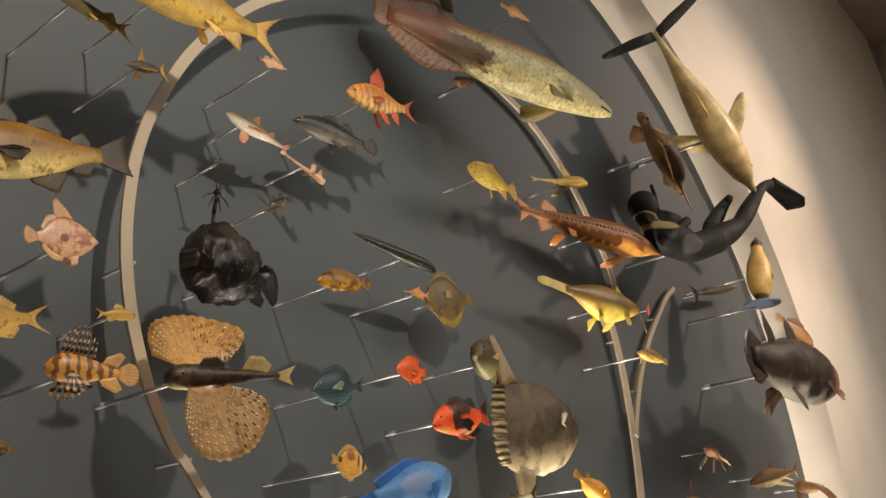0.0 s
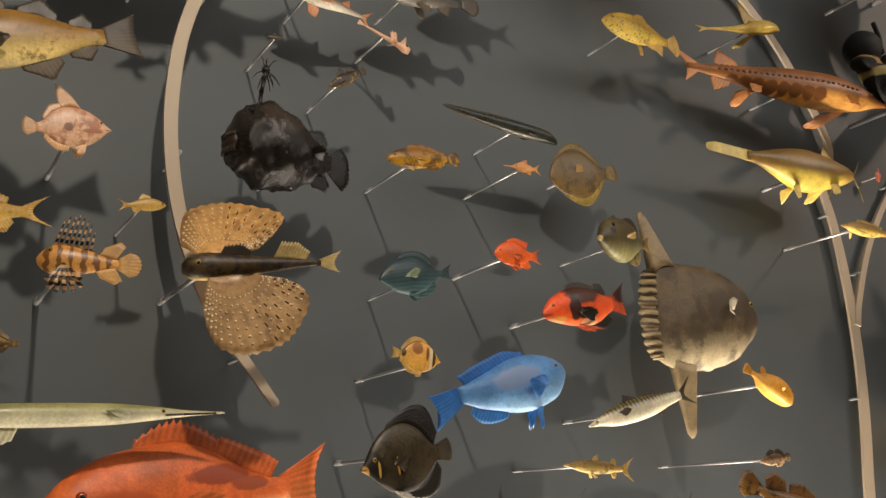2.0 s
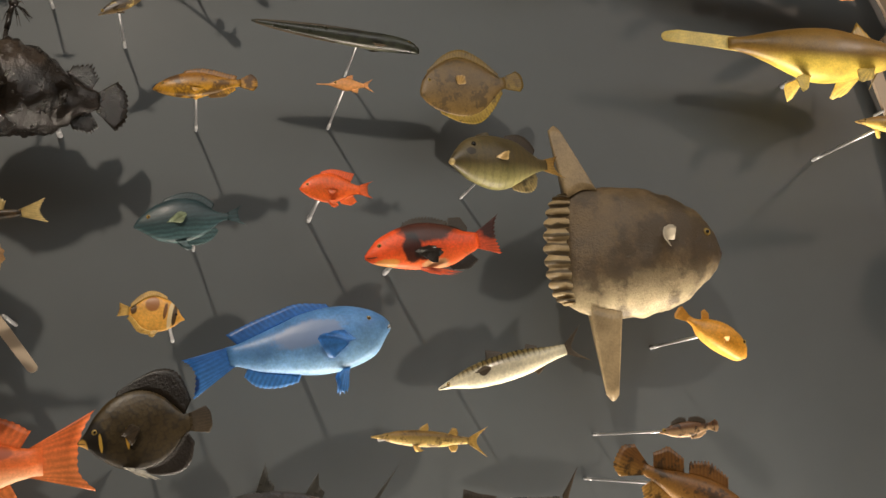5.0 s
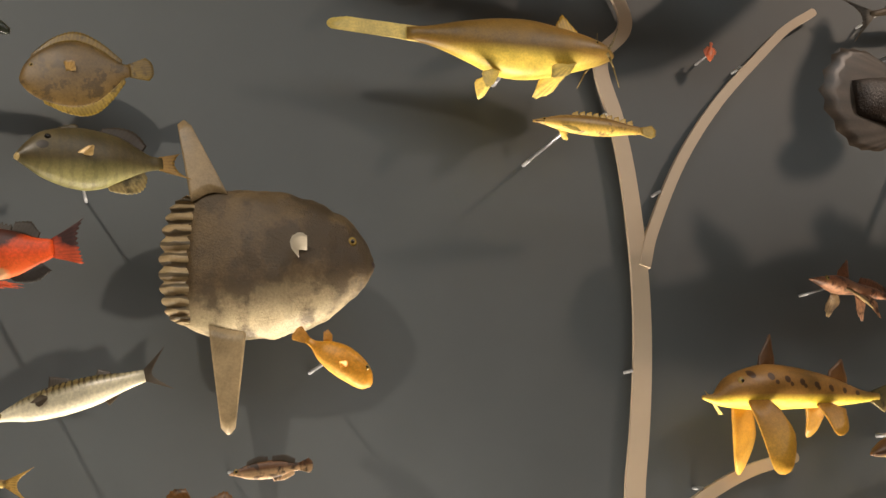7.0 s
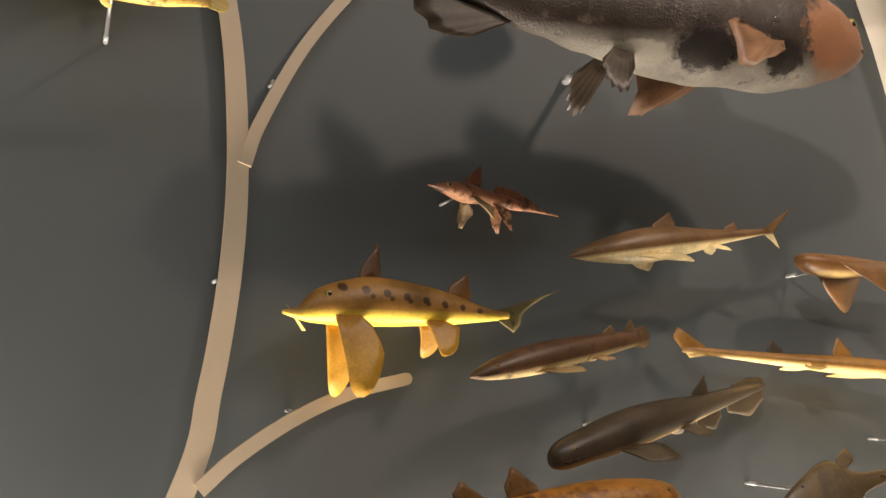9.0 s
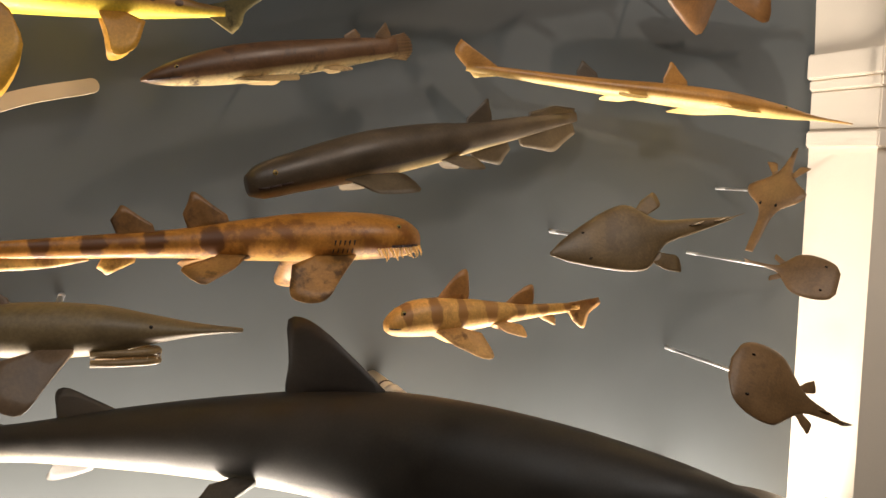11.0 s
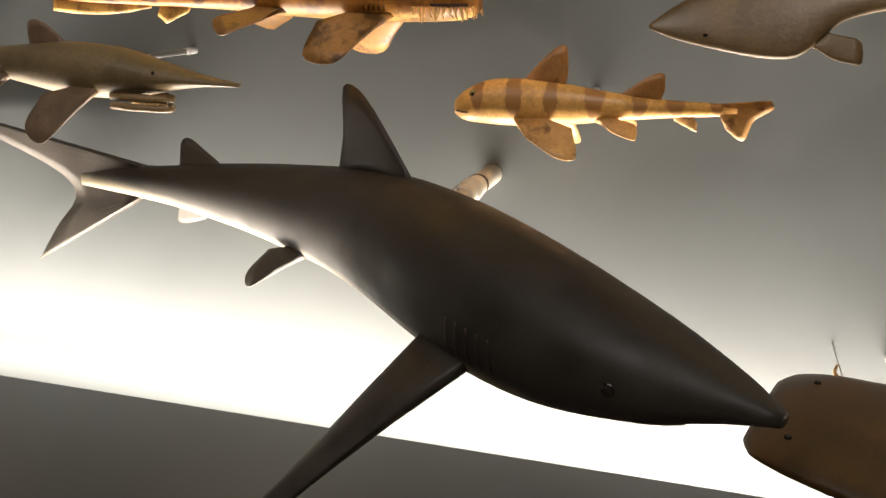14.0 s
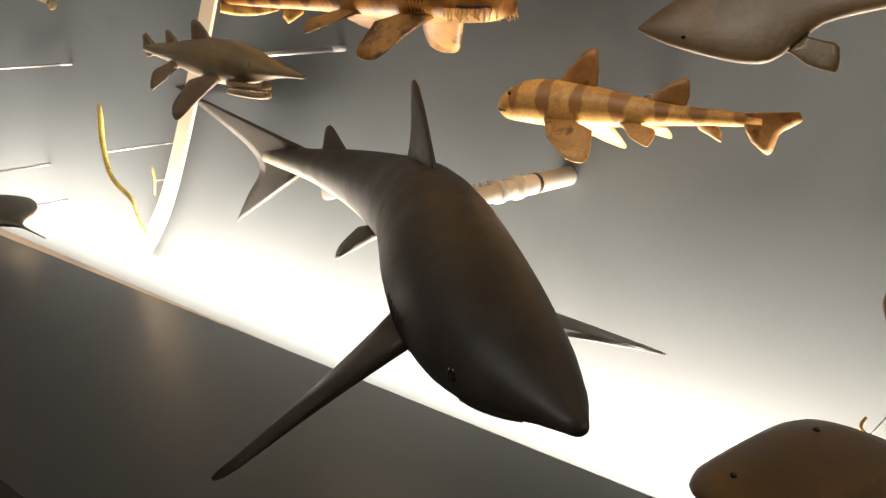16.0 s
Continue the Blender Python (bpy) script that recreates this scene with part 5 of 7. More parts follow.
fish("leafy_brown_fish", "mottled brown and yellow frogfish model", (1.046, 2.300, 2.026), (1.155, 2.300, 2.023), shape(PERCH, 1.2, 1.3), skin("frogfish_skin", lin(110, 84, 40), lin(170, 134, 64), 0, 0.04, "blotch", lin(54, 42, 24), 40, 0.52), [("dorsal", 0.3, 0.75, [0.1, 0.14, 0.1], 0.04, 0.35), ("anal", 0.5, 0.76, [0.06, 0.12, 0.06], 0.04, 0.3), ("tail", 0.82, FAN, 0.25)], None, (0.1, 0.4, 0.03))
fish("tuna", "grey tuna model with a dark back and pinkish flank", (2.318, 2.200, 1.500), (2.891, 2.250, 1.526), shape(PERCH, 0.72, 1.2), skin("tuna_skin", lin(72, 70, 70), lin(196, 172, 158), 0.02, 0.03, rough=0.28), [("dorsal", 0.32, 0.4, [0.13, 0.06, 0.02], 0.05, 0.1), ("dorsal", 0.54, 0.62, [0.09, 0.04, 0.02], 0.07, 0), ("anal", 0.56, 0.63, [0.09, 0.04, 0.02], 0.07, 0), ("tail", 0.85, [(0.15, 0.2), (0.05, 0.06), (0.03, 0), (0.05, -0.06), (0.15, -0.2)], 0)], M_GREYFISH, (0.08, 0.2, 0.016), rod=(0.4, 0.3), rod_thick=0.008)
fish("hammer_finned_tuna", "dark billfish model with a tall curved tail", (2.907, 2.250, 1.437), (3.443, 2.300, 1.536), shape(LONG, 1.6, 1.4), M_GREYFISH, [("tail", 0.88, [(0.12, 0.16), (0.05, 0.05), (0.03, 0), (0.05, -0.05), (0.12, -0.16)], 0), ("dorsal", 0.3, 0.5, [0.1, 0.05, 0.02], 0.04, 0.05)], M_FIN_DARK, (0.1, 0.3, 0.014), rod=(0.4, 0.2))
fish("brown_grouper", "mottled brown grouper model with rounded spotted fins", (3.839, 2.000, 1.447), (3.459, 2.100, 1.656), shape(PERCH, 0.75, 1.2), skin("grouper_skin", lin(124, 84, 38), lin(196, 150, 76), -0.02, 0.03, "blotch", lin(52, 36, 20), 26, 0.54), [("dorsal", 0.3, 0.55, [0.07, 0.1, 0.07], 0.05, 0.2), ("dorsal", 0.58, 0.76, [0.08, 0.13, 0.08], 0.07, 0.06), ("anal", 0.56, 0.74, [0.05, 0.12, 0.07], 0.07, 0.06), ("tail", 0.8, [(0.13, 0.11), (0.19, 0.07), (0.2, 0), (0.19, -0.07), (0.13, -0.11)], 0.04)], None, (0.1, 0.4, 0.018), rod=(0.6, 0.0))

sun, sm, sL, ssurf = fish("sunfish", "large brown ocean sunfish model with tall top and bottom fins", (4.030, 2.420, 2.314), (3.415, 2.478, 2.312), [(0, 0.03, -0.04, 0.02), (0.05, 0.13, -0.12, 0.07), (0.15, 0.23, -0.22, 0.12), (0.32, 0.31, -0.32, 0.15), (0.5, 0.345, -0.36, 0.14), (0.68, 0.345, -0.36, 0.10), (0.82, 0.33, -0.33, 0.05), (0.87, 0.30, -0.30, 0.02)],
     skin("sunfish_skin", lin(98, 82, 58), lin(186, 172, 138), -0.13, 0.06, "blotch", lin(60, 49, 34), 6, 0.5, 0.5, 0.006, 0.75, slant=-0.12), [], skin("sunfish_fin", lin(140, 122, 92), lin(160, 142, 110), 0, 0.1), (0.11, 0.42, 0.022), rod=(0.5, 0.1), rod_thick=0.012, thick=0.03, mouth=0.0, rugged=0.018, rings=46, segs=32)
def sunfish_rim():
    """Scalloped rudder behind the body, small pale side fin, mouth."""
    rim = skin("sunfish_rim_skin", lin(150, 132, 100), lin(160, 142, 108), 0, 0.05, "lines", lin(64, 56, 42), 10, 0.72)
    n, verts, faces = 84, [], []
    for i in range(n + 1):
        u = i / n
        a = -math.pi / 2 + math.pi * u
        z = sL * 0.30 * math.sin(a)
        lobe = abs(math.sin(u * math.pi * 13))
        back = sL * (0.36 + 0.135 * math.cos(a) ** 0.6 * (0.78 + 0.22 * lobe)) if abs(math.cos(a)) > 1e-6 else sL * 0.36
        ridge = 0.002 + 0.03 * lobe
        for x, t in ((-sL * 0.34, 0.014), (-(sL * 0.36 + back) / 2, ridge), (-back, 0.004)):
            verts += [(x, t, z), (x, -t, z)]
    for i in range(n):
        for k in range(2):
            a, b = 6 * i + 2 * k, 6 * (i + 1) + 2 * k
            faces += [[a, b, b + 2, a + 2], [a + 1, a + 3, b + 3, b + 1]]
        a, b = 6 * i + 4, 6 * (i + 1) + 4
        faces.append([a, b, b + 1, a + 1])
    v, f = clean(verts, faces)
    link("scalloped_rim", v, f, rim, sun, label="pale scalloped rear fin")
    fin = skin("sunfish_tall_fin", lin(140, 122, 92), lin(160, 142, 110), 0, 0.1)
    for part_name, base, tip in (("top_fin", [(-0.19, 0.31), (-0.27, 0.32), (-0.36, 0.27)], [(-0.375, 0.66), (-0.41, 0.685), (-0.44, 0.66)]),
                                 ("bottom_fin", [(-0.09, -0.33), (-0.17, -0.33), (-0.26, -0.31)], [(-0.125, -0.77), (-0.155, -0.80), (-0.19, -0.77)])):
        link(part_name, *sheet([(sL * x, 0, sL * z) for x, z in base], [(sL * x, 0, sL * z) for x, z in tip], (0, 1, 0), 0.05, 12, 8, 0, 0.06), fin, sun)
    for sg in (1, -1):
        p = ssurf(0.345, math.asin(0.1))
        y = sg * abs(p.y)
        b = [Vector((p.x + d, y, p.z)) for d in (0.012, 0.0, -0.012)]
        t = [Vector((p.x + dx, y + sg * 0.03, p.z + dz)) for dx, dz in ((0.01, 0.035), (-0.01, 0.045), (-0.035, 0.03), (-0.035, 0.0), (-0.012, -0.03))]
        link("pectoral_fin", *sheet(b, t, (0, 1, 0), 0.012, 14, 4, 0.04), wet("sunfish_pale_fin", (0.46, 0.41, 0.31, 1), 0.5), sun, label="small pale side fin")
    link("mouth", *ball((sL * 0.495, 0, -sL * 0.01), sL * 0.022, 0.6, 1.2, 0.9), M_MOUTH, sun)


sunfish_rim()
fish("cowfish", "yellow cowfish model with a boxy body", (3.989, 2.258, 1.943), (3.783, 2.298, 2.089), [(0, 0.02, -0.03, 0.03), (0.06, 0.1, -0.1, 0.09), (0.2, 0.17, -0.13, 0.15), (0.42, 0.19, -0.14, 0.17), (0.62, 0.13, -0.11, 0.12), (0.74, 0.05, -0.05, 0.05), (0.84, 0.035, -0.035, 0.02)], skin("cowfish_skin", lin(214, 150, 44), lin(232, 180, 84), -0.02, 0.02, "scales", lin(180, 116, 30), 70, 0.55, amount=0.35),
     [("tail", 0.82, [(0.15, 0.09), (0.18, 0.05), (0.18, 0), (0.18, -0.05), (0.15, -0.09)], 0.05), ("dorsal", 0.6, 0.68, [0.06, 0.1, 0.08], 0.08, 0.05), ("pec", 0.3, -0.1, 0.05, [(-0.02, 0.08, 0.05), (-0.08, 0.09, 0.0), (-0.03, 0.06, -0.05)], 0.05)], None, (0.14, 0.6, 0.03), rod=(0.5, -0.4), power=3.2, rod_thick=0.006)
cat, cm, cL, csurf = fish("river_catfish", "large olive yellow catfish model with a flat pale tail", (4.871, 2.420, 3.092), (3.892, 2.450, 3.092), [(0, 0.0, -0.02, 0.02), (0.04, 0.03, -0.04, 0.05), (0.14, 0.06, -0.075, 0.07), (0.3, 0.09, -0.12, 0.075), (0.42, 0.085, -0.12, 0.07), (0.55, 0.062, -0.07, 0.05), (0.66, 0.034, -0.034, 0.026), (0.74, 0.022, -0.024, 0.014)],
     skin("catfish_skin", lin(132, 104, 48), lin(226, 200, 92), -0.05, 0.02, "", rough=0.4), [("tail", 0.7, [(0.24, 0.036), (0.29, 0.024), (0.305, 0.006), (0.29, -0.012), (0.24, -0.012)], 0.0, skin("catfish_tail", lin(206, 186, 104), lin(220, 200, 118))), ("dorsal", 0.12, 0.2, [0.02, 0.07, 0.02], 0.02, 0.05), ("pec", 0.15, -0.8, 0.04, [(-0.03, 0.04, -0.06), (-0.1, 0.05, -0.08), (-0.08, 0.02, -0.02)], 0.05), ("pelvic", 0.42, -0.95, 0.03, [(-0.02, 0.03, -0.06), (-0.05, 0.03, -0.075), (-0.06, 0.02, -0.02)], 0.0)], M_YELLOW, (0.08, 0.35, 0.008), rod=(0.35, -0.6), rod_thick=0.009)
def barbels():
    for i, (dx, dz) in enumerate(((0.02, 0.12), (0.03, -0.14), (-0.07, -0.10), (0.04, 0.08))):
        p = Vector((cL * 0.46, (-1) ** i * cL * 0.04, -cL * 0.01))
        pts = [p + Vector((cL * dx * k, (-1) ** i * 0.02 * k, cL * dz * k * (0.4 + 0.6 * k))) for k in (0, 0.3, 0.6, 1.0)]
        link("barbel", *merge(*[tube(a, b, 0.006 - 0.0015 * j, 0.0045 - 0.0015 * j, 7) for j, (a, b) in enumerate(zip(pts, pts[1:]))]), M_OLIVE, cat)


barbels()
fish("bichir", "yellow bichir model with a row of small back fins", (4.498, 2.260, 2.757), (4.954, 2.300, 2.771), shape(LONG, 1.2, 1.3), skin("bichir_skin", lin(150, 116, 58), lin(226, 190, 96), -0.002, 0.012, "blotch", lin(104, 78, 40), 26, 0.6), [("dorsal", 0.3 + 0.055 * i, 0.35 + 0.055 * i, [0.02, 0.035, 0.01], 0.03, 0.0) for i in range(9)] + [("tail", 0.86, [(0.1, 0.05), (0.13, 0.02), (0.13, 0), (0.12, -0.03), (0.08, -0.05)], 0.1), ("pec", 0.2, -0.6, 0.03, [(-0.05, 0.05, -0.05), (-0.1, 0.06, -0.05), (-0.08, 0.03, -0.01)], 0.1)], M_YELLOW, (0.08, 0.5, 0.012), rod=(0.3, -0.3), rod_thick=0.007, mouth=0.08)
fish("tiny_orange_crab_fish", "tiny orange red fish model on a short rod", (5.374, 2.580, 3.199), (5.389, 2.580, 3.282), shape(PERCH, 1.2, 1.5), skin("tiny_orange_skin", lin(206, 96, 52), lin(214, 120, 76)), [("dorsal", 0.2, 0.7, [0.1, 0.16, 0.1], 0.04, 0.3), ("anal", 0.4, 0.7, [0.1, 0.16, 0.1], 0.04, 0.3), ("tail", 0.82, FAN, 0.2)], None, (), rod=(0.4, 0))
# the orange-brown head patch paints the warm spotlight into the skin colour
coe, com, coL, cosurf = fish("coelacanth", "large blue black coelacanth model with pale blotches and lobed fins", (7.028, 2.043, 2.845), (5.304, 1.986, 2.819), [(0, 0.02, -0.03, 0.02), (0.05, 0.06, -0.065, 0.05), (0.16, 0.1, -0.1, 0.08), (0.32, 0.13, -0.12, 0.09), (0.5, 0.12, -0.115, 0.08), (0.66, 0.085, -0.085, 0.055), (0.78, 0.06, -0.06, 0.035), (0.9, 0.03, -0.03, 0.012)],
     skin("coelacanth_skin", lin(52, 44, 39), lin(150, 146, 138), -0.13, 0.03, "blotch", lin(112, 100, 88), 13, 0.62, 0.35, 0.008, 0.7, patches=[(0.68, -0.02, 0.2, 0.13, lin(150, 104, 74)), (0.12, -0.14, 0.12, 0.05, lin(24, 22, 22)), (0.42, -0.13, 0.07, 0.05, lin(30, 27, 26)), (-0.1, -0.16, 0.1, 0.03, lin(170, 164, 150))], ragged=1.0), [("dorsal", 0.32, 0.44, [0.06, 0.1, 0.06], 0.06, 0.25), ("dorsal", 0.6, 0.68, [0.05, 0.13, 0.07], 0.08, 0.2), ("tail", 0.78, [(0.08, 0.1), (0.15, 0.09), (0.2, 0.0), (0.15, -0.09), (0.08, -0.1)], 0.06), ("pec", 0.26, -0.4, 0.05, [(-0.04, 0.06, -0.05), (-0.16, 0.08, -0.1), (-0.15, 0.05, 0.0)], 0.1, skin("coelacanth_pec", lin(116, 86, 62), lin(132, 98, 72))), ("pelvic", 0.56, -0.9, 0.04, [(0.0, 0.03, -0.04), (-0.03, 0.045, -0.09), (-0.06, 0.04, -0.08), (-0.06, 0.02, -0.03)], 0.12)], skin("coelacanth_fin", lin(70, 61, 52), lin(80, 70, 60), web=0.9), (0.06, 0.4, 0.012), rod=(0.45, 0.0), rod_thick=0.016, mouth=0.07, rugged=0.008, rings=46, segs=28)
fish("brown_reef_fish", "brown fish model with stiff fins beside the coelacanth", (7.727, 2.300, 3.292), (7.401, 2.450, 3.541), shape(PERCH, 1.0), skin("brown_reef_skin", lin(130, 92, 60), lin(190, 144, 100)), [("dorsal", 0.3, 0.7, [0.06, 0.1, 0.06], 0.05, 0.2), ("tail", 0.82, FAN, 0.1), ("anal", 0.5, 0.7, [0.05, 0.1, 0.04], 0.05, 0.1)], None, (0.1, 0.4, 0.02))
fish("dark_garfish", "thin dark fish model on a long rod", (6.823, 2.500, 3.669), (6.014, 2.550, 3.448), shape(LONG, 0.6), M_FIN_DARK, [("dorsal", 0.5, 0.7, [0.01, 0.02, 0.01], 0.05, 0.1), ("tail", 0.84, FORK, 0.1)], None, (0.1, 0.4, 0.02), rod=(0.8, 0))
# --- rays and sharks ---
fish("spiny_chimaera", "small reddish brown lizard-like ghost shark model", (5.610, 2.450, 2.344), (6.143, 2.550, 2.290), [(0, 0.0, -0.01, 0.01), (0.1, 0.03, -0.03, 0.04), (0.25, 0.062, -0.06, 0.07), (0.42, 0.045, -0.04, 0.045), (0.6, 0.04, -0.035, 0.03), (0.8, 0.018, -0.014, 0.012), (0.98, 0.004, -0.004, 0.003)], skin("spiny_chimaera_skin", lin(150, 96, 66), lin(206, 156, 120), -0.01, 0.02, "blotch", lin(60, 34, 24), 22, 0.55), [("dorsal", 0.25, 0.36, [0.04, 0.14, 0.03], 0.06, 0.1), ("dorsal", 0.45, 0.8, [0.05, 0.06, 0.04, 0.02], 0.04, 0.1), ("pec", 0.26, -0.5, 0.06, [(-0.02, 0.1, -0.08), (-0.08, 0.13, -0.15), (-0.11, 0.05, -0.05)], 0.1, M_BROWN), ("pelvic", 0.45, -0.8, 0.05, [(-0.03, 0.04, -0.1), (-0.1, 0.05, -0.16), (-0.1, 0.02, -0.03)], 0.1)], None, (0.12, 0.4, 0.02), rod=(0.25, -0.3))
pc, pcm, pcL, pcsurf = fish("plough_nosed_chimaera", "yellow elephant fish model with dark spots and a hooked snout", (5.157, 2.477, 1.928), (6.159, 2.580, 1.946), [(0, 0.008, -0.006, 0.008), (0.05, 0.016, -0.024, 0.018), (0.075, 0.046, -0.03, 0.032), (0.11, 0.072, -0.034, 0.045), (0.18, 0.096, -0.04, 0.062), (0.27, 0.112, -0.042, 0.066), (0.41, 0.10, -0.04, 0.052), (0.56, 0.068, -0.034, 0.036), (0.70, 0.022, -0.022, 0.018), (0.78, 0.012, -0.014, 0.008)],
     skin("plough_skin", lin(142, 104, 48), lin(244, 216, 74), -0.006, 0.014, patches=[(0.33 - 0.07 * i, 0.074 - 0.009 * i, 0.015 - 0.0006 * i, 0.014 - 0.0007 * i, lin(62, 38, 18)) for i in range(8)] + [(0.24 - 0.066 * i, 0.046 - 0.006 * i, 0.009, 0.008, lin(70, 44, 20)) for i in range(7)], ragged=0.25), [("dorsal", 0.24, 0.31, [0.03, 0.105, 0.02], 0.035, 0, M_FIN_BROWN), ("dorsal", 0.55, 0.63, [0.02, 0.075, 0.02], 0.035, 0, M_FIN_BROWN), ("tail", 0.74, [(0.26, 0.092), (0.17, 0.055), (0.1, 0.008), (0.085, -0.03), (0.06, -0.058)], 0, M_OLIVE), ("pec", 0.15, -0.6, 0.075, [(0.02, 0.03, -0.12), (0.005, 0.05, -0.23), (-0.045, 0.07, -0.225), (-0.095, 0.05, -0.12), (-0.07, 0.02, -0.03)], 0.0), ("pelvic", 0.46, -0.8, 0.06, [(0.01, 0.03, -0.06), (0.0, 0.05, -0.11), (-0.05, 0.05, -0.09), (-0.08, 0.02, -0.02)], 0)], skin("plough_fin", lin(150, 108, 44), lin(196, 150, 54), -0.08, 0.06), (0.13, 0.5, 0.014), rod=(0.42, 0.2), rod_thick=0.008, thick=0.012)
link("snout_flap", *sheet([(pcL * 0.485, -0.004, pcL * 0.02), (pcL * 0.47, 0.004, 0.0)], [(pcL * 0.44, -0.004, -pcL * 0.055), (pcL * 0.43, 0.004, -pcL * 0.055)], (1, 0, 1), 0.012, 6, 4), M_YELLOW, pc)
fish("grey_shark_pup", "slim grey brown shark model with a cream belly", (6.080, 2.380, 2.127), (6.979, 2.360, 2.268), shape(SHARK, 0.95), skin("pup_skin", lin(108, 80, 50), lin(232, 214, 164), -0.012, 0.006), [("dorsal", 0.36, 0.46, [0.01, 0.05, 0.01], 0.04, 0), ("dorsal", 0.68, 0.74, [0.01, 0.025, 0.01], 0.03, 0), ("tail", 0.88, HETERO, 0), ("pec", 0.25, -0.6, 0.06, [(-0.05, 0.06, -0.03), (-0.14, 0.1, -0.05), (-0.13, 0.04, -0.01)], 0, skin("pup_pec", lin(220, 200, 148), lin(228, 208, 158))), ("pelvic", 0.58, -0.8, 0.04, [(-0.02, 0.03, -0.02), (-0.06, 0.04, -0.03), (-0.06, 0.01, -0.01)], 0)], None, (0.08, 0.3, 0.007), rod=(0.4, 0.2), rod_thick=0.007, mouth=0.0)
fish("angel_ray", "brown flat ray-like shark model with wing fins", (7.066, 2.405, 2.150), (7.740, 2.450, 2.164), [(0, 0.05, 0.0, 0.04), (0.05, 0.06, -0.04, 0.07), (0.2, 0.058, -0.07, 0.10), (0.4, 0.05, -0.07, 0.10), (0.55, 0.04, -0.045, 0.06), (0.75, 0.028, -0.012, 0.03), (0.92, 0.014, -0.008, 0.01)], skin("angel_ray_skin", lin(128, 90, 52), lin(220, 190, 124), -0.032, 0.008), [("pec", 0.2, 0.2, 0.4, [(0.08, 0.06, -0.08), (-0.04, 0.10, -0.17), (-0.20, 0.14, -0.25), (-0.25, 0.10, -0.12), (-0.24, 0.03, -0.02)], 0, skin("angel_ray_fin", lin(124, 88, 50), lin(128, 92, 54))), ("dorsal", 0.74, 0.8, [0.01, 0.03, 0.01], 0.03, 0), ("dorsal", 0.86, 0.9, [0.01, 0.03, 0.01], 0.03, 0), ("tail", 0.9, [(0.1, 0.04), (0.07, 0.0), (0.1, -0.04)], 0)], None, (0.1, 0.6, 0.01), rod=(0.28, -0.4), rod_thick=0.007, thick=0.014)
fish("catshark", "brown catshark model with a flat pale underside", (5.717, 2.380, 1.736), (6.477, 2.490, 1.884), [(0, 0.004, -0.006, 0.006), (0.04, 0.024, -0.02, 0.03), (0.12, 0.048, -0.036, 0.05), (0.26, 0.07, -0.05, 0.062), (0.4, 0.074, -0.055, 0.06), (0.54, 0.066, -0.05, 0.05), (0.68, 0.056, -0.044, 0.036), (0.8, 0.046, -0.036, 0.022), (0.9, 0.036, -0.03, 0.01)], skin("catshark_skin", lin(92, 66, 44), lin(226, 202, 150), -0.018, 0.008, "blotch", lin(66, 46, 32), 20, 0.6), [("dorsal", 0.82, 0.88, [0.01, 0.05, 0.01], 0.02, 0), ("dorsal", 0.7, 0.76, [0.01, 0.03, 0.01], 0.02, 0), ("tail", 0.86, [(0.08, 0.05), (0.1, 0.02), (0.1, -0.02), (0.07, -0.05)], 0.05), ("pec", 0.28, -0.75, 0.09, [(-0.05, 0.06, -0.02), (-0.15, 0.09, -0.03), (-0.16, 0.03, -0.01)], 0), ("pelvic", 0.6, -0.8, 0.05, [(-0.02, 0.03, -0.02), (-0.07, 0.04, -0.02), (-0.07, 0.01, -0.01)], 0)], M_BROWN, (0.11, 0.45, 0.008), rod=(0.4, 0.2), rod_thick=0.007, mouth=0.12)
fish("frilled_shark", "dark grey frilled shark model with a pale keel", (5.972, 2.340, 1.488), (7.061, 2.600, 1.713), [(0, 0.018, -0.03, 0.02), (0.03, 0.036, -0.042, 0.038), (0.12, 0.05, -0.044, 0.048), (0.3, 0.066, -0.05, 0.055), (0.48, 0.058, -0.045, 0.045), (0.62, 0.04, -0.035, 0.03), (0.78, 0.03, -0.025, 0.016), (0.97, 0.014, -0.012, 0.005)], skin("frilled_skin", lin(70, 60, 48), lin(200, 176, 124), -0.035, 0.012), [("dorsal", 0.6, 0.68, [0.01, 0.055, 0.01], 0.04, 0), ("anal", 0.6, 0.72, [0.02, 0.05, 0.02], 0.03, 0), ("anal", 0.76, 0.95, [0.02, 0.06, 0.03], 0.02, 0), ("pec", 0.22, -0.7, 0.06, [(-0.02, 0.06, -0.04), (-0.12, 0.09, -0.05), (-0.11, 0.03, -0.01)], 0), ("pelvic", 0.5, -0.85, 0.05, [(-0.02, 0.03, -0.03), (-0.08, 0.04, -0.04), (-0.07, 0.01, -0.01)], 0), ("dorsal", 0.8, 0.96, [0.01, 0.02, 0.01], 0.02, 0)], M_FIN_DARK, (0.055, 0.35, 0.007), rod=(0.3, 0.4), rod_thick=0.008, mouth=0.09)
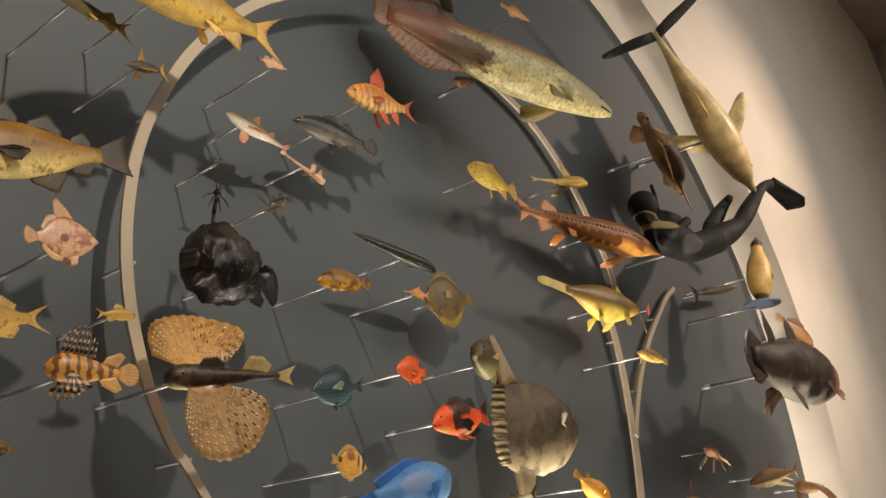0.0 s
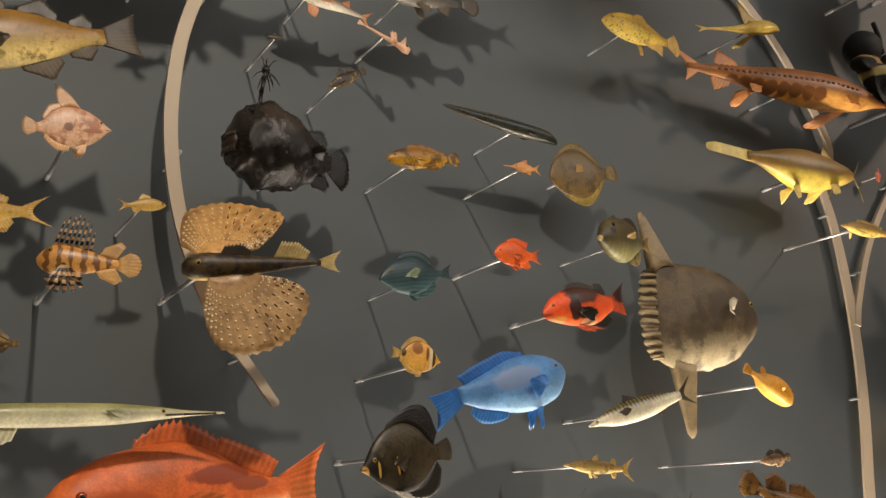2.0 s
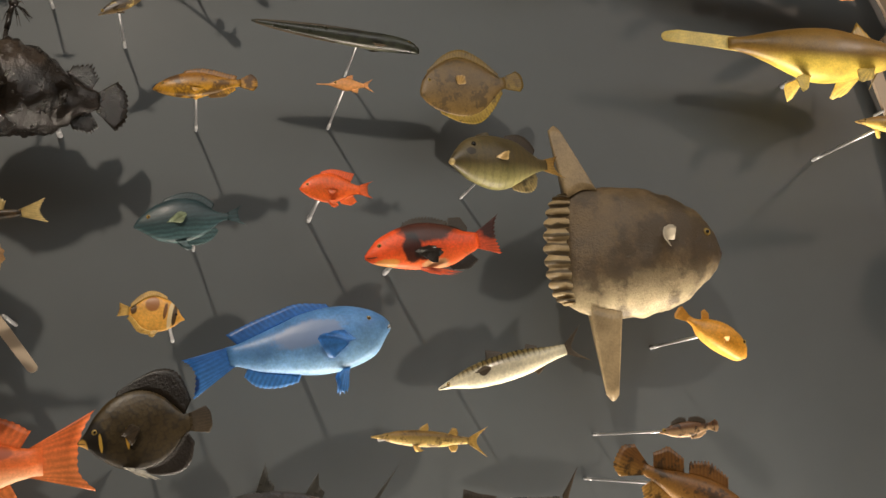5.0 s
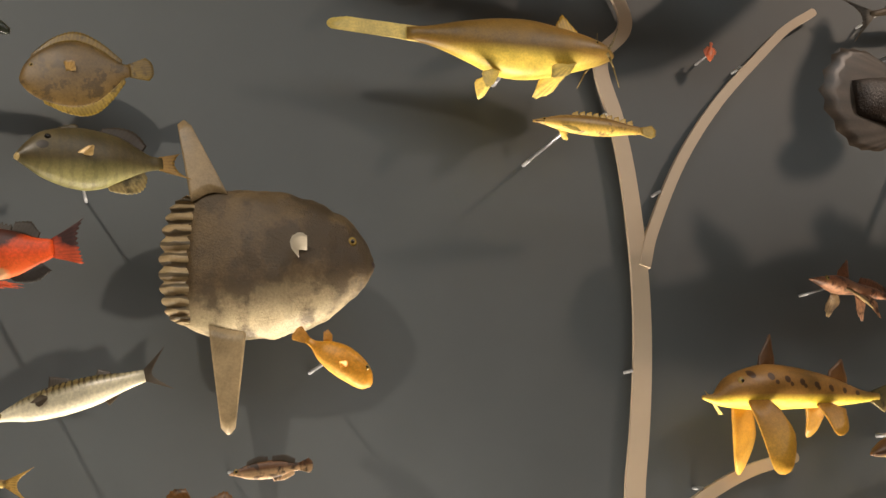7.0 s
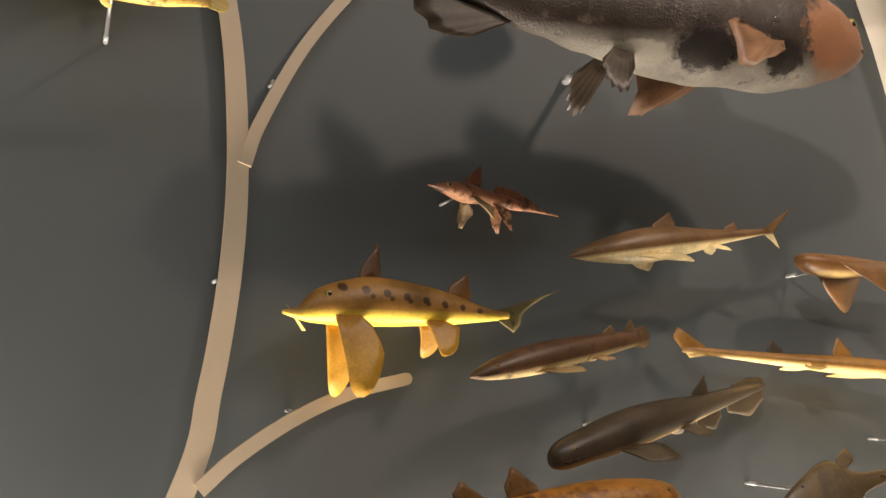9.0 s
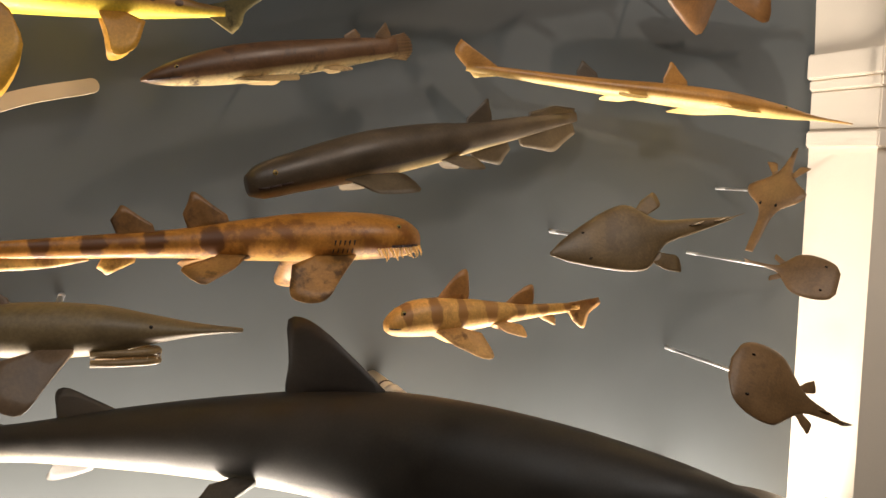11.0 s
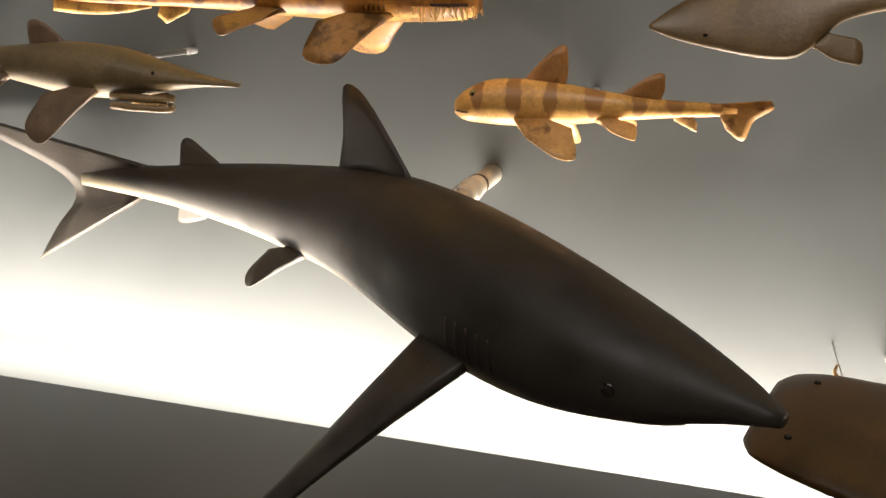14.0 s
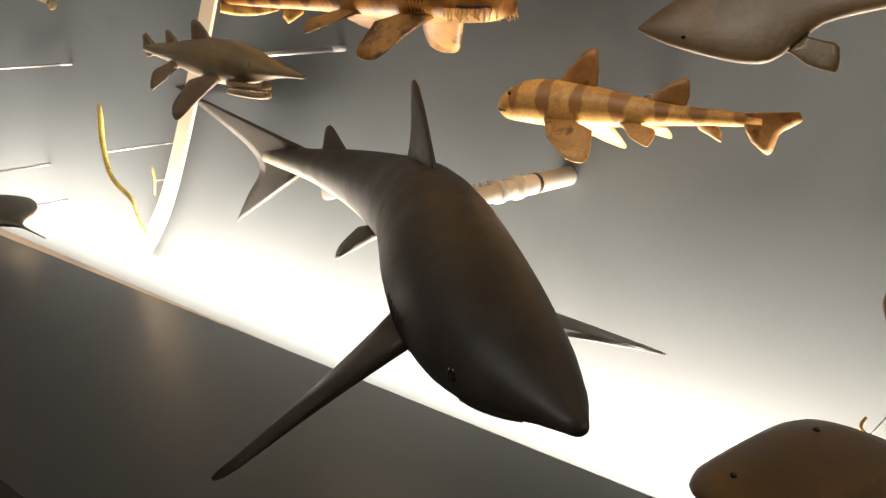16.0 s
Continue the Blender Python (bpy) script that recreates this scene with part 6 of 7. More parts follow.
fish("sawshark", "long flat yellow brown sawshark model with barbels", (7.925, 2.380, 1.714), (6.600, 2.560, 1.839), [(0, 0.002, -0.002, 0.006), (0.1, 0.006, -0.006, 0.012), (0.2, 0.02, -0.014, 0.035), (0.34, 0.032, -0.02, 0.05), (0.5, 0.03, -0.02, 0.042), (0.65, 0.02, -0.016, 0.026), (0.82, 0.014, -0.012, 0.014), (0.97, 0.01, -0.008, 0.005)], skin("sawshark_skin", lin(150, 108, 52), lin(232, 200, 130), -0.006, 0.008), [("dorsal", 0.44, 0.5, [0.01, 0.05, 0.01], 0.02, 0), ("dorsal", 0.66, 0.71, [0.01, 0.035, 0.01], 0.02, 0, M_FIN_DARK), ("tail", 0.9, [(0.09, 0.06), (0.1, 0.03), (0.07, 0.0), (0.05, -0.02)], 0), ("pec", 0.26, -0.6, 0.07, [(-0.05, 0.07, -0.01), (-0.13, 0.1, -0.01), (-0.11, 0.03, 0.0)], 0), ("pelvic", 0.54, -0.6, 0.04, [(-0.02, 0.03, -0.01), (-0.07, 0.04, -0.01), (-0.06, 0.01, 0)], 0)], None, (0.2, 0.5, 0.005), rod=(0.4, 0.2), rod_thick=0.007)
M_WOBBEGONG = skin("wobbegong_skin", lin(176, 120, 50), lin(220, 174, 96), -0.03, 0.008, "blotch", lin(112, 66, 26), 13, 0.53, amount=0.7, patches=[(x, 0.012, w, 0.034, lin(92, 54, 22)) for x, w in ((0.02, 0.03), (-0.12, 0.03), (-0.26, 0.03), (-0.38, 0.025), (-0.53, 0.03))], ragged=1.3)
wob, wm, wL, wsurf = fish("wobbegong", "banded orange brown wobbegong shark model with a fringed mouth", (6.430, 2.350, 1.347), (5.303, 2.360, 1.317), [(0, 0.02, -0.03, 0.03), (0.03, 0.045, -0.042, 0.055), (0.12, 0.062, -0.048, 0.075), (0.26, 0.066, -0.048, 0.07), (0.42, 0.052, -0.04, 0.05), (0.56, 0.035, -0.03, 0.03), (0.75, 0.026, -0.024, 0.02), (0.97, 0.016, -0.018, 0.007)], M_WOBBEGONG,
     [("dorsal", 0.44, 0.53, [0.015, 0.075, 0.03], 0.035, 0), ("dorsal", 0.6, 0.68, [0.015, 0.06, 0.03], 0.03, 0), ("anal", 0.64, 0.71, [0.01, 0.035, 0.02], 0.03, 0, M_WOBBEGONG), ("anal", 0.74, 0.99, [0.005, 0.022, 0.026, 0.02], 0.01, 0, M_WOBBEGONG), ("pec", 0.16, -0.7, 0.09, [(0.0, 0.05, -0.04), (-0.05, 0.085, -0.09), (-0.12, 0.075, -0.08), (-0.11, 0.025, -0.015)], 0.0), ("pelvic", 0.4, -0.7, 0.07, [(0.0, 0.04, -0.02), (-0.08, 0.08, -0.05), (-0.12, 0.03, -0.02)], 0)], skin("wobbegong_fin", lin(120, 86, 46), lin(158, 116, 64), 0, 0.04, "blotch", lin(72, 50, 28), 12, 0.55), (0.06, 0.55, 0.007), rod=(0.35, 0.3), rod_thick=0.009, mouth=0.08, thick=0.014)
def fringe():
    """Skin flaps round the wobbegong's mouth and its gill slits."""
    rnd, pale = random.Random(7), skin("fringe_skin", lin(214, 168, 96), lin(220, 176, 108))
    for sg in (1, -1):
        lots = []
        for i in range(12):
            p = wsurf(0.004 + 0.010 * i, -0.45)
            p = Vector((p.x, sg * abs(p.y), p.z))
            d = Vector((rnd.uniform(-0.2, 0.5), sg * 0.4, -1)).normalized()
            q = p + d * wL * rnd.uniform(0.012, 0.026)
            lots += [tube(p, q, wL * 0.0035, wL * 0.002, 6), tube(q, q + Vector((rnd.uniform(-0.4, 0.6), 0, -0.6)) * wL * 0.012, wL * 0.002, wL * 0.001, 5)]
        link("mouth_fringe", *merge(*lots), pale, wob, label="pale fringe of skin flaps")
    slits = []
    for sg in (1, -1):
        for i in range(5):
            a, b = wsurf(0.17 + 0.011 * i, -0.05), wsurf(0.175 + 0.011 * i, -0.6)
            slits.append(tube((a.x, sg * abs(a.y) * 1.005, a.z), (b.x, sg * abs(b.y) * 1.005, b.z), wL * 0.0022, wL * 0.0016, 6))
    link("gill_slits", *merge(*slits), M_MOUTH, wob)


fringe()
fish("guitarfish", "grey brown guitarfish model with a flat pointed disc", (6.807, 2.290, 1.305), (7.441, 2.300, 1.412), [(0, 0.004, -0.004, 0.008), (0.08, 0.02, -0.015, 0.055), (0.2, 0.035, -0.022, 0.105), (0.34, 0.04, -0.025, 0.15), (0.44, 0.038, -0.025, 0.155), (0.51, 0.032, -0.022, 0.10), (0.57, 0.028, -0.02, 0.06), (0.74, 0.022, -0.018, 0.036), (0.95, 0.01, -0.008, 0.008)], skin("guitar_skin", lin(92, 76, 52), lin(232, 222, 196), -0.012, 0.006, "blotch", lin(66, 52, 36), 12, 0.58, amount=0.5), [("dorsal", 0.7, 0.76, [0.01, 0.05, 0.015], 0.04, 0), ("dorsal", 0.84, 0.89, [0.01, 0.045, 0.015], 0.04, 0), ("tail", 0.92, [(0.08, 0.05), (0.05, 0.01), (0.05, -0.02)], 0), ("pelvic", 0.46, -0.2, 0.06, [(-0.03, 0.06, -0.01), (-0.12, 0.09, -0.01), (-0.12, 0.02, 0)], 0)], None, (0.17, 0.75, 0.008, M_EYE), roll=-66, rod=(0.3, 0.3), rod_thick=0.007)
fish("bullhead_shark", "tan horn shark model with dark saddle bands", (6.365, 2.419, 1.099), (7.075, 2.484, 1.122), [(0, 0.015, -0.03, 0.02), (0.03, 0.045, -0.05, 0.045), (0.1, 0.08, -0.06, 0.06), (0.2, 0.09, -0.065, 0.065), (0.34, 0.078, -0.06, 0.055), (0.5, 0.052, -0.045, 0.04), (0.66, 0.032, -0.03, 0.025), (0.8, 0.024, -0.022, 0.015), (0.9, 0.018, -0.016, 0.008)], skin("bullhead_skin", lin(206, 160, 90), lin(232, 202, 134), -0.045, 0.01, "blotch", lin(128, 86, 44), 18, 0.57, amount=0.45, patches=[(x, 0.03, w, 0.048, lin(152, 108, 60)) for x, w in ((0.30, 0.014), (0.215, 0.02), (0.13, 0.015), (0.03, 0.024), (-0.07, 0.018), (-0.15, 0.022), (-0.24, 0.016))], ragged=1.2),
     [("dorsal", 0.23, 0.36, [0.0, 0.06, 0.105, 0.11, 0.03], 0.035, 0), ("dorsal", 0.54, 0.66, [0.0, 0.04, 0.07, 0.075, 0.03], 0.04, 0), ("anal", 0.7, 0.76, [0.01, 0.045, 0.02], 0.05, 0), ("tail", 0.85, [(0.15, 0.035), (0.16, 0.01), (0.13, -0.012), (0.10, -0.035), (0.075, -0.095), (0.02, -0.06)], 0), ("pec", 0.2, -0.65, 0.1, [(0.0, 0.07, -0.05), (-0.1, 0.12, -0.10), (-0.16, 0.1, -0.10), (-0.14, 0.03, -0.02)], 0), ("pelvic", 0.46, -0.8, 0.06, [(-0.02, 0.04, -0.03), (-0.1, 0.07, -0.05), (-0.1, 0.02, -0.01)], 0)], skin("bullhead_fin", lin(150, 106, 58), lin(200, 158, 100), -0.03, 0.04, "blotch", lin(96, 62, 32), 14, 0.58), (0.065, 0.6, 0.013), rod=(0.42, 0.6), rod_thick=0.008, thick=0.014, mouth=0.05)
gob, gom, goL, gosurf = fish("goblin_shark", "grey brown goblin shark model with blade snout and open jaws", (5.940, 2.151, 1.146), (4.93, 2.30, 1.15), [(0, 0.004, -0.004, 0.01), (0.1, 0.016, -0.012, 0.03), (0.2, 0.036, -0.03, 0.045), (0.32, 0.06, -0.055, 0.06), (0.48, 0.065, -0.06, 0.06), (0.62, 0.05, -0.046, 0.045), (0.78, 0.03, -0.028, 0.024), (0.97, 0.012, -0.012, 0.006)], skin("goblin_skin", lin(108, 94, 68), lin(160, 144, 108), -0.04, 0.012), [("dorsal", 0.5, 0.6, [0.01, 0.04, 0.05, 0.045, 0.02], 0.04, 0), ("dorsal", 0.72, 0.79, [0.01, 0.03, 0.035, 0.03, 0.01], 0.03, 0), ("pec", 0.36, -0.6, 0.07, [(-0.01, 0.05, -0.06), (-0.06, 0.09, -0.12), (-0.13, 0.07, -0.09), (-0.12, 0.02, -0.02)], 0, (-1,)), ("pelvic", 0.66, -0.7, 0.06, [(0.0, 0.03, -0.04), (-0.06, 0.06, -0.08), (-0.1, 0.03, -0.03)], 0, (-1,)), ("tail", 0.9, [(0.05, 0.05), (0.08, 0.035), (0.07, 0.0), (0.05, -0.03)], 0)], skin("goblin_fin", lin(104, 86, 70), lin(112, 94, 76)), (0.2, 0.35, 0.005, M_EYE), rod=(0.42, 0.5), rod_thick=0.009, thick=0.016)
def goblin_jaws():
    """Thrust-out jaws with rows of teeth below the snout."""
    teeth = []
    for z, r in ((-0.046, 0.010), (-0.068, 0.009)):
        pts = [Vector((goL * (0.17 + 0.14 * math.sin(a)), goL * 0.035 * math.cos(a), goL * z)) for a in [math.pi * i / 10 for i in range(11)]]
        link("jaw", *sweep(pts, goL * r, 8), skin("goblin_jaw", lin(118, 98, 66), lin(140, 118, 84)), gob, label="pale thrust-out jaw")
        sg = -1 if z > -0.05 else 1
        for p in pts[1:-1]:
            teeth.append(tube(p + Vector((0.004, 0, 0)), p + Vector((0.008, 0, sg * goL * 0.012)), goL * 0.003, goL * 0.0008, 5))
    link("teeth", *merge(*teeth), M_TEETH, gob)


goblin_jaws()

shark, shm, shL, shsurf = fish("blue_shark", "large dark grey blue shark model with a pale belly", (7.106, 1.678, 0.765), (4.70, 2.96, 0.84), [(0, 0.004, -0.005, 0.006), (0.03, 0.016, -0.014, 0.021), (0.09, 0.034, -0.037, 0.041), (0.18, 0.052, -0.058, 0.053), (0.28, 0.062, -0.060, 0.055), (0.38, 0.060, -0.052, 0.048), (0.5, 0.045, -0.042, 0.036), (0.62, 0.030, -0.030, 0.023), (0.70, 0.020, -0.020, 0.014), (0.755, 0.017, -0.015, 0.009), (0.80, 0.009, -0.009, 0.004)],
     skin("blue_shark_skin", lin(41, 38, 34), lin(140, 132, 108), -0.088, 0.02, "blotch", lin(44, 41, 38), 5, 0.6, 0.5, 0.0006, 0.4, slant=0.03),
     [("dorsal", 0.352, 0.452, [0.0, 0.030, 0.056, 0.068, 0.064, 0.030, 0.006], 0.040, 0), ("dorsal", 0.622, 0.672, [0.0, 0.012, 0.023, 0.020, 0.004], 0.024, 0), ("anal", 0.635, 0.67, [0.004, 0.018, 0.018, 0.006], 0.03, 0),
      ("tail", 0.725, [(0.29, 0.05), (0.2, 0.025), (0.11, -0.004), (0.085, -0.03), (0.11, -0.07), (0.135, -0.115)], 0),
      ("pec", 0.215, -0.62, 0.054, [(-0.035, 0.055, -0.080), (-0.095, 0.118, -0.168), (-0.118, 0.132, -0.184), (-0.084, 0.085, -0.120), (-0.052, 0.025, -0.042)], 0, (-1,)), ("pec", 0.212, -0.5, 0.075, [(0.0, 0.09, -0.03), (-0.008, 0.17, -0.06), (-0.03, 0.179, -0.066), (-0.05, 0.08, -0.03), (-0.05, 0.02, -0.01)], 0, (1,)), ("pelvic", 0.47, -0.75, 0.02, [(-0.012, 0.016, -0.018), (-0.036, 0.03, -0.040), (-0.048, 0.024, -0.030), (-0.036, 0.008, -0.006)], 0)],
     skin("blue_shark_fin", lin(40, 36, 33), lin(56, 51, 45), 0, 0.1, rough=0.5), (0.092, -0.12, 0.0052, M_EYE), sway=[(0, 0), (0.1, 0.002), (0.23, 0.018), (0.42, 0.05), (0.55, 0.044), (0.66, 0.022), (0.76, -0.012), (0.88, -0.065), (1.05, -0.14)], roll=-3, arch=-0.15, rod=(), thick=0.03, rings=60, segs=32, mouth=0.0, category="shark model")
def shark_mount():
    """Stout pale tube out of the wall with a ring, a bolted joint and a plate on the back; gill slits and mouth line."""
    inv = shm.inverted()
    a, b = Vector((6.402, WALL_Y, 0.880)), Vector((6.402, 2.17, 0.893))
    at = lambda k: inv @ a.lerp(b, k)
    pale = paint("mount_tube_paint", (0.52, 0.49, 0.42, 1), 0.45, 0.06)
    tubep = link("mount_tube", *merge(tube(at(0), at(0.46), 0.027, 0.027, 20), tube(at(0.6), at(1), 0.024, 0.024, 20)), pale, shark, label="stout pale steel mounting tube")
    link("ring", *tube(at(0.30), at(0.325), 0.0285, 0.0285, 20), M_MOUTH, tubep)
    link("joint", *merge(tube(at(0.44), at(0.48), 0.031, 0.031, 16), tube(at(0.46), at(0.62), 0.014, 0.014, 12), ball(at(0.53), 0.026), tube(at(0.59), at(0.63), 0.030, 0.030, 16)), pale, tubep)
    bolts = []
    for k in (0.68, 0.74, 0.8):
        p = a.lerp(b, k)
        bolts.append(tube(inv @ (p + Vector((0, 0, 0.022))), inv @ (p + Vector((0, 0, 0.034))), 0.005, 0.005, 6))
    link("bolts", *merge(*bolts), M_ROD, tubep)
    for sg in (1, -1):
        for i in range(5):
            turn = lambda a: a if sg > 0 else math.pi - a
            pts = [shsurf(0.185 + 0.011 * i, turn(-0.05 - 0.1 * k)) for k in range(6)]
            link("gill_slit", *sweep(pts, 0.0026), M_MOUTH, shark)
    for sg in (1, -1):
        pts = [shsurf(s, a if sg > 0 else math.pi - a) for s, a in ((0.055, -1.35), (0.065, -1.15), (0.078, -0.98), (0.09, -0.86), (0.10, -0.78))]
        link("mouth_line", *sweep(pts, 0.0032), M_MOUTH, shark)


shark_mount()
M_RAY = skin("ray_skin", lin(104, 80, 52), lin(206, 184, 138), -0.02, 0.006, "blotch", lin(84, 64, 42), 20, 0.6, amount=0.5)
fish("longnose_skate", "brown long-nosed skate model hung snout down", (7.533, 2.360, 1.301), (7.719, 2.380, 1.638), [(0, 0.008, -0.006, 0.035), (0.12, 0.012, -0.01, 0.045), (0.3, 0.018, -0.012, 0.055), (0.4, 0.045, -0.02, 0.10), (0.5, 0.05, -0.025, 0.24), (0.58, 0.04, -0.02, 0.26), (0.66, 0.03, -0.015, 0.14), (0.74, 0.02, -0.01, 0.06), (0.97, 0.008, -0.006, 0.01)], M_RAY, [("pelvic", 0.68, 0.0, 0.05, [(-0.02, 0.05, 0.0), (-0.1, 0.12, 0.0), (-0.1, 0.03, 0)], 0), ("dorsal", 0.86, 0.94, [0.01, 0.03, 0.01], 0.02, 0)], None, (0.42, 0.8, 0.015, M_EYE), roll=-15, rod=(0.55, 0), category="ray model")
fish("skate", "brown skate model with a squared disc and thin tail", (7.670, 2.120, 1.225), (7.466, 2.300, 1.281), [(0, 0.006, -0.006, 0.13), (0.06, 0.03, -0.02, 0.22), (0.25, 0.05, -0.03, 0.27), (0.45, 0.045, -0.03, 0.24), (0.56, 0.03, -0.02, 0.12), (0.64, 0.022, -0.018, 0.04), (0.98, 0.008, -0.006, 0.012)], M_RAY, [("pelvic", 0.56, 0.0, 0.05, [(-0.02, 0.05, 0.0), (-0.1, 0.09, 0.0), (-0.1, 0.03, 0)], 0), ("tail", 0.92, [(0.08, 0.04), (0.05, 0), (0.07, -0.04)], 0)], None, (0.16, 0.8, 0.018, M_EYE), roll=52, rod=(0.7, 0), category="ray model")
fish("numbfish", "round brown numbfish ray model with a stubby tail", (7.379, 2.220, 0.970), (7.779, 2.160, 0.776), [(0, 0.006, -0.006, 0.07), (0.06, 0.03, -0.02, 0.20), (0.22, 0.05, -0.03, 0.265), (0.4, 0.05, -0.03, 0.25), (0.54, 0.035, -0.025, 0.13), (0.62, 0.03, -0.02, 0.07), (0.8, 0.018, -0.014, 0.035), (0.97, 0.01, -0.008, 0.012)], M_RAY, [("pelvic", 0.55, 0.0, 0.06, [(-0.02, 0.06, 0.0), (-0.1, 0.11, 0.0), (-0.12, 0.03, 0)], 0), ("dorsal", 0.72, 0.8, [0.01, 0.04, 0.02], 0.03, 0), ("tail", 0.9, [(0.1, 0.05), (0.1, 0), (0.08, -0.04)], 0)], None, (0.14, 0.8, 0.014, M_EYE), roll=-62, rod=(0.2, 0), rod_thick=0.006, category="ray model")
fish("torpedo_ray", "large dark ochre electric ray model with a blunt disc", (7.125, 2.26, 0.505), (7.93, 2.00, 0.475), [(0, 0.012, -0.012, 0.15), (0.03, 0.025, -0.02, 0.2), (0.1, 0.045, -0.03, 0.23), (0.2, 0.055, -0.035, 0.25), (0.4, 0.06, -0.035, 0.27), (0.56, 0.045, -0.03, 0.22), (0.66, 0.03, -0.025, 0.12), (0.76, 0.025, -0.02, 0.06), (0.95, 0.012, -0.01, 0.02)], skin("torpedo_skin", lin(64, 44, 11), lin(72, 52, 17), -0.03, 0.01, "blotch", lin(84, 60, 24), 9, 0.6, amount=0.5), [("dorsal", 0.72, 0.79, [0.02, 0.06, 0.03], 0.03, 0), ("tail", 0.88, [(0.1, 0.09), (0.12, 0.0), (0.1, -0.07)], 0), ("pelvic", 0.62, 0.0, 0.06, [(-0.02, 0.06, 0.0), (-0.12, 0.12, 0.0), (-0.12, 0.03, 0)], 0)], None, (0.1, 0.8, 0.01, M_EYE), roll=-9, rod=(0.4, 0), rod_thick=0.012, category="ray model")
ribbon_curl = [(7.30, 2.40, 0.510), (7.31, 2.43, 0.522), (7.29, 2.45, 0.534), (7.295, 2.46, 0.552)]


def ribbon(name, label, pts, r0, r1, mat, rod_at, category="fish model", steps=9, flat=0.5):
    """A snake-like cast swept along points, thinning to its tail, on a rod."""
    thing = tagged(new(name), label, category, "fish and sea animals on the wall")
    thing.matrix_world = Matrix.Translation(pts[0])
    rows = [(i / (len(pts) - 1), *(Vector(p) - Vector(pts[0]))) for i, p in enumerate(pts)]
    n, k, verts, faces = steps * (len(pts) - 1), 12, [], []
    for i in range(n + 1):
        u = i / n
        p = Vector(curve(rows, u))
        d = (Vector(curve(rows, min(1, u + 0.01))) - Vector(curve(rows, max(0, u - 0.01)))).normalized()
        side = d.cross(Vector((0, 1, 0))).normalized()
        r = (r0 * (1 - u) + r1 * u) * min(1.0, 0.35 + 8 * u)
        verts += [p + side * r * math.cos(2 * math.pi * j / k) + Vector((0, 1, 0)) * r * flat * math.sin(2 * math.pi * j / k) for j in range(k)]
    for i in range(n):
        faces += [[i * k + j, i * k + (j + 1) % k, (i + 1) * k + (j + 1) % k, (i + 1) * k + j] for j in range(k)]
    faces += [list(range(k)), list(range(n * k, n * k + k))[::-1]]
    v, f = clean(verts, faces)
    link("body", v, f, mat, thing)
    mount(thing, thing.matrix_world, curve(rows, rod_at), min(0.0045, r0 * 0.45))
    return thing


ribbon("small_worm", "small thin curled tan worm model behind the ray", ribbon_curl, 0.0055, 0.003, M_GOLD, 0.3, "worm model", 6, 1.0)
ribbon("lamprey", "yellow brown eel-like lamprey model hung head up", [(4.505, 2.360, 0.911), (4.498, 2.360, 0.768), (4.541, 2.360, 0.638), (4.671, 2.360, 0.572), (4.677, 2.380, 0.497), (4.700, 2.400, 0.424)], 0.020, 0.005, M_YELLOW, 0.26)
ribbon("small_hagfish", "small thin yellow hagfish model beside the branch", [(4.436, 2.600, 0.622), (4.445, 2.600, 0.566), (4.436, 2.600, 0.505)], 0.008, 0.004, M_YELLOW, 0.5)
fish("dark_stingray", "dark brown stingray model with a long thin tail spine", (3.215, 2.320, 0.327), (3.928, 2.360, 0.263), [(0, 0.01, -0.01, 0.05), (0.1, 0.04, -0.03, 0.2), (0.3, 0.06, -0.04, 0.3), (0.5, 0.05, -0.035, 0.22), (0.62, 0.03, -0.025, 0.07), (0.72, 0.012, -0.01, 0.012), (0.99, 0.003, -0.003, 0.003)], M_FIN_DARK, [], None, (0.15, 0.8, 0.015, M_EYE), rod=(0.4, 0), category="ray model")
fish("small_green_wrasse", "small green wrasse model on a wall rod", (3.987, 2.300, 1.380), (4.058, 2.450, 1.242), shape(LONG, 1.8), M_OLIVE, [("dorsal", 0.3, 0.7, [0.05, 0.08, 0.05], 0.05, 0.15), ("tail", 0.84, FAN, 0.1)], None, (0.1, 0.4, 0.02))

# --- sea animals high on the wall ---
fish("dolphin", "pale tan dolphin model hung nose down", (6.139, 2.000, 4.107), (5.161, 2.150, 5.105), [(0, 0.008, -0.014, 0.012), (0.06, 0.02, -0.025, 0.025), (0.1, 0.05, -0.04, 0.045), (0.22, 0.085, -0.075, 0.075), (0.38, 0.1, -0.09, 0.088), (0.55, 0.08, -0.075, 0.07), (0.72, 0.05, -0.05, 0.04), (0.86, 0.028, -0.03, 0.018), (0.96, 0.012, -0.012, 0.014)],
     skin("dolphin_skin", lin(224, 196, 138), lin(226, 206, 150), 0.03, 0.05, "blotch", lin(168, 140, 96), 4, 0.64, amount=0.35, relief=0.0006), [("dorsal", 0.48, 0.6, [0.01, 0.09, 0.03], 0.08, 0), ("fluke", 0.92, 0.0, 0.05, [(0.0, 0.11, 0.02), (-0.04, 0.24, 0.04), (-0.07, 0.24, 0.04), (-0.05, 0.09, 0.01)], 0, skin("dolphin_fluke", lin(60, 58, 56), lin(74, 72, 68))), ("flipper", 0.26, -0.6, 0.07, [(-0.03, 0.09, -0.05), (-0.12, 0.16, -0.08), (-0.15, 0.13, -0.07), (-0.1, 0.03, -0.02)], 0)], None, (0.13, 0.0, 0.008, M_EYE), roll=150, rod=(0.35, 0.4), rod_thick=0.012, category="dolphin model", thick=0.03)
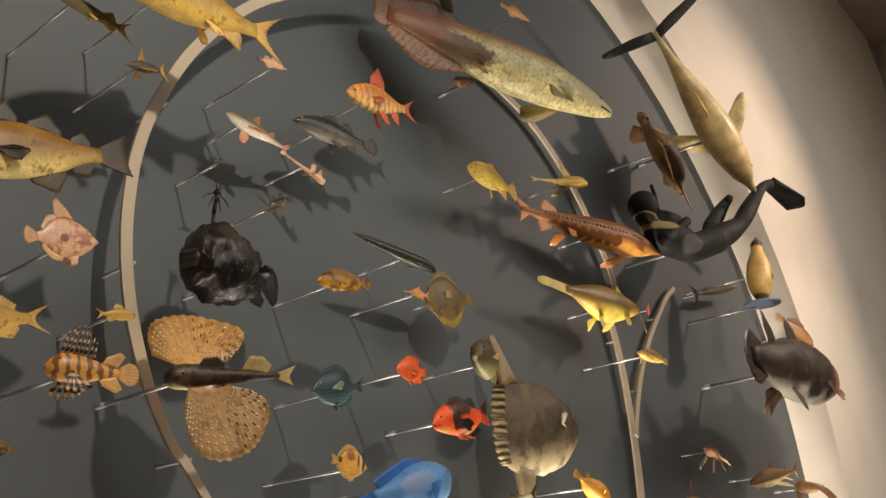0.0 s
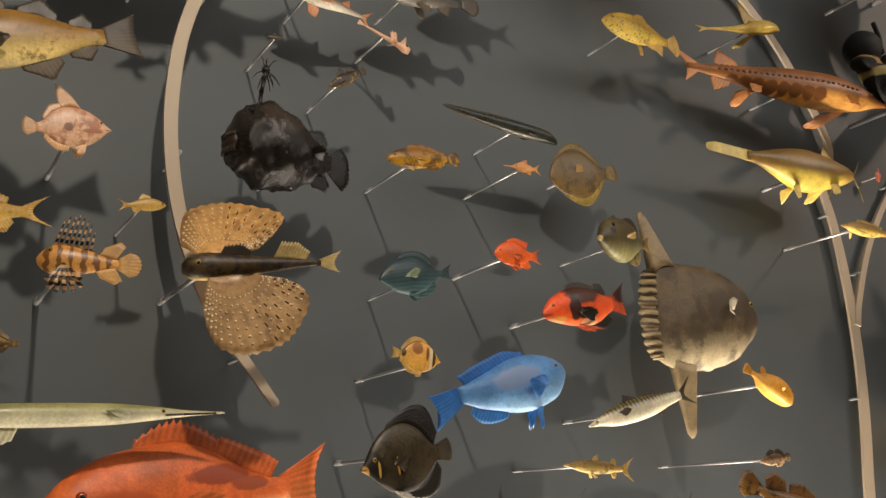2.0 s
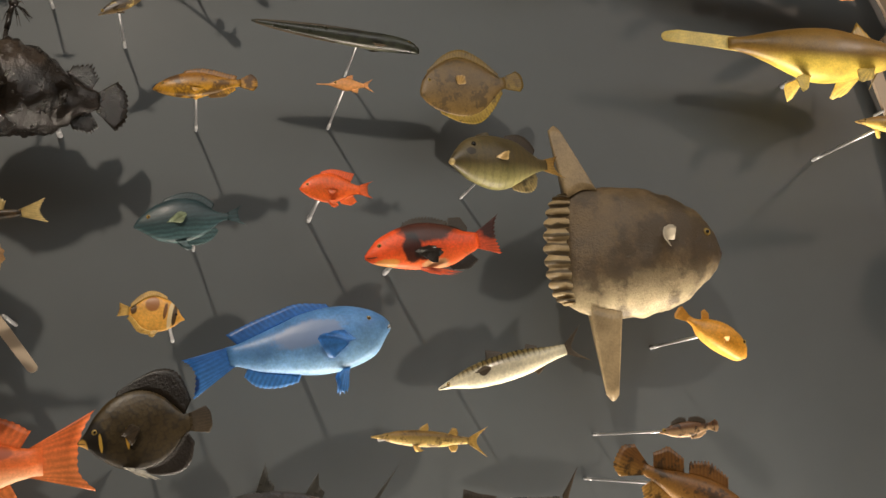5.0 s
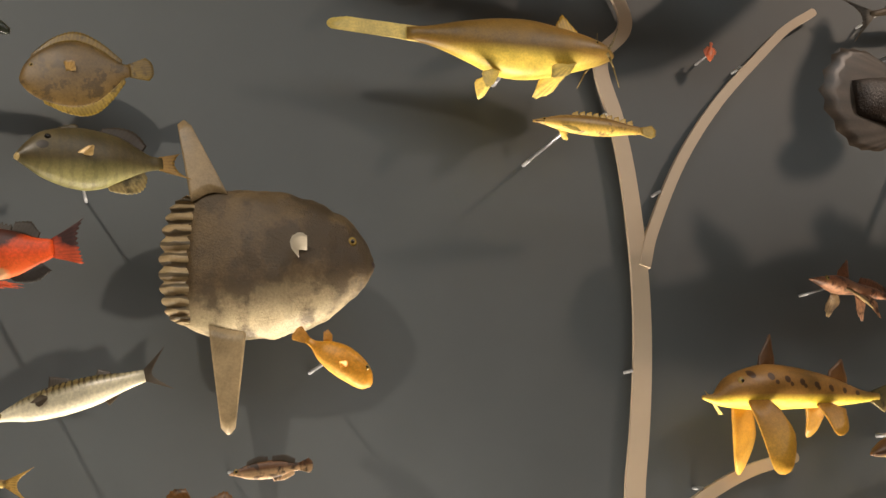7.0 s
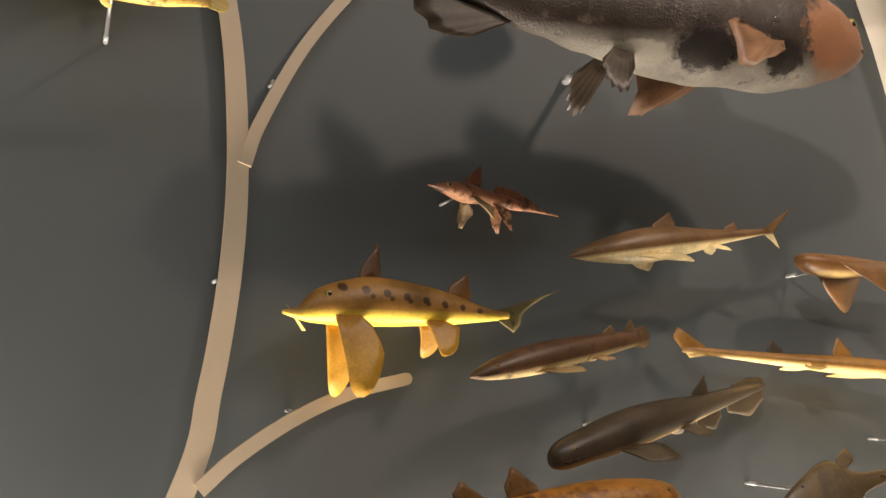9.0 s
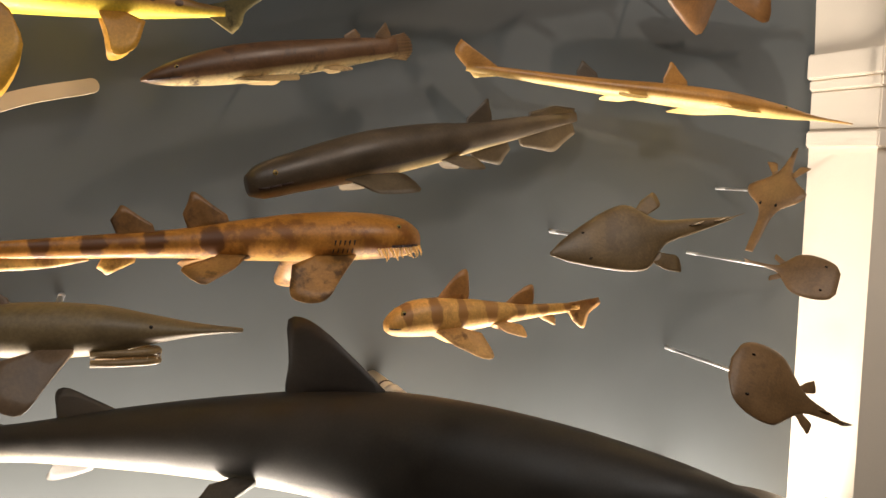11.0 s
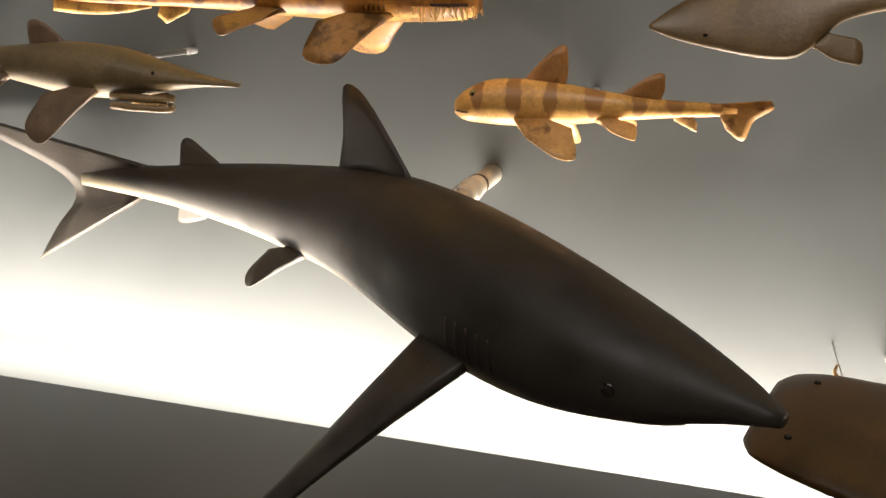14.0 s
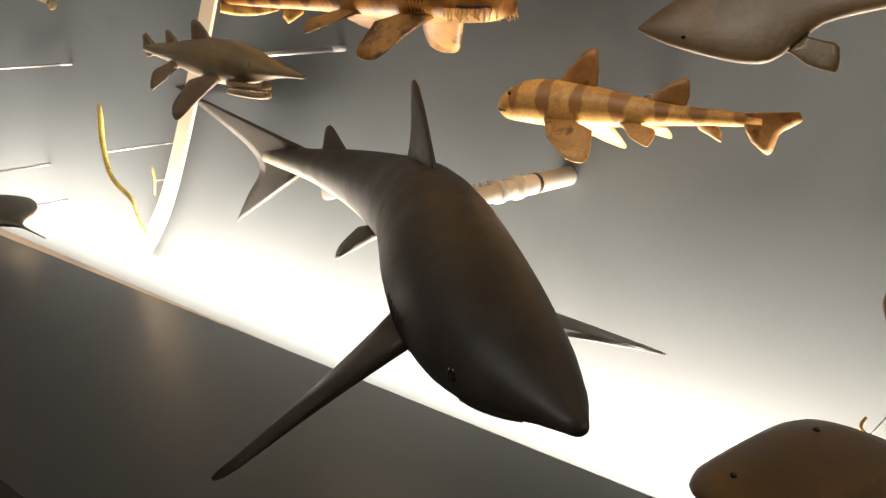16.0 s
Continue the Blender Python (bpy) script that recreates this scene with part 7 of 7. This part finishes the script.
fish("sea_turtle", "brown patterned sea turtle model swimming upwards", (5.008, 2.250, 4.415), (5.607, 2.300, 4.000), [(0, 0.02, -0.03, 0.03), (0.05, 0.05, -0.05, 0.06), (0.14, 0.05, -0.05, 0.055), (0.2, 0.055, -0.05, 0.1), (0.3, 0.12, -0.07, 0.21), (0.5, 0.15, -0.08, 0.24), (0.7, 0.11, -0.07, 0.18), (0.84, 0.05, -0.05, 0.07), (0.95, 0.02, -0.02, 0.02)], skin("turtle_skin", lin(110, 82, 50), lin(176, 136, 86), -0.03, 0.02, "blotch", lin(186, 138, 82), 11, 0.52, 0.5, 0.008, 0.85, patches=[(-0.02, 0.06, 0.16, 0.11, lin(66, 46, 26)), (0.27, 0.02, 0.05, 0.03, lin(70, 52, 28))], ragged=1.0), [("flipper", 0.24, -0.2, 0.08, [(0.02, 0.22, -0.04), (-0.12, 0.34, -0.1), (-0.2, 0.3, -0.1), (-0.12, 0.08, -0.02)], 0), ("flipper", 0.72, -0.2, 0.06, [(-0.06, 0.12, -0.03), (-0.2, 0.2, -0.05), (-0.2, 0.1, -0.02)], 0)], None, (0.06, 0.4, 0.016, M_EYE), roll=-60, rod=(0.45, 0), rod_thick=0.009, category="turtle model", thick=0.02)
peng = fish("penguin", "small upright penguin model with a pale front on a shelf", (6.320, 2.120, 3.844), (6.199, 2.120, 3.335), [(0, 0.004, -0.004, 0.004), (0.05, 0.03, -0.03, 0.03), (0.1, 0.075, -0.07, 0.07), (0.17, 0.08, -0.08, 0.075), (0.25, 0.09, -0.09, 0.085), (0.45, 0.16, -0.15, 0.15), (0.7, 0.18, -0.17, 0.165), (0.88, 0.14, -0.13, 0.12), (0.97, 0.06, -0.06, 0.06)], skin("penguin_skin", lin(222, 176, 100), lin(232, 202, 134), 0, 0.1, "blotch", lin(180, 130, 70), 9, 0.62, amount=0.4, patches=[(0.215, 0.0, 0.045, 0.2, lin(66, 50, 42)), (-0.26, 0, 0.04, 0.2, lin(120, 84, 52))], ragged=0.3), [("flipper", 0.3, 0.0, 0.08, [(-0.1, 0.03, 0.0), (-0.34, 0.08, 0.0), (-0.36, 0.03, 0.0), (-0.2, 0.0, 0.0)], 0, M_FIN_DARK)], None, (0.13, 0.3, 0.012, M_EYE), rod=(0.6, 0), rod_thick=0.008, category="penguin model")[0]
def shelf_board():
    p = (6.195, 2.120, 3.325)
    shelf = tagged(new("shelf_board"), "small blue grey round board on a steel arm", "shelf", "")
    shelf.matrix_world = Matrix.Translation(p)
    v, f = tube((0, 0, -0.014), (0, 0, 0.0), 0.125, 0.125, 28)
    link("board", v, f, paint("blue_grey_board", (0.14, 0.20, 0.28, 1), 0.5), shelf, smooth=False)
    link("arm", *tube((0, 0.05, -0.02), (0, WALL_Y - p[1], -0.02), 0.009, 0.009), M_ROD, shelf)


shelf_board()


def diver():
    """Model diver in a black suit with one fin raised: a single plain mesh."""
    head = Vector((5.028, 2.340, 3.791))
    pts = dict(neck=(5.041, 2.320, 3.665), chest=(5.108, 2.280, 3.594), waist=(5.349, 2.200, 3.554), hip=(5.597, 2.130, 3.645), knee=(5.869, 2.060, 3.803), ankle=(6.287, 2.000, 4.178), heel=(6.467, 1.990, 4.265), tip=(6.910, 1.930, 4.179),
               knee2=(5.772, 2.220, 3.811), ankle2=(6.130, 2.240, 4.073), tip2=(6.160, 2.200, 4.127), elbow=(5.02, 2.21, 3.53), wrist=(5.26, 2.17, 3.70), tank=(5.535, 2.360, 3.833), tank2=(5.359, 2.400, 3.826), snork=(5.067, 2.260, 3.753), snork2=(5.067, 2.280, 3.923), mask=(4.770, 2.280, 3.676))
    q = {k: Vector(v) - head for k, v in pts.items()}
    o = Vector((0, 0, 0))
    lots = [ball(o, 0.102, 1, 0.95, 1.0, 22, 14), ball(q["mask"] * 0.3 + Vector((0, -0.02, -0.075)), 0.062, 1.15, 1, 0.62, 16, 10),
            limb([(o * 1.0, 0.06), (q["neck"], 0.066), (q["chest"], 0.108), (q["chest"].lerp(q["waist"], 0.5), 0.112), (q["waist"], 0.094), (q["hip"], 0.09)], 18),
            limb([(q["waist"].lerp(q["hip"], 0.6), 0.085), (q["hip"].lerp(q["knee"], 0.35), 0.084), (q["knee"], 0.06), (q["knee"].lerp(q["ankle"], 0.4), 0.06), (q["ankle"], 0.037), (q["heel"], 0.036)], 16),
            limb([(q["waist"].lerp(q["hip"], 0.7), 0.08), (q["hip"].lerp(q["knee2"], 0.5), 0.075), (q["knee2"], 0.055), (q["knee2"].lerp(q["ankle2"], 0.5), 0.053), (q["ankle2"], 0.04), (q["tip2"], 0.03)], 14),
            limb([(q["chest"], 0.06), (q["chest"].lerp(q["elbow"], 0.5), 0.05), (q["elbow"], 0.038), (q["wrist"], 0.03)], 12),
            limb([(q["tank"], 0.05), (q["tank"].lerp(q["tank2"], 0.5), 0.056), (q["tank2"], 0.052)], 16), limb([(q["snork"], 0.012), (q["snork"].lerp(q["snork2"], 0.5) + Vector((0.012, 0, 0)), 0.012), (q["snork2"], 0.013)], 8),
            sheet([q["heel"] + Vector((0, -0.045, 0.02)), q["heel"] + Vector((0, 0.045, -0.02))], [q["tip"] + Vector((-0.12, -0.075, 0.03)), q["tip"] + Vector((-0.02, -0.03, 0)), q["tip"] + Vector((-0.02, 0.03, 0)), q["tip"] + Vector((-0.12, 0.075, -0.03))], (0, 0.3, 1), 0.05, 10, 6)]
    v, f = merge(*lots)
    ob = link("diver_figure", v, f, skin("diver_suit", lin(7, 6, 5), lin(9, 8, 7), 0, 0.2, "", rough=0.75, relief=0.002, patches=[(-0.03, -0.088, 0.11, 0.022, lin(150, 120, 66)), (0.02, -0.155, 0.075, 0.032, lin(176, 158, 100)), (0.20, -0.255, 0.09, 0.06, lin(78, 78, 74))], ragged=0.4), m=Matrix.Translation(head))
    tagged(ob, "black-suited toy diver figure swimming head first", "statue", "fish and sea animals on the wall")
    arm = tagged(new("wall_bracket"), "plain dark steel arm holding the diver figure", "bracket")
    p = head + q["waist"]
    arm.matrix_world = Matrix.Translation(p)
    link("rod", *tube((0, 0, 0), (0, WALL_Y - p.y, 0), 0.012, 0.012), M_ROD, arm)


diver()
for x, z in (((3.689, 0.978)), ((3.355, 0.464))):
    arm = tagged(new("wall_rod"), "thin steel rod with a pale collar on the wall", "rod", "bare rods on the wall")
    arm.matrix_world = Matrix.Translation((x, WALL_Y, z))
    link("rod", *tube((0, 0, 0), (0, -0.42, 0), 0.005, 0.005), M_ROD, arm)
    link("rod_collar", *tube((0, 0, 0), (0, -0.05, 0), 0.0085, 0.0085), M_COLLAR, arm)
